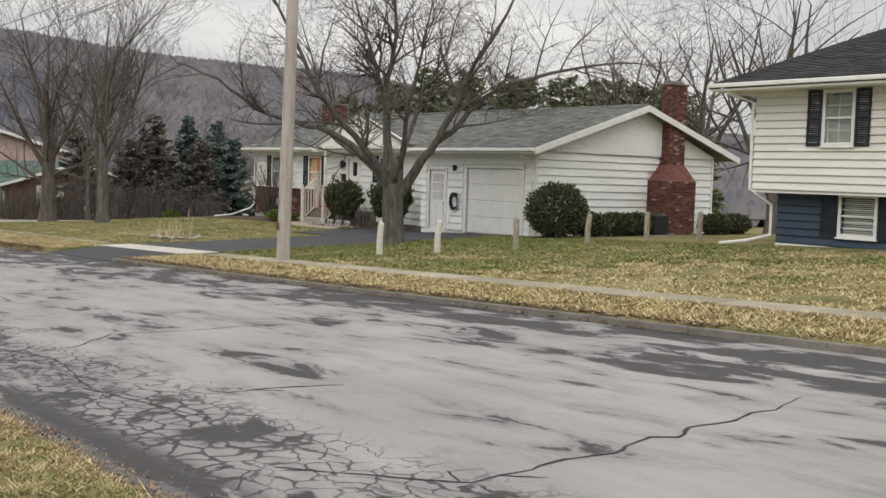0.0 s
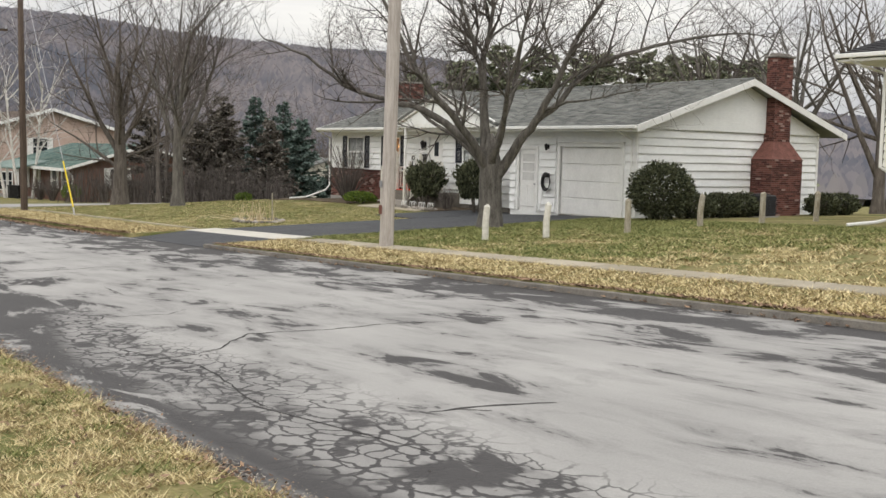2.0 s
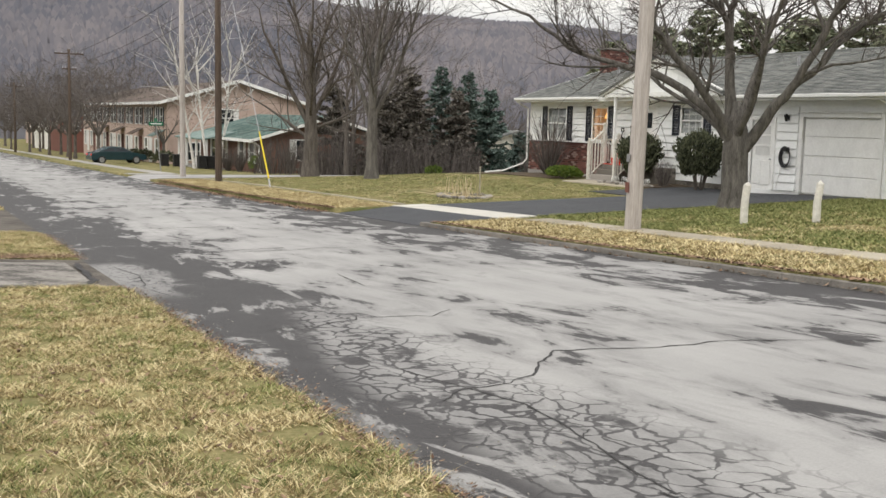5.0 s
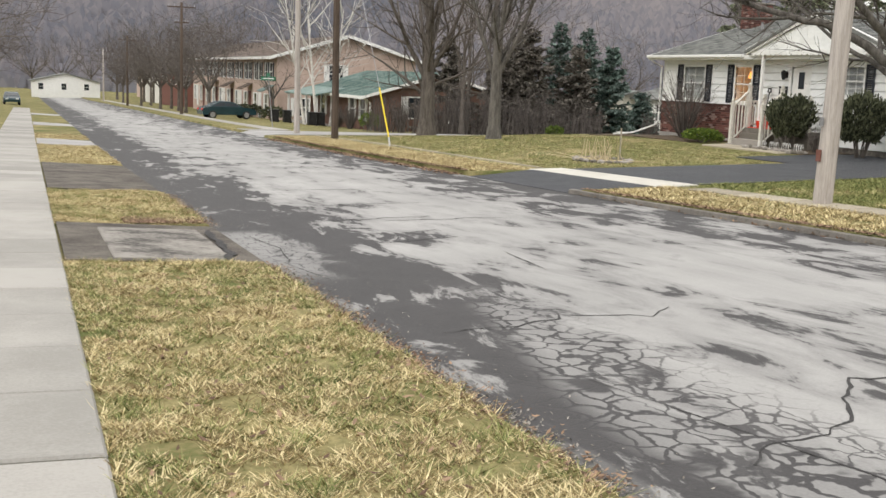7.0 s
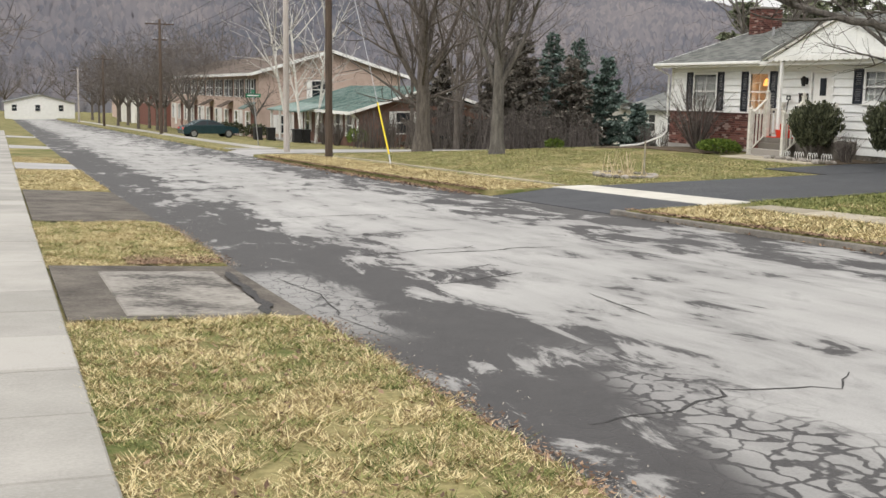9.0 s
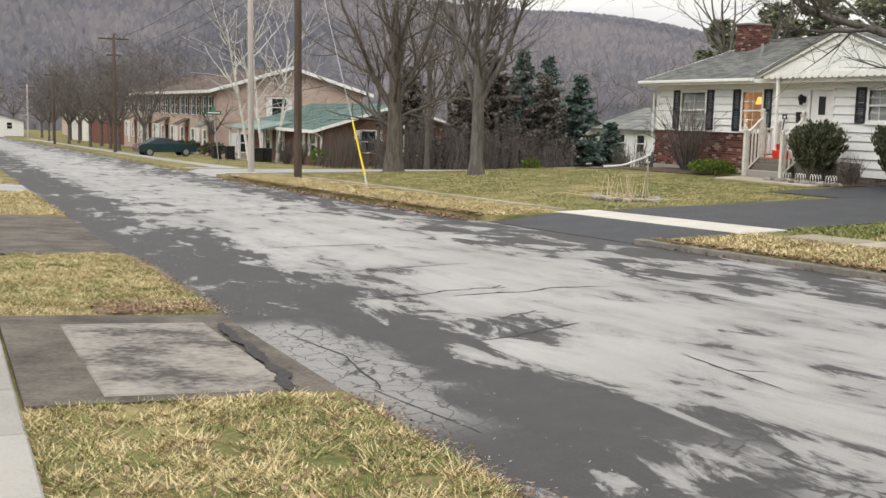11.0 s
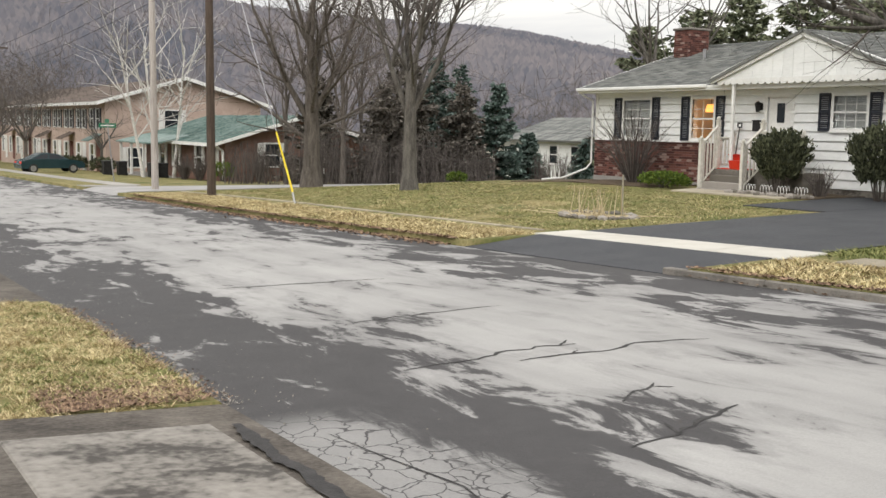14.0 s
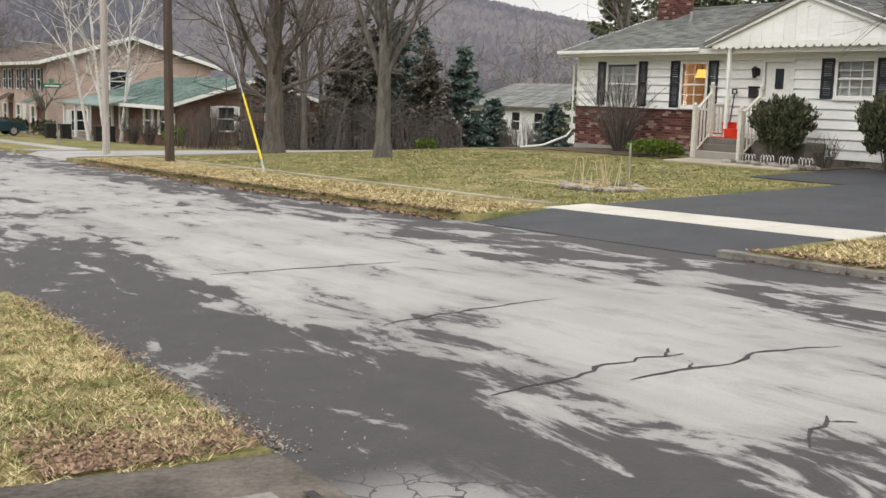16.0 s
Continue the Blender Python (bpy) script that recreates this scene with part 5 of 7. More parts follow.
# two tall trees at the side street
bare_tree("street_tree", (17.92, 48.4, land(17.92, 48.4)), [(2.3, 300, 70, 6.2, 0.12), (2.5, 120, 66, 6.0, 0.12), (2.9, 20, 80, 6.6, 0.14), (2.6, 210, 74, 6.0, 0.11), (2.7, 80, 62, 5.2, 0.09), (3.2, 330, 70, 5.6, 0.10), (3.4, 160, 72, 5.4, 0.09)], (3.5, 0.27, 0.19), BARK, "tall bare grey-barked tree forking into rising limbs", depth=3, kids=5, seed=21, group="street trees", spread=0.55, tip=0.005)
bare_tree("street_tree", (18.5, 58.0, land(18.5, 58.0)), [(2.6, 300, 58, 6.5, 0.15), (3.0, 120, 60, 6.0, 0.14), (4.2, 40, 70, 6.5, 0.14), (4.4, 220, 62, 6.0, 0.12), (1.9, 305, 34, 4.5, 0.10), (3.6, 350, 55, 5.5, 0.11), (2.4, 100, 24, 4.5, 0.09), (5.0, 160, 70, 5.5, 0.11), (5.6, 280, 70, 5.5, 0.11), (3.0, 200, 40, 4.2, 0.09)], (6.0, 0.40, 0.20), BARK_DARK, "tall bare dark-barked street tree", depth=3, kids=4, seed=22, group="street trees", spread=0.7, tip=0.006)
for i, (x, y, s) in enumerate(((22.6, 63.5, 0.95), (25.2, 69.0, 1.0), (27.6, 71.5, 1.05), (24.0, 74.0, 1.0), (33.5, 80.0, 1.1))):
    bare_tree("thicket_tree", (x, y, land(x, y)), [((2.2 + 0.6 * k) * s, 137 * k + 40 * i, 56 + 6 * (k % 3), (4.8 - 0.3 * k) * s, 0.06) for k in range(7)], (6.0 * s, 0.14, 0.055), BARK_DARK, "slender bare tree in the thicket beside the lawn", depth=3, kids=3, seed=140 + i, group="thicket trees", spread=0.6, tip=0.008)
bare_tree("yard_tree", (36.5, 25.6, land(36.5, 25.6)), [(1.2, 320, 70, 7.0, 0.13), (2.2, 60, 66, 6.5, 0.12), (1.8, 150, 62, 5.6, 0.10), (2.8, 230, 72, 6.5, 0.12)], (3.4, 0.24, 0.16), BARK_DARK, "tall bare tree behind the chimney", depth=3, kids=3, seed=23, tip=0.006)
bare_tree("yard_tree", (40.5, 27.5, land(40.5, 27.5)), [(2.2, 320, 62, 7.0, 0.18), (2.6, 60, 66, 7.5, 0.17), (2.4, 150, 58, 6.5, 0.16), (3.0, 230, 72, 7.0, 0.16)], (3.6, 0.30, 0.22), BARK_DARK, "tall bare tree in the back yard", depth=3, kids=3, seed=24, tip=0.006)
for i, (x, y, s) in enumerate(((36.5, 56.0, 1.0), (44, 40, 1.1), (41, 33, 1.0))):
    bare_tree("yard_tree", (x, y, land(x, y)), [(3.0 * s, 90 * k + 30 * i, 60, 6.5 * s, 0.15) for k in range(5)], (3.6 * s, 0.26, 0.2), BARK, "tall bare tree behind the house", depth=3, kids=3, seed=30 + i, tip=0.008)
# small street trees and birches past the side street
for i, (x, y, s) in enumerate(((15.6, 108, 1.45), (14.6, 116, 1.5), (15.2, 126, 1.5), (14.2, 134, 1.6), (16.4, 142, 1.7), (14.0, 154, 1.6), (16.5, 166, 1.7), (14.0, 182, 1.7), (16.0, 198, 1.8))):
    bare_tree("small_street_tree", (x, y, land(x, y)), [(1.5 * s, 72 * k + 25 * i, 42 + 8 * (k % 3), 3.4 * s, 0.09) for k in range(6)], (1.8 * s, 0.17, 0.13), BARK_DARK, "small bare street tree with a round crown", depth=3, kids=4, seed=50 + i, group="small street trees", tip=0.012)
bare_tree("small_street_tree", (*far(16.2, 84.0), land(*far(16.2, 84))), [(1.8, 72 * k, 56, 3.4, 0.07) for k in range(5)], (2.2, 0.14, 0.10), BARK, "young bare tree on a house lawn", depth=2, kids=4, seed=61, tip=0.010)
for i, (x, y) in enumerate(((20.6, 88.0), (21.9, 88.8), (20.2, 90.2))):
    bare_tree("birch_tree", (x, y, land(x, y)), [(2.6 + 0.8 * k, 75 * k + 40 * i, 50, 4.2, 0.055) for k in range(8)], (8.2 + 0.6 * i, 0.12, 0.045), BIRCH, "white-barked birch beside the green-roofed house", depth=2, kids=4, seed=70 + i, group="birches", tip=0.012, lean=((-0.8, 0.9, -1.6)[i], 0.2))
for i, (x, y, s) in enumerate(((-4.2, 58, 1.3), (-6.5, 85, 1.4), (-5.0, 105, 1.3), (-7, 130, 1.5), (-5.5, 160, 1.5))):
    bare_tree("verge_tree", (x, y, land(x, y)), [(2.0 * s, 72 * k + 33 * i, 45, 4.2 * s, 0.12) for k in range(6)], (2.4 * s, 0.24, 0.18), BARK_DARK, "bare tree on the near-side lawns", depth=3, kids=3, seed=80 + i, group="verge trees", tip=0.014)

# bare woods farther down the valley, on both sides of the road
far_rng = random.Random(91)
far_src = [o for o in scene.objects if o.get("category") == "tree" and o.name.startswith("verge_tree")]
for k in range(46):
    y = far_rng.uniform(110, 330)
    x = far_rng.choice((-1, 1)) * far_rng.uniform(12, 40) + (6 if y < 200 else 3)
    if y > 260:
        x = far_rng.uniform(-70, 90)
    c = copy_thing(far_src[k % len(far_src)], pose(x, y, land(x, y) - 0.1, 0, 0, far_rng.uniform(0, 360)))
    c.scale = (1.15,) * 3
    tagged(c, "bare tree in the valley woods", "tree", "valley trees")
for k in range(16):
    x, y = far_rng.uniform(44, 75), far_rng.uniform(66, 120)
    c = copy_thing(far_src[k % len(far_src)], pose(x, y, land(x, y) - 0.1, 0, 0, far_rng.uniform(0, 360)))
    tagged(c, "bare tree in the valley woods", "tree", "valley trees")
# spruces between the houses
BRUSH = []
for i, (x, y, H, R, m, n) in enumerate(((33.8, 66.8, 6.0, 1.9, SPRUCE, 8500), (37.0, 76.0, 8.2, 2.4, SPRUCE, 8500), (32.6, 71.5, 7.6, 2.3, SPRUCE, 8500), (31.2, 66.5, 5.6, 2.3, DARK_SPRUCE, 6500), (28.4, 66.8, 6.4, 2.5, DARK_SPRUCE, 6500), (29.6, 70.5, 7.4, 2.5, DARK_SPRUCE, 6500), (26.4, 66.2, 5.4, 2.3, DARK_SPRUCE, 6500), (36.6, 67.6, 3.4, 1.2, SPRUCE, 3500), (24.4, 70.5, 6.2, 2.4, DARK_SPRUCE, 5500), (38.2, 70.0, 3.6, 1.4, SPRUCE, 3000), (40.0, 66.5, 3.4, 1.4, SPRUCE, 3000), (41.8, 68.5, 3.8, 1.5, DARK_SPRUCE, 3000))):
    conifer((x, y, land(x, y) - 0.1), H, R, m, "blue-green spruce with drooping boughs" if m is SPRUCE else "dark half-bare spruce with dead lower boughs", 100 + i, int(n * 1.5), leaf=0.24)
# pines behind the roof
for i, (x, y, H, R) in enumerate(((38.5, 60, 9.0, 2.6), (41, 58.5, 10.2, 3.0), (43.8, 58, 11.6, 3.0), (44, 54, 10.0, 3.4), (46, 51.5, 9.6, 3.6), (46.5, 48, 9.2, 3.6), (48, 45, 9.0, 3.6), (47, 41.5, 8.4, 3.4), (45.5, 38.5, 7.6, 3.0), (49, 55, 10.5, 3.6), (51, 50, 9.8, 3.6), (52, 44, 9.0, 3.6))):
    conifer((x, y, land(x, y) - 0.2), H, R, PINE, "tall grey-green pine behind the house", 130 + i, 13000, 0.22, "pines", 0.5, 0.30)
# tangled brush between the street trees and the brick ranch
for i, (x, y, H, W) in enumerate(((21.6, 66.2, 3.0, 1.7), (25.0, 63.0, 2.6, 1.9), (23.4, 65.0, 3.2, 2.0), (29.8, 63.4, 2.2, 1.6), (27.4, 63.8, 2.8, 1.8), (20.0, 69.5, 2.4, 1.6), (36.2, 64.6, 2.2, 1.4))):
    BRUSH.append((x, y, H, W, 500 + i))

# ---- shrubs round the house ----
shrub("round_yew", (23.5, 24.35, land(23.5, 24.35)), (0.95, 0.95, 1.7), YEW, "round dark clipped yew at the garage corner", 201, 11000, 0.085, low=-0.97)
for i, x in enumerate((25.4, 26.6, 27.6)):
    shrub("low_yew", (x, 24.7, land(x, 24.7)), (0.68, 0.55, 0.75), YEW, "low dark clipped yew along the gable wall", 210 + i, 3600, 0.09, group="low yews", squarish=0.6, low=-0.95)
for i, x in enumerate((31.7, 32.8)):
    shrub("low_yew", (x, 24.6, land(x, 24.6)), (0.6, 0.5, 0.72), YEW, "low dark clipped yew beside the chimney", 215 + i, 3000, 0.09, group="low yews", squarish=0.6, low=-0.95)
shrub("vase_yew", (23.9, 37.35, land(23.9, 37.35)), (0.95, 0.95, 1.8), YEW, "bushy dark green yew beside the front steps", 220, 7500, 0.10, vase=True, group="front yews")
shrub("vase_yew", (23.95, 34.05, land(23.95, 34.05)), (1.0, 1.0, 1.95), YEW, "bushy dark green yew under the window", 221, 7500, 0.10, vase=True, group="front yews")
shrub("low_juniper", (23.4, 41.6, land(23.4, 41.6)), (0.5, 1.05, 0.5), BUSH_GREEN, "low bright green spreading shrub before the brick", 222, 3200, 0.08)
shrub("small_shrub", (24.9, 56.6, land(24.9, 56.6)), (0.45, 0.45, 0.5), BUSH_GREEN, "small yellowish shrub on the lawn edge", 223, 900, 0.09)


def twiggy(name, base, H, W, n, seed, label, foot_r=0.15):
    rng = random.Random(seed)
    root = empty(name, base, label, "shrub")
    runs = []
    for k in range(n):
        a, w = rng.uniform(0, 2 * math.pi), rng.uniform(0.1, 1.0) * W
        fr = foot_r * rng.uniform(0.2, 1.0)
        foot = Vector((math.cos(a) * fr, math.sin(a) * fr, -0.05))
        top = Vector((math.cos(a) * w, math.sin(a) * w, H * rng.uniform(0.45, 1.0)))
        mid = foot.lerp(top, 0.5) + Vector((rng.gauss(0, 0.06), rng.gauss(0, 0.06), 0.12 * H))
        runs.append([(foot, 0.014), (mid, 0.009), (top, 0.004)])
        for j in range(3):
            t = rng.uniform(0.3, 0.9)
            p = foot.lerp(mid, t * 2) if t < 0.5 else mid.lerp(top, t * 2 - 1)
            runs.append([(p, 0.006), (p + Vector((rng.gauss(0, 0.16), rng.gauss(0, 0.16), rng.uniform(0.1, 0.35))), 0.003)])
    v, f = tubes(runs, 4)
    tagged(add("stemwork", mesh_of("stemwork", v, f, TWIG), root), kind="stuff")


twiggy("bare_shrub", (24.15, 43.95, land(24.15, 43.95)), 2.7, 2.0, 110, 301, "tall leafless many-stemmed shrub before the brick")
for x, y, H, W, sd in BRUSH:
    twiggy("brush_thicket", (x, y, land(x, y)), H, W, 120, sd, "tangled leafless brush under the street trees", W)
twiggy("bare_shrub", (24.0, 36.0, land(24.0, 36.0)), 0.8, 0.5, 40, 302, "small leafless shrub under the window")
twiggy("bare_shrub", (*far(19.3, 65.0), land(*far(19.3, 65.0))), 2.4, 1.3, 110, 303, "leafless shrub before the brown brick wall")
for i, (x, y) in enumerate((far(17.0, 67.2), far(16.8, 69.0), far(20.9, 65.2))):
    twiggy("bare_shrub", (x, y, land(x, y)), 1.9, 1.1, 100, 310 + i, "reddish leafless shrub at the house front")
shrub("small_shrub", (*far(17.6, 65.4), land(*far(17.6, 65.4))), (0.75, 0.75, 1.25), BUSH_GREEN, "yellowish shrub at the house corner", 224, 900, 0.12)
for i, (x, y) in enumerate((far(16.0, 90), far(16.0, 94), far(16.0, 83))):
    shrub("clipped_shrub", (x, y, land(x, y)), (1.0, 1.0, 1.15), YEW, "dark clipped shrub at the row house front", 230 + i, 700, 0.2, group="clipped shrubs")

# ---- poles, posts and wires ----
def utility_pole(x, y, H, r, material, label, lean=(0, 0), arms=()):
    p = empty("utility_pole", (x, y, land(x, y)), label, "utility pole")
    v, f = tubes([[(Vector((0, 0, -0.4)), r), (Vector((lean[0] * 0.5, lean[1] * 0.5, H / 2)), r * 0.88), (Vector((lean[0], lean[1], H)), r * 0.76)]], 14)
    add("shaft", mesh_of("shaft", v, f, material, True), p)
    for z, w in arms:
        t = z / H
        part("crossarm", boxes((lean[0] * t - w, lean[1] * t - 0.06, z - 0.06, lean[0] * t + w, lean[1] * t + 0.06, z + 0.06), bevel=0.01), POLE_DARK, p)
        for s in (-0.9, -0.5, 0.5, 0.9):
            part("insulator", cone((lean[0] * t + w * s, 0, z + 0.06), (lean[0] * t + w * s, 0, z + 0.22), 0.05, 0.035, 8), STEEL, p)
    return p


pole = utility_pole(12.72, 22.5, 10.5, 0.165, POLE_PALE, "pale weathered wooden utility pole on the verge", (0.12, -0.18))
part("tag", boxes((-0.175, -0.05, 1.35, -0.158, 0.05, 1.5)), STEEL, pole, "small metal tag")
part("tag", boxes((-0.172, -0.06, 0.75, -0.158, 0.06, 0.95)), BRICK, pole, "small faded red tag")
utility_pole(12.42, 53.0, 10.5, 0.16, POLE_DARK, "dark creosoted wooden utility pole at the verge", (-0.05, 0.12))
utility_pole(12.45, 60.2, 10.5, 0.15, POLE_PALE, "pale wooden utility pole at the street corner", (-0.05, 0.1), ((9.0, 1.1),))
utility_pole(12.6, 104.0, 9.6, 0.15, POLE_DARK, "dark utility pole with crossarm down the road", (0, 0), ((9.2, 1.2), (7.9, 0.6)))
utility_pole(11.6, 146, 8.5, 0.15, POLE_DARK, "distant dark utility pole with crossarm", (0, 0), ((8.0, 1.1),))
utility_pole(11.6, 190, 8.5, 0.15, POLE_PALE, "distant pale utility pole", (0, 0), ((8.0, 1.1),))
guy = empty("guy_wire", (12.62, 45.9, land(12.62, 45.9)), "steel guy wire with a yellow plastic guard", "guy wire")
gd_ = Vector((-0.2, 7.2, 10.6))
part("wire", cone((0, 0, 0), gd_, 0.012, 0.012, 6), STEEL, guy)
part("guard", cone(gd_ * 0.03, gd_ * 0.20, 0.035, 0.03, 8), YELLOW, guy, "yellow plastic guard")
part("anchor", cone((0, 0, -0.2), gd_ * 0.03, 0.03, 0.03, 6), STEEL, guy)


def wire(p, q, sag, r=0.012):
    P, Q = Vector(p), Vector(q)
    pts = [(P.lerp(Q, t / 14) - Vector((0, 0, sag * 4 * (t / 14) * (1 - t / 14))), r) for t in range(15)]
    v, f = tubes([pts], 5)
    return tagged(add("overhead_wire", mesh_of("overhead_wire", v, f, BLACK)), "thin black overhead utility wire", "wire", "overhead wires")


for dx, z in ((0.0, 7.2), (0.3, 7.9), (-0.3, 8.6)):
    wire((12.8 + dx * 0.3, 22.4, z), (12.4 + dx, 53.1, z - 0.9), 0.35)
    wire((12.4 + dx, 53.1, z - 0.9), (12.6 + dx, 104, land(12.6, 104) + z + 0.4), 0.5)

posts = ((15.35, 22.25), (16.65, 21.55), (19.0, 21.2), (21.9, 21.4), (23.75, 20.85), (26.2, 20.9))
for i, (x, y) in enumerate(posts):
    pst = empty("fence_post", (x, y, land(x, y)), "short weathered wooden post with peeling white paint", "post", "boundary posts")
    rng = random.Random(400 + i)
    v, f = tubes([[(Vector((0, 0, -0.2)), 0.085), (Vector((rng.gauss(0, 0.01), rng.gauss(0, 0.01), 0.4)), 0.08), (Vector((rng.gauss(0, 0.02), rng.gauss(0, 0.02), 0.80)), 0.078), (Vector((0, 0, 0.83)), 0.06)]], 9)
    add("timber", mesh_of("timber", v, f, OLD_WHITE if i in (0, 1) else POST_WOOD), pst)

# air conditioner by the chimney
ac = empty("air_conditioner", (28.15, 24.4, land(28.15, 24.4)), "dark grey outdoor air conditioner beside the chimney", "air conditioner")
part("body", boxes((-0.35, -0.35, 0.05, 0.35, 0.35, 0.72), bevel=0.03), BLACK, ac)
part("pad", boxes((-0.42, -0.42, -0.05, 0.42, 0.42, 0.05), bevel=0.01), CONCRETE, ac)
part("louvre", boxes(*[(-0.36, -0.362, 0.12 + 0.07 * k, 0.36, -0.345, 0.15 + 0.07 * k) for k in range(8)]), SHUTTER, ac)
part("top_grille", cone((0, 0, 0.72), (0, 0, 0.76), 0.30, 0.28, 16), BLACK, ac)

# stump bed with stakes and dry stalks on the lawn
bed = empty("planting_bed", (15.75, 35.4, land(15.75, 35.4)), "small bed of dry stalks ringed with pale stones", "flower bed")
rng = random.Random(55)
for k in range(22):
    a = 2 * math.pi * k / 22
    bm = bmesh.new()
    bmesh.ops.create_icosphere(bm, subdivisions=1, radius=rng.uniform(0.08, 0.15), matrix=Matrix.Translation((0.75 * math.cos(a), 0.95 * math.sin(a), 0.03)) @ Matrix.Diagonal((1, 1.3, 0.6, 1)))
    part("edging_stone", bm, STONE, bed)
runs = []
for k in range(60):
    a, w = rng.uniform(0, 6.28), rng.uniform(0, 0.7)
    o = Vector((w * math.cos(a), w * math.sin(a), 0))
    lie = rng.random() < 0.6
    d = Vector((rng.gauss(0, 0.5), rng.gauss(0, 0.8), 0.10)) if lie else Vector((rng.gauss(0, 0.1), rng.gauss(0, 0.15), rng.uniform(0.25, 0.75)))
    runs.append([(o, 0.014), (o + d, 0.006)])
v, f = tubes(runs, 4)
tagged(add("stalk_tangle", mesh_of("stalk_tangle", v, f, STRAW), bed), kind="stuff")
part("stake", cone((0.2, -0.55, -0.1), (0.2, -0.55, 1.0), 0.025, 0.022, 8), POST_WOOD, bed, "thin wooden stake")

# stones and small wire borders in the foundation bed
soil = tagged(add("foundation_bed", strip("foundation_bed", span(23.0, 25.2, 0.4), span(35.45, 38.6, 0.4), lambda x, y: land(x, y) + 0.035 + 0.02 * noise.noise((x * 3, y * 3, 2)), SOIL, 0.08)), "dark mulch bed along the house front", "flower bed", kind="structure")
soil2 = tagged(add("foundation_bed", strip("foundation_bed", span(23.0, 25.2, 0.4), span(41.9, 49.6, 0.4), lambda x, y: land(x, y) + 0.03 + 0.02 * noise.noise((x * 3, y * 3, 5)), SOIL, 0.08)), "dark mulch bed before the brick skirt", "flower bed", kind="structure")
rng = random.Random(77)
for k in range(34):
    y = 35.6 + 2.9 * k / 33
    x = 23.1 + 0.08 * math.sin(k * 0.9) + rng.uniform(-0.1, 0.1)
    bm = bmesh.new()
    bmesh.ops.create_icosphere(bm, subdivisions=1, radius=rng.uniform(0.07, 0.14), matrix=Matrix.Translation((x, y, land(x, y) + 0.06)) @ Matrix.Diagonal((1, 1.3, 0.7, 1)))
    tagged(part("edging_stone", bm, STONE), "pale rough stone edging the mulch bed", "stone", "bed stones")
for k in range(4):
    y = 35.8 + 0.62 * k
    runs = []
    for j in range(4):
        a0 = y + 0.11 * j
        runs.append([(Vector((23.2, a0 + 0.05 * math.cos(q), land(23.2, y) + 0.18 + 0.13 * math.sin(q))), 0.008) for q in [math.pi * i / 8 for i in range(9)]])
        runs.append([(Vector((23.2, a0 + 0.05, land(23.2, y))), 0.008), (Vector((23.2, a0 + 0.05, land(23.2, y) + 0.19)), 0.008)])
    v, f = tubes(runs, 4)
    tagged(add("wire_border", mesh_of("wire_border", v, f, WHITE_PAINT)), "small white looped wire garden border", "border fence", "wire borders")

# ---- the split-level next door ----
h2 = empty("split_level_house", (0, 0, 0), "cream clapboard split-level house with slate blue lower storey", "house")
QX, QY = 24.2, 17.6
U_WIN = (14.78, 15.50, 2.58, 3.82)
L_WIN = (14.30, 15.20, 0.30, 1.22)
wall_with_holes(h2, QX, QX + 0.2, 2.0, QY, 1.34, 3.95, [U_WIN, (8.0, 10.2, 2.58, 3.82)], CREAM_SIDING)
siding(h2, QX, 2.0, QY, 1.34, 3.95, 0.2, [U_WIN, (8.0, 10.2, 2.58, 3.82)], "x-", CREAM_SIDING)
part("wall", boxes((QX + 0.2, QY - 0.2, 1.34, 33, QY, 3.95)), CREAM_SIDING, h2)
part("wall", boxes((QX + 0.2, 2.0, 1.34, 33, 2.2, 3.95)), CREAM_SIDING, h2)
part("wall", boxes((32.8, 2.2, -0.9, 33.0, QY - 0.2, 3.95)), CREAM_SIDING, h2)
part("floor", boxes((QX + 0.2, 2.2, 1.34, 32.8, QY - 0.2, 1.44)), DARK_ROOM, h2)
wall_with_holes(h2, QX + 0.45, QX + 0.65, 2.5, 17.1, -0.9, 1.34, [L_WIN, (8.0, 10.2, 0.3, 1.22)], BLUE_WALL)
siding(h2, QX + 0.45, 2.5, 17.1, -0.05, 1.34, 0.2, [L_WIN, (8.0, 10.2, 0.3, 1.22)], "x-", BLUE_WALL)
part("wall", boxes((QX + 0.65, 16.9, -0.9, 33, 17.1, 1.34)), BLUE_WALL, h2)
part("base_trim", boxes((QX + 0.38, 2.5, -0.16, QX + 0.44, 17.1, -0.05), bevel=0.01), WHITE_PAINT, h2)
part("overhang_soffit", boxes((QX - 0.02, 2.0, 1.28, QX + 0.5, QY, 1.335)), WHITE_PAINT, h2)
window(h2, QX, *U_WIN, shutters=0.40, grid=(2, 2), blind=True)
window(h2, QX, 8.0, 10.2, 2.58, 3.82, shutters=0.40, grid=(4, 2))
window(h2, QX + 0.45, *L_WIN, shutters=0.46, grid=(1, 3), blind=True)
window(h2, QX + 0.45, 8.0, 10.2, 0.3, 1.22, shutters=0.46, grid=(2, 3), blind=True)
part("fascia", boxes((23.45, 1.2, 3.93, 23.5, 18.55, 4.10), bevel=0.008), WHITE_PAINT, h2)
part("fascia", boxes((23.5, 18.5, 3.93, 33.7, 18.55, 4.10), bevel=0.008), WHITE_PAINT, h2)
part("soffit", boxes((23.5, 1.2, 3.93, 33.7, 18.5, 3.96)), WHITE_PAINT, h2)
part("gutter", boxes((23.36, 1.2, 4.02, 23.45, 18.6, 4.13), bevel=0.015), WHITE_PAINT, h2)
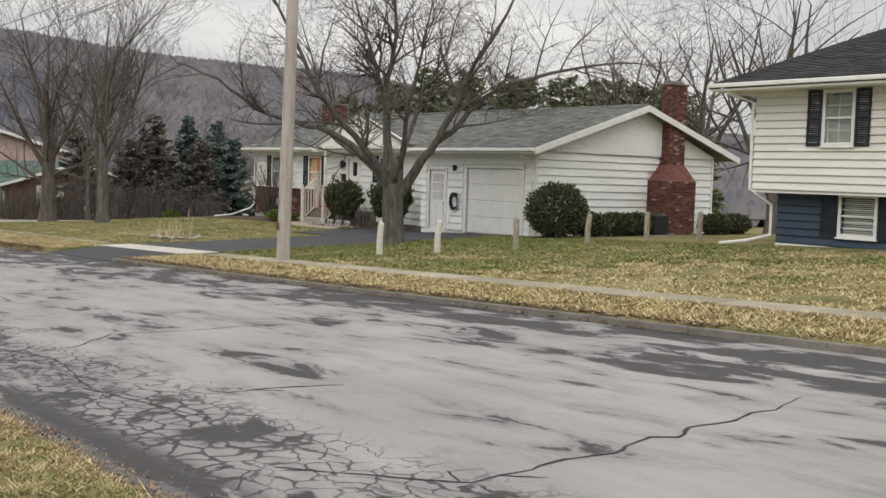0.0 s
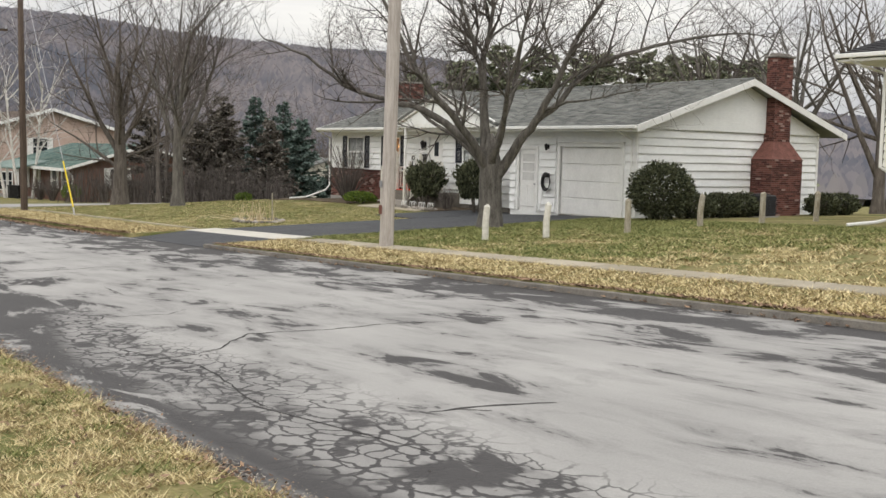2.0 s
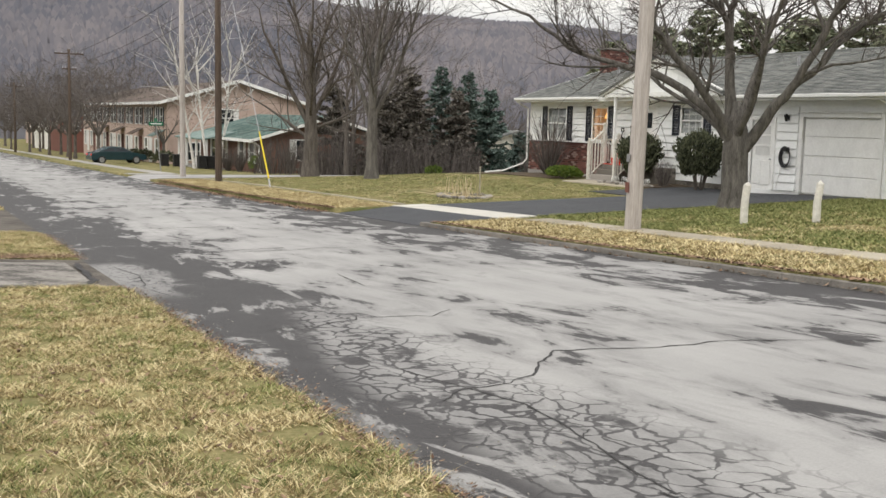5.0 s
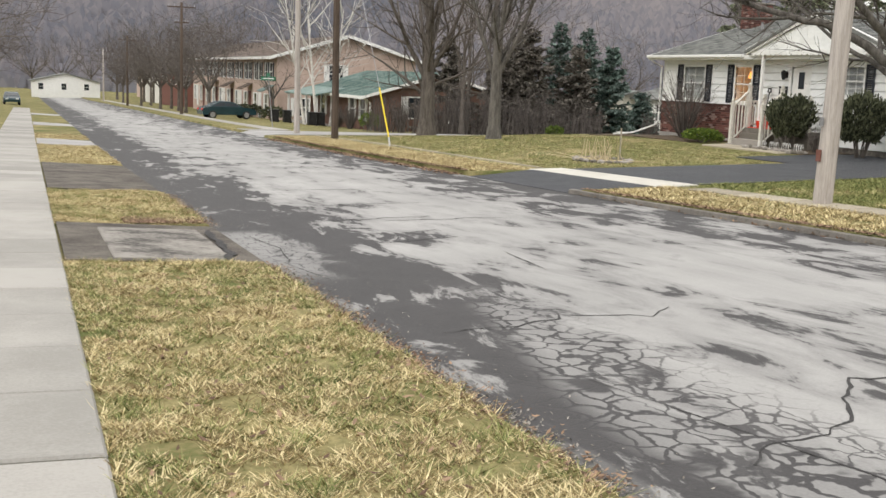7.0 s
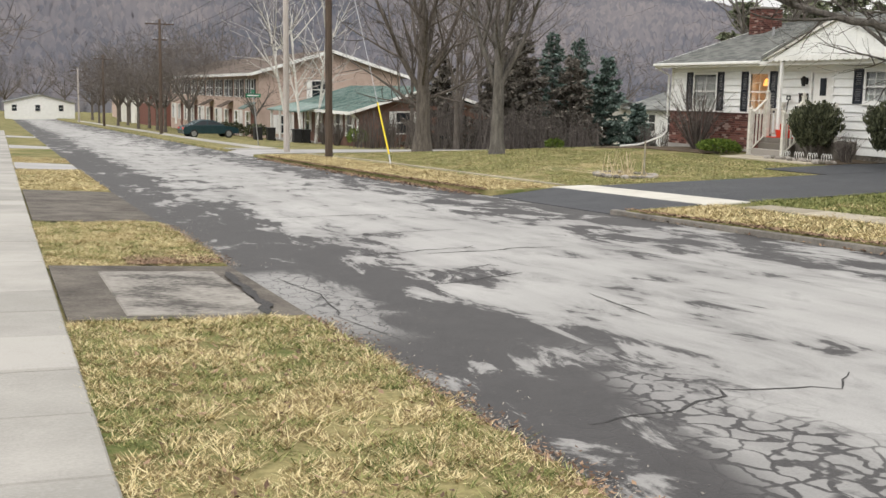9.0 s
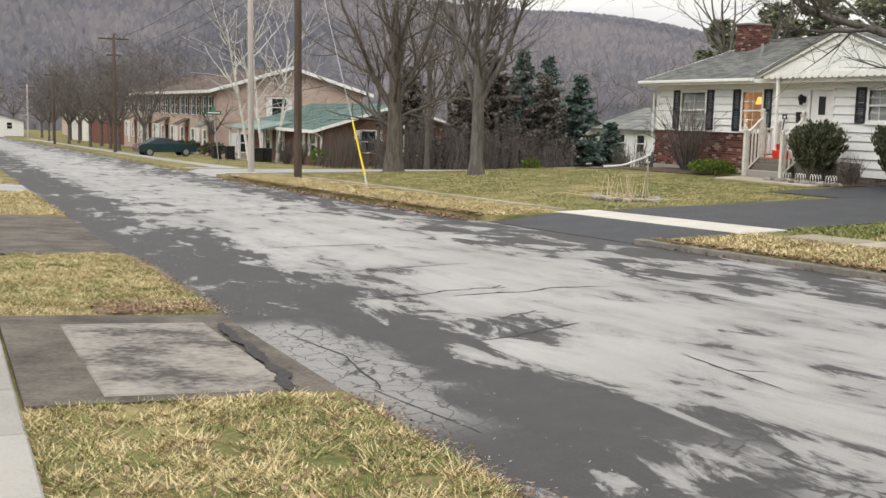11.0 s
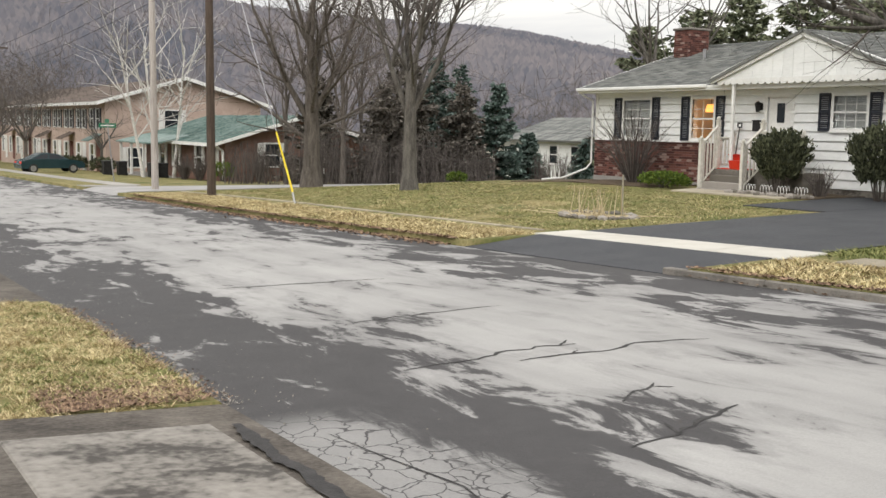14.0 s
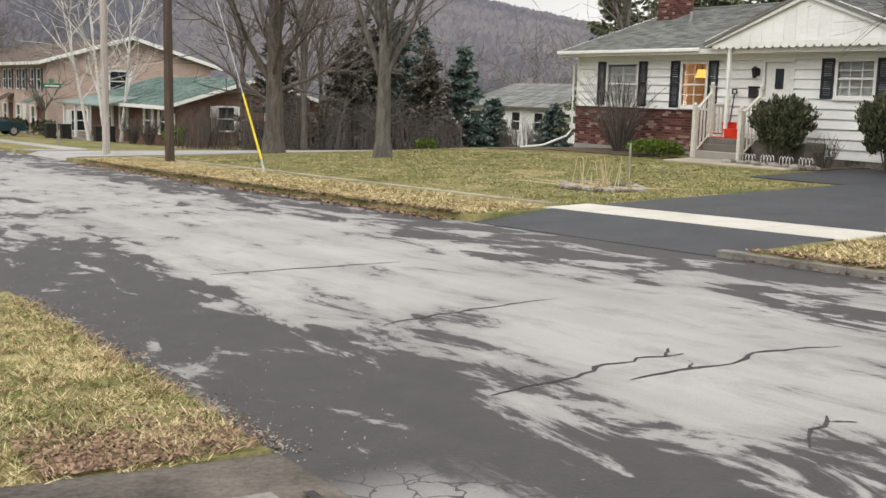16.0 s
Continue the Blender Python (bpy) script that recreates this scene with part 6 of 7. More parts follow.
slope(h2, [(23.4, 18.6, 4.10), (23.4, 1.2, 4.10), (28.6, 6.0, 6.55), (28.6, 14.0, 6.55)], DARK_SHINGLE)
slope(h2, [(33.8, 18.6, 4.10), (23.4, 18.6, 4.10), (28.6, 14.0, 6.55), (28.6, 14.0, 6.55)], DARK_SHINGLE)
slope(h2, [(33.8, 1.2, 4.10), (33.8, 18.6, 4.10), (28.6, 14.0, 6.55), (28.6, 6.0, 6.55)], DARK_SHINGLE)
slope(h2, [(23.4, 1.2, 4.10), (33.8, 1.2, 4.10), (28.6, 6.0, 6.55), (28.6, 6.0, 6.55)], DARK_SHINGLE)
downspout(h2, [(23.42, 18.2, 4.02), (23.6, 18.0, 3.85), (24.1, 17.64, 3.65), (24.12, 17.64, 1.35), (24.5, 17.2, 0.95), (24.5, 17.2, 0.15), (24.0, 17.6, -0.02), (23.4, 18.0, -0.1)], 0.045)

# ---- past the side street: brick ranch with a green roof ----
r2 = empty("ranch_house", FAR_M, "brown brick ranch house with green metal roof and white porch", "house")
gz = -2.05
part("wall", boxes((17.9, 66.0, gz - 0.6, 26.0, 66.2, 0.05)), RANCH_BRICK, r2)
part("wall", boxes((17.9, 66.2, gz - 0.6, 18.1, 80.0, 0.05)), RANCH_BRICK, r2)
part("wall", boxes((25.8, 66.2, gz - 0.6, 26.0, 80.0, 0.05)), RANCH_BRICK, r2)
part("wall", boxes((18.1, 79.8, gz - 0.6, 25.8, 80.0, 0.05)), RANCH_BRICK, r2)
part("gable", prism([(17.9, 0.05), (26.0, 0.05), (21.9, 1.30)], (66.02, 66.18), "y"), RANCH_BRICK, r2)
for c in (((17.2, 65.5, 0.02), (17.2, 80.4, 0.02), (21.9, 80.4, 1.45), (21.9, 65.5, 1.45)), ((26.7, 80.4, 0.02), (26.7, 65.5, 0.02), (21.9, 65.5, 1.45), (21.9, 80.4, 1.45))):
    A, B, C, D = [Vector(q) for q in c]
    n = Vector((0, 0, 0.07))
    rf = add("roof", mesh_of("roof", [A, B, C, D, A - n, B - n, C - n, D - n], [(0, 1, 2, 3), (7, 6, 5, 4)] + [(i, 4 + i, 4 + (i + 1) % 4, (i + 1) % 4) for i in range(4)], GREEN_ROOF), r2, "worn green metal roof")
    seams = []
    for k in range(26):
        t = (k + 0.5) / 26
        seams.append([(A.lerp(B, t) + n * 0.3, 0.03), (D.lerp(C, t) + n * 0.3, 0.03)])
    v, f = tubes(seams, 4)
    add("seam", mesh_of("seam", v, f, GREEN_ROOF), rf)
part("rake_board", prism([(17.15, -0.13), (17.15, 0.03), (21.9, 1.47), (26.75, 0.03), (26.75, -0.13), (21.9, 1.30)], (65.44, 65.49), "y"), WHITE_PAINT, r2)
part("fascia", boxes((17.12, 65.5, -0.14, 17.18, 80.4, 0.03)), WHITE_PAINT, r2)
for yy in (72.6, 75.2, 77.8, 80.1):
    part("porch_post", boxes((16.35, yy - 0.07, gz - 0.2, 16.49, yy + 0.07, -0.12), bevel=0.01), WHITE_PAINT, r2)
A, B, C, D = Vector((16.2, 72.2, -0.12)), Vector((16.2, 80.5, -0.12)), Vector((18.2, 80.5, 0.35)), Vector((18.2, 72.2, 0.35))
n = Vector((0, 0, 0.08))
add("porch_roof", mesh_of("porch_roof", [A, B, C, D, A - n, B - n, C - n, D - n], [(0, 1, 2, 3), (7, 6, 5, 4)] + [(i, 4 + i, 4 + (i + 1) % 4, (i + 1) % 4) for i in range(4)], GREEN_ROOF), r2)
part("porch_floor", boxes((16.2, 72.2, gz - 0.4, 17.9, 80.5, gz + 0.05), bevel=0.02), CONCRETE, r2)
downspout(r2, [(17.3, 65.6, -0.1), (17.75, 65.9, -0.35), (17.8, 65.92, gz + 0.2), (18.2, 65.5, gz - 0.02)], 0.06)


def y_window(parent, y, x0, x1, z0, z1, shutter=0.0):
    """A window in a wall facing -y."""
    w = empty("window", (0, 0, 0), "white-framed window in a brick wall", "")
    w.parent = parent
    part("frame", boxes((x0 - 0.08, y - 0.07, z0 - 0.08, x0, y + 0.01, z1 + 0.08), (x1, y - 0.07, z0 - 0.08, x1 + 0.08, y + 0.01, z1 + 0.08), (x0, y - 0.07, z1, x1, y + 0.01, z1 + 0.08), (x0, y - 0.07, z0 - 0.08, x1, y + 0.01, z0), (x0, y - 0.06, (z0 + z1) / 2 - 0.03, x1, y, (z0 + z1) / 2 + 0.03), bevel=0.006), WHITE_PAINT, w)
    part("pane", boxes((x0, y - 0.03, z0, x1, y - 0.005, z1)), CAR_GLASS, w)
    if shutter:
        for s in (x0 - 0.1 - shutter, x1 + 0.1):
            part("shutter", boxes((s, y - 0.06, z0 - 0.06, s + shutter, y - 0.005, z1 + 0.06), bevel=0.008), WHITE_PAINT, w)


def x_window(parent, x, y0, y1, z0, z1, shutter=0.0, material=None):
    """A window in a far wall facing -x."""
    w = empty("window", (0, 0, 0), "white-framed window in the street front", "")
    w.parent = parent
    part("frame", boxes((x - 0.07, y0 - 0.08, z0 - 0.08, x + 0.01, y0, z1 + 0.08), (x - 0.07, y1, z0 - 0.08, x + 0.01, y1 + 0.08, z1 + 0.08), (x - 0.07, y0, z1, x + 0.01, y1, z1 + 0.08), (x - 0.07, y0, z0 - 0.08, x + 0.01, y1, z0), (x - 0.06, y0, (z0 + z1) / 2 - 0.03, x, y1, (z0 + z1) / 2 + 0.03)), WHITE_PAINT, w)
    part("pane", boxes((x - 0.03, y0, z0, x - 0.005, y1, z1)), CAR_GLASS, w)
    if shutter:
        for s in (y0 - 0.1 - shutter, y1 + 0.1):
            part("shutter", boxes((x - 0.06, s, z0 - 0.06, x - 0.005, s + shutter, z1 + 0.06)), material or SHUTTER, w)


y_window(r2, 66.0, 20.0, 20.8, -1.1, 0.0, 0.3)
y_window(r2, 66.0, 22.5, 23.2, -1.6, 0.45)
for y0 in (67.2, 69.4, 73.4, 76.0):
    x_window(r2, 17.9, y0, y0 + 0.9, -1.35, -0.2, 0.25, WHITE_PAINT)

# ---- the two-storey row houses behind it ----
t2 = empty("row_house", FAR_M, "tan brick two-storey row houses with low brown gable", "row house")
tz = -2.5
part("wall", boxes((16.6, 84.6, tz - 0.6, 27.0, 84.9, 2.3)), PINK_BRICK, t2)
part("wall", boxes((16.6, 84.9, tz - 0.6, 16.9, 126, 2.3)), PINK_BRICK, t2)
part("wall", boxes((26.7, 84.9, tz - 0.6, 27.0, 126, 2.3)), PINK_BRICK, t2)
part("wall", boxes((16.9, 125.7, tz - 0.6, 26.7, 126, 2.3)), PINK_BRICK, t2)
part("gable", prism([(16.6, 2.3), (27.0, 2.3), (21.7, 3.75)], (84.62, 84.88), "y"), PINK_BRICK, t2)
slope(t2, [(16.0, 126.5, 2.22), (16.0, 84.1, 2.22), (21.7, 84.1, 3.95), (21.7, 126.5, 3.95)], mat("brown_shingles", (0.10, 0.075, 0.06), (0.16, 0.125, 0.105), 1.0, 0.9, 0.4, fine=12, vary=0.3), 0.12, course=0.5)
slope(t2, [(27.6, 84.1, 2.22), (27.6, 126.5, 2.22), (21.7, 126.5, 3.95), (21.7, 84.1, 3.95)], bpy.data.materials["brown_shingles"], 0.12, course=0.5)
part("rake_board", prism([(15.95, 2.02), (15.95, 2.24), (21.7, 3.98), (27.65, 2.24), (27.65, 2.02), (21.7, 3.74)], (84.0, 84.08), "y"), WHITE_PAINT, t2)
part("fascia", boxes((15.9, 84.1, 2.02, 15.98, 126.5, 2.22)), WHITE_PAINT, t2)
y_window(t2, 84.6, 20.4, 21.4, 0.55, 1.75, 0.3)
y_window(t2, 84.6, 18.0, 18.9, -1.9, -0.7, 0.3)
for k in range(10):
    y0 = 86.0 + 4.0 * k
    x_window(t2, 16.6, y0, y0 + 0.9, 0.55, 1.75, 0.3)
    x_window(t2, 16.6, y0 + 1.7, y0 + 2.5, 0.55, 1.75, 0.3)
    x_window(t2, 16.6, y0 + 1.7, y0 + 2.6, -1.9, -0.55, 0.3, WHITE_PAINT)
    part("door", boxes((16.54, y0, tz - 0.05, 16.59, y0 + 0.95, tz + 2.05), bevel=0.01), WHITE_PAINT if k % 2 else BRICK, t2)
    if k % 2 == 0:
        A = Vector((15.7, y0 - 0.5, tz + 2.25))
        add("awning", mesh_of("awning", [A, A + Vector((0, 2, 0)), A + Vector((0.9, 2, 0.45)), A + Vector((0.9, 0, 0.45)), A - Vector((0, 0, .06)), A + Vector((0, 2, -.06)), A + Vector((0.9, 2, 0.39)), A + Vector((0.9, 0, 0.39))], [(0, 1, 2, 3), (7, 6, 5, 4), (0, 4, 5, 1), (1, 5, 6, 2), (2, 6, 7, 3), (3, 7, 4, 0)], GREEN_ROOF if k == 0 else bpy.data.materials["brown_shingles"]), t2)
# a second brick block farther on, and low buildings closing the road
def block(x0, x1, y0, y1, zt, material, roofm, label, wins=4):
    b = empty("distant_house", (0, 0, 0), label, "house", "distant houses")
    z0 = land(x0, y0) - 1.2
    part("wall", boxes((x0, y0, z0, x1, y1, zt)), material, b)
    xm = (x0 + x1) / 2
    part("gable", prism([(x0, zt), (x1, zt), (xm, zt + 1.5)], (y0 + 0.02, y1 - 0.02), "y"), material, b)
    for c in (((x0 - 0.5, y1 + 0.4, zt - 0.1), (x0 - 0.5, y0 - 0.4, zt - 0.1), (xm, y0 - 0.4, zt + 1.6), (xm, y1 + 0.4, zt + 1.6)), ((x1 + 0.5, y0 - 0.4, zt - 0.1), (x1 + 0.5, y1 + 0.4, zt - 0.1), (xm, y1 + 0.4, zt + 1.6), (xm, y0 - 0.4, zt + 1.6))):
        slope(b, c, roofm, 0.12, course=0.8)
    for k in range(wins):
        xa = x0 + (x1 - x0) * (k + 0.3) / wins
        y_window(b, y0, xa, xa + 0.9, zt - 1.7, zt - 0.5)
        ya = y0 + (y1 - y0) * (k + 0.3) / wins
        x_window(b, x0, ya, ya + 0.9, zt - 1.7, zt - 0.5)


block(21, 33, 172, 194, 0.4, BRICK, DARK_SHINGLE, "red brick house down the road")
block(22, 36, 206, 230, -0.2, CREAM_SIDING, SHINGLE, "pale house far down the road")
block(1, 14, 238, 250, -2.4, WHITE_PAINT, SHINGLE, "white building closing the end of the road", 3)
block(-16, -8, 150, 166, -0.8, CREAM_SIDING, DARK_SHINGLE, "pale house on the near side far down the road")
block(-17, -9, 190, 206, -1.5, PINK_BRICK, DARK_SHINGLE, "tan house on the near side far down the road")
block(24, 40, 250, 268, -0.8, PINK_BRICK, DARK_SHINGLE, "tan house far down the road")
block(46, 56, 74, 84, 0.3, WHITE_SIDING, SHINGLE, "white house below the lawn with a grey roof")
block(40, 52, 84, 92, -0.8, OLD_WHITE, SHINGLE, "pale low building beyond the spruces")
# houses that close the street behind the start
block(26, 36, -22, -6, 3.2, CREAM_SIDING, DARK_SHINGLE, "cream house behind the start of the walk")
block(-24, -14, 2, 16, 2.4, WHITE_SIDING, DARK_SHINGLE, "white house on the near side of the road")
block(-24, -14, 24, 40, 1.6, CREAM_SIDING, SHINGLE, "cream house on the near side of the road")
block(-24, -14, 52, 68, 0.6, WHITE_SIDING, DARK_SHINGLE, "white house set back on the near side")

# ---- bins, sign, cars ----
def bin_(x, y):
    b = empty("wheelie_bin", (x, y, land(x, y)), "black plastic wheelie bin on the house lawn", "bin", "wheelie bins")
    part("body", prism([(-0.28, 0.05), (0.28, 0.05), (0.34, 0.95), (-0.34, 0.95)], (-0.3, 0.3), "x"), BLACK, b)
    part("lid", boxes((-0.36, -0.38, 0.95, 0.34, 0.38, 1.02), bevel=0.02), BLACK, b)
    for s in (-0.24, 0.24):
        part("wheel", cone((0.26, s - 0.03, 0.1), (0.26, s + 0.03, 0.1), 0.1, 0.1, 12), RUBBER, b)


for x, y in (far(14.4, 75.2), far(15.2, 75.2), far(15.75, 71.0), far(16.3, 71.2)):
    bin_(x, y)
sign = empty("street_sign", (14.3, 74.4, land(14.3, 74.4)), "green street name sign on a thin steel post", "street sign")
part("post", cone((0, 0, -0.2), (-0.3, 0.1, 3.05), 0.035, 0.03, 8), STEEL, sign)
part("name_plate", boxes((-0.75, 0.08, 2.85, 0.15, 0.10, 3.08), bevel=0.004), SIGN_GREEN, sign, "green name plate")
part("name_plate", boxes((-0.33, -0.35, 3.10, -0.31, 0.55, 3.3), bevel=0.004), SIGN_GREEN, sign, "green name plate")
part("lettering", boxes((-0.65, 0.070, 2.93, 0.05, 0.078, 3.00)), WHITE_PAINT, sign)


def car(x, y, rz, paint, label, s=1.0):
    c = empty("parked_car", pose(x, y, land(x, y), 0, 0, rz), label, "car")
    prof = [(-2.25, 0.35), (-2.28, 0.62), (-2.15, 0.80), (-1.55, 0.92), (-0.95, 0.98), (1.10, 0.98), (1.75, 0.96), (2.18, 0.86), (2.28, 0.60), (2.22, 0.32)]
    body = part("body", prism(prof, (-0.88, 0.88), "y"), paint, c)
    roofp = [(-1.15, 0.97), (-0.35, 1.36), (0.25, 1.43), (0.85, 1.38), (1.65, 0.97)]
    bm = bmesh.new()
    lo = [bm.verts.new((a, -0.82 + (b - 0.97) * 0.32, b)) for a, b in roofp]
    hi = [bm.verts.new((a, 0.82 - (b - 0.97) * 0.32, b)) for a, b in roofp]
    bm.faces.new(lo), bm.faces.new(hi)
    for i in range(5):
        j = (i + 1) % 5
        bm.faces.new((lo[i], lo[j], hi[j], hi[i]))
    bmesh.ops.recalc_face_normals(bm, faces=bm.faces[:])
    part("cabin", bm, paint, c)
    for sgn in (-1, 1):
        q = [(-0.85, 1.03), (-0.30, 1.30), (0.22, 1.36), (0.28, 1.03)]
        r = [(0.36, 1.03), (0.32, 1.36), (0.78, 1.32), (1.32, 1.03)]
        for poly in (q, r):
            bm = bmesh.new()
            vs = [bm.verts.new((a, sgn * (0.835 - (b - 0.97) * 0.32), b)) for a, b in poly]
            vs2 = [bm.verts.new((a, sgn * (0.80 - (b - 0.97) * 0.32), b)) for a, b in poly]
            bm.faces.new(vs), bm.faces.new(vs2)
            for i in range(4):
                bm.faces.new((vs[i], vs[(i + 1) % 4], vs2[(i + 1) % 4], vs2[i]))
            bmesh.ops.recalc_face_normals(bm, faces=bm.faces[:])
            part("side_window", bm, CAR_GLASS, c)
        part("headlight", boxes((-2.27, sgn * 0.55 - 0.16, 0.62, -2.05, sgn * 0.55 + 0.16, 0.76), bevel=0.03), CURTAIN, c)
        part("tail_light", boxes((2.12, sgn * 0.6 - 0.16, 0.68, 2.27, sgn * 0.6 + 0.16, 0.82), bevel=0.02), RED, c)
        for wx in (-1.42, 1.42):
            w = part("wheel", cone((wx, sgn * 0.90, 0.33), (wx, sgn * 0.68, 0.33), 0.33, 0.33, 20), RUBBER, c)
            part("rim", cone((wx, sgn * 0.915, 0.33), (wx, sgn * 0.88, 0.33), 0.21, 0.22, 14), STEEL, w)
    part("windscreen", prism([(-1.08, 1.0), (-0.36, 1.345), (-0.345, 1.36), (-1.10, 1.02)], (-0.68, 0.68), "y"), CAR_GLASS, c)
    return c


car(15.4, 97.5, 187, CAR_PAINT, "dark teal coupe parked beside the road")
car(-1.6, 141, 92, CAR_PAINT, "dark blue car parked far down the road")

# ---- hills that close the valley ----
def hill(name, r0, r1, table, base, label, seed, material):
    """A ridge round the place: distances r0 (foot) to r1 (crest), crest height by compass bearing from +y to +x."""
    verts, faces = [], []
    az = [float(a) for a in range(-180, -30, 3)] + [-30 + 0.25 * a for a in range(0, 401)] + [float(a) for a in range(73, 181, 3)] + [180.0]
    rowsn = 9
    for a in az:
        el = lerp_table(table, a)
        for k in range(rowsn):
            t = k / (rowsn - 1)
            r = r0 + (r1 - r0) * t
            top = r1 * math.tan(radians(el))
            z = base + (top - base) * (math.sin(t * math.pi / 2) ** 1.2)
            z += 6 * noise.noise((a * 0.16, t * 4, seed)) * t + (2.2 * noise.noise((a * 1.7, t * 9, seed + 3)) * t) + 2.2 * noise.noise((a * 5.1, t * 23, seed + 8)) * t
            verts.append((r * math.sin(radians(a)), r * math.cos(radians(a)), z))
    for i in range(len(az) - 1):
        for k in range(rowsn - 1):
            p = i * rowsn + k
            faces.append((p, p + rowsn, p + rowsn + 1, p + 1))
    return tagged(add(name, mesh_of(name, verts, faces, material, True)), label, "hill", kind="structure")


CREST = [(-180, 3.0), (-60, 4.0), (-20, 5.5), (0, 6.2), (10, 5.9), (17, 5.5), (25, 4.8), (31, 4.6), (36, 3.9), (41, 3.2), (46, 2.4), (60, 1.6), (100, 2.0), (180, 3.0)]
hill("backdrop_hills", 300, 900, CREST, -8, "wooded winter hillside under a grey sky, with haze in its colour", 4, HAZY_HILL)


def hill_woods(n, seed):
    """Leafless crowns standing all over the hillside, each a small upright lens of two crossed blades."""
    rng = random.Random(seed)
    verts, faces = [], []
    for _ in range(n):
        a, t = rng.uniform(-22, 66), rng.random() ** 0.8
        r = 300 + 600 * t
        top = 900 * math.tan(radians(lerp_table(CREST, a)))
        z = -8 + (top + 8) * (math.sin(t * math.pi / 2) ** 1.2) - 2 + 5 * noise.noise((a * 0.16, t * 4, 4)) * t
        h, w = rng.uniform(5, 9), rng.uniform(1.1, 2.3)
        x, y = r * math.sin(radians(a)), r * math.cos(radians(a))
        c, s_ = math.cos(radians(a)), -math.sin(radians(a))
        lean = rng.gauss(0, 1.0)
        b = len(verts)
        for u, v in ((-0.25, 0.0), (0.25, 0.0), (0.9, 0.45), (0.55, 0.85), (0.0, 1.0), (-0.6, 0.82), (-0.9, 0.42)):
            k = u * w * rng.uniform(0.7, 1.2) + lean * v
            verts.append((x + c * k, y + s_ * k, z + v * h))
        faces.append(tuple(range(b, b + 7)))
    return tagged(add("hillside_woods", mesh_of("hillside_woods", verts, faces, HAZY_HILL_WOOD)), "leafless brown-grey woods covering the valley hillside, paled and blued by painted haze", "woods", kind="stuff")


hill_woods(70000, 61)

# ---- bricks of the skirt, verge grass and litter ----
brick_face(house, (FX - 0.075, HY1 + 0.02, -0.58), (0, -1, 0), (0, 0, 1), HY1 + 0.02 - 39.72, 1.18, (-1, 0, 0), 300, seed=9, pale=0.10, size=(0.23, 0.079))


def grass(name, n, region, keep, hmin, hmax, material, label, seed, width=0.006, clump=0.035, per=22):
    """Short bent blades standing on the lawn, over a rectangle, thinned by keep(x, y)."""
    rng = np.random.default_rng(seed)
    x0, x1, y0, y1 = region
    nc = n // per
    cxy = np.column_stack((rng.uniform(x0, x1, nc), rng.uniform(y0, y1, nc)))
    own = rng.integers(0, nc, n)
    off = rng.normal(0, 1, (n, 2)) * clump * rng.uniform(0.5, 1.5, nc)[own][:, None]
    xy = cxy[own] + off
    ok = np.array([keep(x, y) for x, y in xy])
    xy, off = xy[ok], off[ok]
    tall = rng.uniform(0.55, 1.4, nc)[own][ok]
    m = len(xy)
    z = np.array([ground_z(x, y) for x, y in xy]) - 0.005
    a = rng.uniform(0, 2 * np.pi, m)
    hgt = rng.uniform(hmin, hmax, m) * tall
    lean = rng.uniform(0.6, 2.6, m) * hgt
    la = np.arctan2(off[:, 1], off[:, 0]) + rng.normal(0, 0.8, m)
    w = width * rng.uniform(0.6, 1.5, m)
    V = np.zeros((m, 3, 3))
    V[:, 0] = np.column_stack((xy[:, 0] - np.cos(a) * w, xy[:, 1] - np.sin(a) * w, z))
    V[:, 1] = np.column_stack((xy[:, 0] + np.cos(a) * w, xy[:, 1] + np.sin(a) * w, z))
    V[:, 2] = np.column_stack((xy[:, 0] + np.cos(la) * lean, xy[:, 1] + np.sin(la) * lean, z + hgt))
    me = bpy.data.meshes.new(name)
    me.vertices.add(3 * m)
    me.vertices.foreach_set("co", V.reshape(-1))
    me.loops.add(3 * m)
    me.loops.foreach_set("vertex_index", np.arange(3 * m, dtype=np.int32))
    me.polygons.add(m)
    me.polygons.foreach_set("loop_start", np.arange(0, 3 * m, 3, dtype=np.int32))
    me.materials.append(material)
    me.update(calc_edges=True)
    return tagged(add(name, me), label, "grass", kind="stuff")


def near_keep(x, y):
    if 19.5 < y < 23.25 or 29.6 < y < 38.5:
        return False
    edge = 2.40 + 0.07 * noise.noise((x * 0.5, y * 1.9, 3)) + 0.04 * noise.noise((0, y * 6, 1))
    for c, s in ((19.5, 1), (23.25, -1), (29.6, 1), (38.5, -1)):
        d = (c - y) * s
        if 0 < d < 0.8:
            edge -= 0.5 * (0.8 - d) ** 2
    return 0.26 + 0.04 * noise.noise((0, y * 4, 7)) < x < edge


def green_at(x, y):
    return noise.noise((x * 0.8, y * 0.8, 9)) + 0.5 * noise.noise((x * 3, y * 3, 4))


def tuft(x, y):
    """Uneven cover: thick tussocks, thin worn places."""
    return noise.noise((x * 2.6, y * 2.6, 2)) + 0.6 * noise.noise((x * 7, y * 7, 6)) > -0.28


def thick(x, y):
    return noise.noise((x * 3.2, y * 3.2, 12)) + 0.5 * noise.noise((x * 9, y * 9, 16)) > 0.22


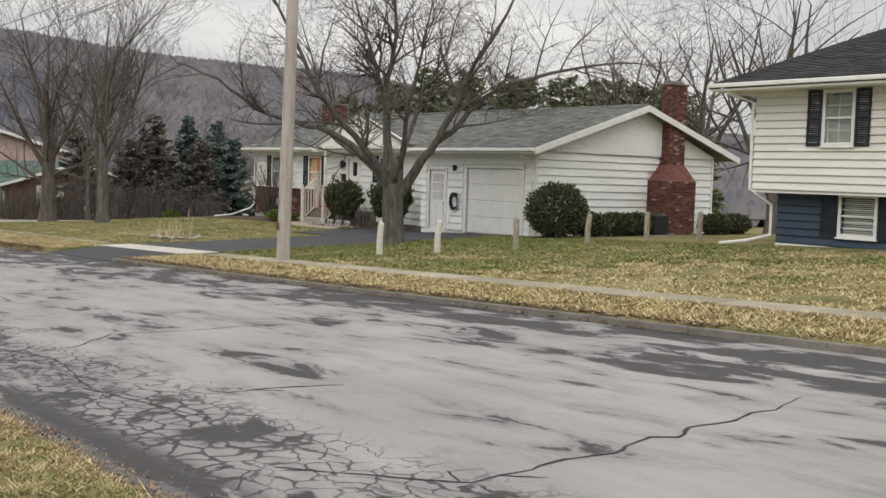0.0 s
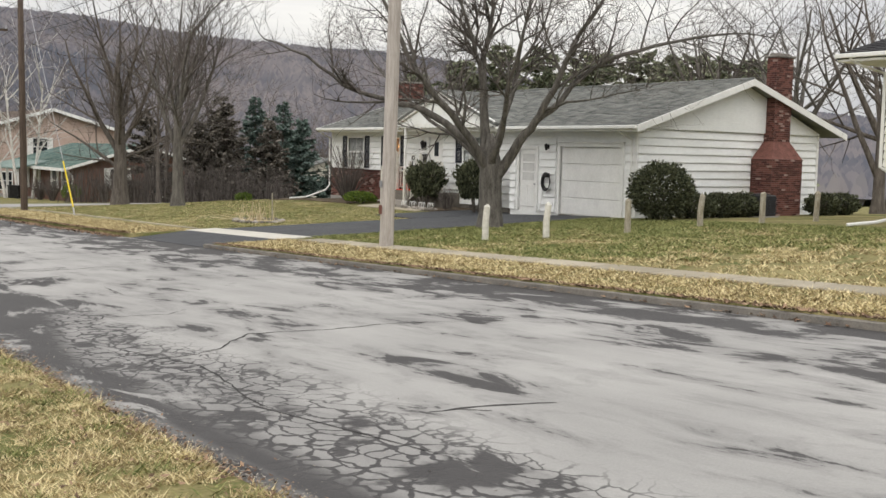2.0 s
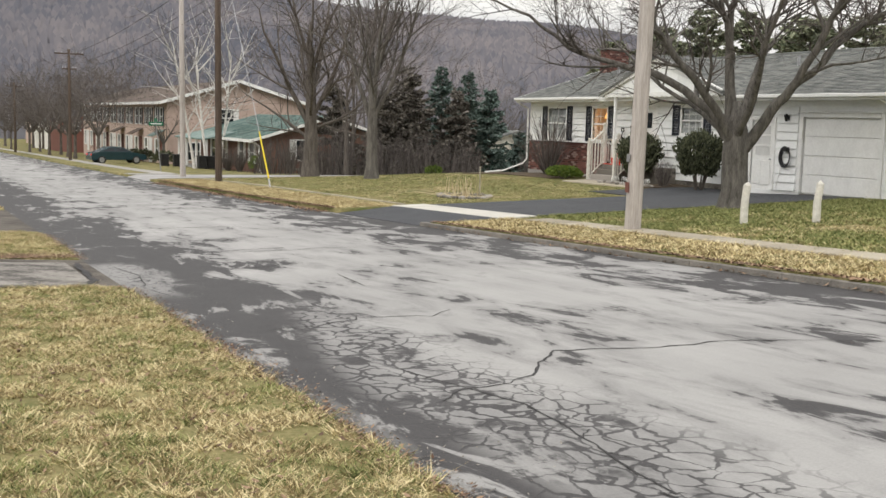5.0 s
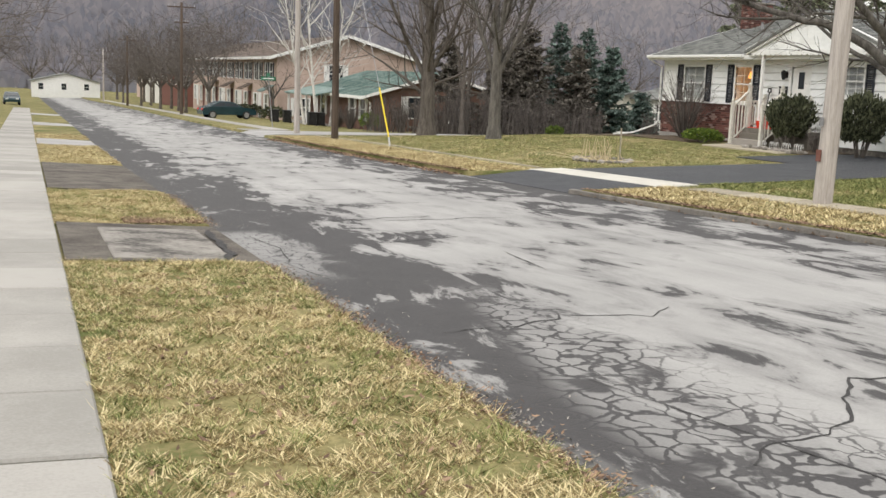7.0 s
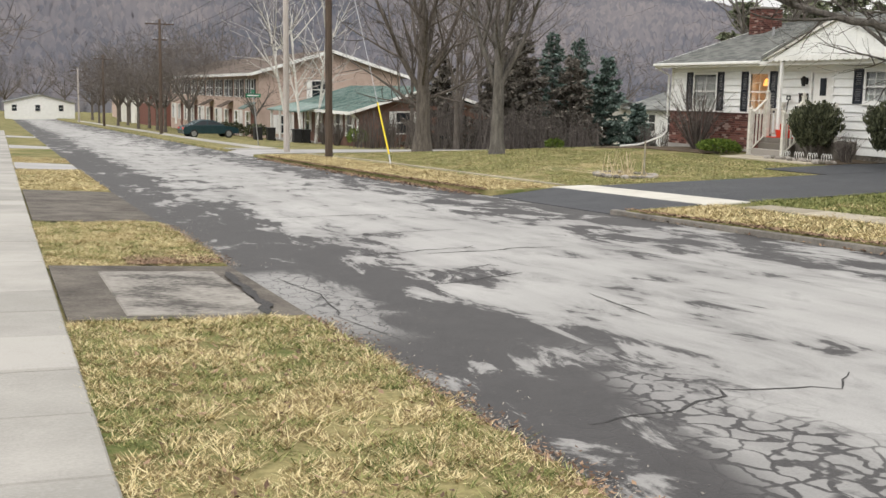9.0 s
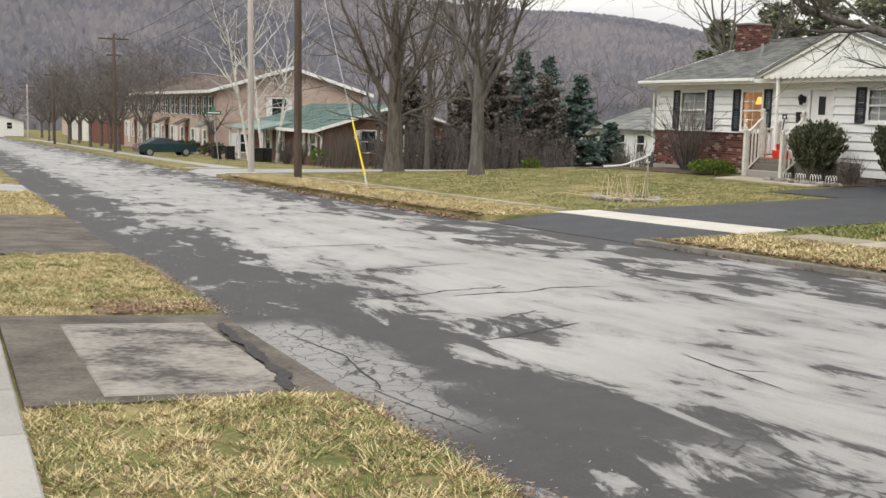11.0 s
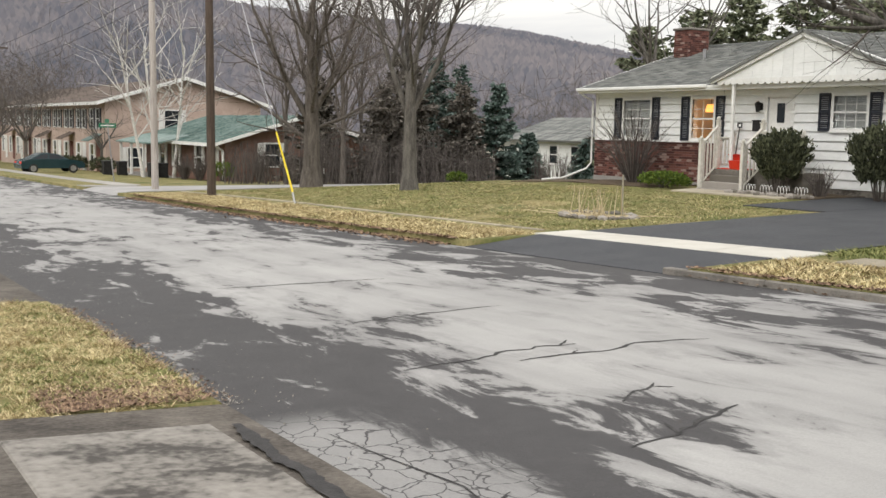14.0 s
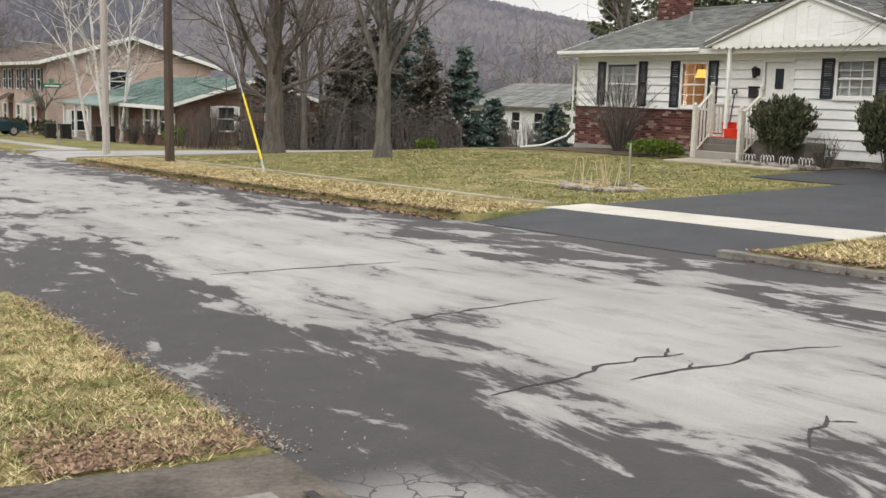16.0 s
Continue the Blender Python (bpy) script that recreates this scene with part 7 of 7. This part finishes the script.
near = (0.2, 2.5, 3.0, 30.0)
grass("verge_grass", 330000, near, lambda x, y: near_keep(x, y) and tuft(x, y), 0.010, 0.040, BLADE_DRY, "short dry yellow winter grass on the near verge", 1, 0.0045)
grass("verge_grass", 170000, near, lambda x, y: near_keep(x, y) and green_at(x, y) > 0.02 and tuft(x, y), 0.014, 0.048, BLADE_GREEN, "short green grass among the dry", 2, 0.0045)
grass("verge_tussock", 160000, near, lambda x, y: near_keep(x, y) and thick(x, y), 0.02, 0.075, BLADE_DRY, "longer bleached tussocks in the verge", 12, 0.004)
grass("verge_tussock", 90000, near, lambda x, y: near_keep(x, y) and thick(x + 5, y), 0.02, 0.07, BLADE_GREEN, "longer green tussocks in the verge", 13, 0.004)
grass("verge_grass", 30000, (0.2, 2.5, 38.5, 60.0), near_keep, 0.02, 0.06, BLADE_DRY, "dry yellow grass farther along the verge", 3, 0.009, 0.07, 18)
far_keep = lambda x, y: not (26.7 < y < 33.0) and not (12.32 < x < 12.98 and y < 26.6)
grass("far_verge_grass", 100000, (10.55, 12.34, 4.0, 57.0), far_keep, 0.02, 0.07, BLADE_DRY, "dry straw-yellow grass on the far verge", 4, 0.010, 0.07, 18)
grass("lawn_grass", 80000, (12.95, 23.0, 5.0, 26.8), lambda x, y: tuft(x * 0.4, y * 0.4) and green_at(x * 0.4, y * 0.4) + (y - 21.5) * 0.10 + (x - 17.0) * 0.05 < 0.0, 0.02, 0.06, BLADE_DRY, "patchy yellow lawn grass", 5, 0.012, 0.16, 12)
grass("lawn_grass", 160000, (12.95, 23.5, 10.0, 26.9), lambda x, y: green_at(x * 0.4, y * 0.4) + (y - 16.5) * 0.10 + (x - 17.0) * 0.05 > -0.1, 0.02, 0.065, BLADE_GREEN, "green lawn grass beside the driveway", 6, 0.012, 0.16, 12)
grass("lawn_grass", 55000, (13.0, 22.0, 33.0, 57.5), lambda x, y: y > 35.5 or x < 20.3, 0.012, 0.04, BLADE_DRY, "yellow lawn grass before the house", 7, 0.010, 0.16, 12)
grass("lawn_grass", 130000, (13.0, 23.0, 33.0, 57.5), lambda x, y: (y > 35.5 or x < 20.3) and not (y < 41.0 and x > 22.4) and green_at(x * 0.3, y * 0.3) > -0.4 and not (x > 22.95 and 41.8 < y), 0.012, 0.04, BLADE_GREEN, "green lawn grass before the house", 8, 0.010, 0.16, 12)


def litter(name, n, spot, size, label, seed, material=LEAF_LITTER):
    rng = random.Random(seed)
    verts, faces = [], []
    for i in range(n):
        x, y, z = spot(rng)
        s = size * rng.uniform(0.5, 1.5)
        a, t = rng.uniform(0, 6.28), rng.uniform(-0.5, 0.5)
        u = Vector((math.cos(a), math.sin(a), t)) * s
        w = Vector((-math.sin(a), math.cos(a), rng.uniform(-0.4, 0.4))) * s * 0.5
        p = Vector((x, y, z + 0.012 + s * 0.3))
        b = len(verts)
        verts += [tuple(p - u), tuple(p + w), tuple(p + u + Vector((0, 0, s * 0.3))), tuple(p - w)]
        faces.append((b, b + 1, b + 2, b + 3))
    return tagged(add(name, mesh_of(name, verts, faces, material)), label, "leaves", kind="stuff")


def kerb_spot(r):
    y = r.uniform(33.2, 56)
    x = ROAD_R - abs(r.gauss(0, 0.22)) + 0.12
    return x, y, max(road_z(x, y), road_z(ROAD_R, y) + 0.11 if x > ROAD_R - 0.02 else -99)


def kerb_spot2(r):
    y = r.uniform(8, 27)
    x = ROAD_R - abs(r.gauss(0, 0.10)) + 0.16
    return x, y, max(road_z(x, y), road_z(ROAD_R, y) + 0.11 if x > ROAD_R - 0.02 else -99)


def near_spot(r):
    while True:
        y = r.uniform(3, 29)
        x = 2.42 + r.gauss(0, 0.09)
        if near_keep(2.2, y):
            return x, y, max(road_z(x, y), land(min(x, 2.4), y) if x < 2.41 else -99)


litter("leaf_litter", 6000, kerb_spot, 0.04, "brown fallen leaves along the kerb", 21)
litter("leaf_litter", 2600, kerb_spot2, 0.035, "brown fallen leaves along the kerb", 22)
litter("leaf_litter", 3800, near_spot, 0.017, "brown leaf crumbs along the road edge", 23)
litter("leaf_litter", 900, lambda r: (lambda x, y: (x, y, land(x, y) + 0.01))(r.uniform(0.4, 2.3), r.uniform(3, 19)), 0.022, "scattered dry leaves in the verge grass", 24)
litter("leaf_litter", 2200, lambda r: (lambda x, y: (x, y, max(road_z(2.4, y), land(min(x, 2.39), y)) + 0.005))(min(1.2 + abs(r.gauss(0, 0.6)), 2.36 - 0.2 * r.random()), 23.32 + abs(r.gauss(0, 0.45))), 0.018, "brown leaves on the corner of the grass", 25)
def edge_spot(r):
    while True:
        y = r.uniform(3, 29.5)
        x = 2.46 + r.gauss(0, 0.07)
        if near_keep(2.1, y) and x > 2.41:
            return x, y, road_z(x, y) - 0.008


litter("gravel", 7000, edge_spot, 0.011, "grey and tan grit along the road edge", 26, STONE)
litter("gravel", 1200, lambda r: (lambda x, y: (x, y, road_z(x, y) - 0.008))(2.45 + abs(r.gauss(0, 0.5)), r.uniform(3, 40)), 0.009, "loose grit strewn on the damp road margin", 27, STONE)
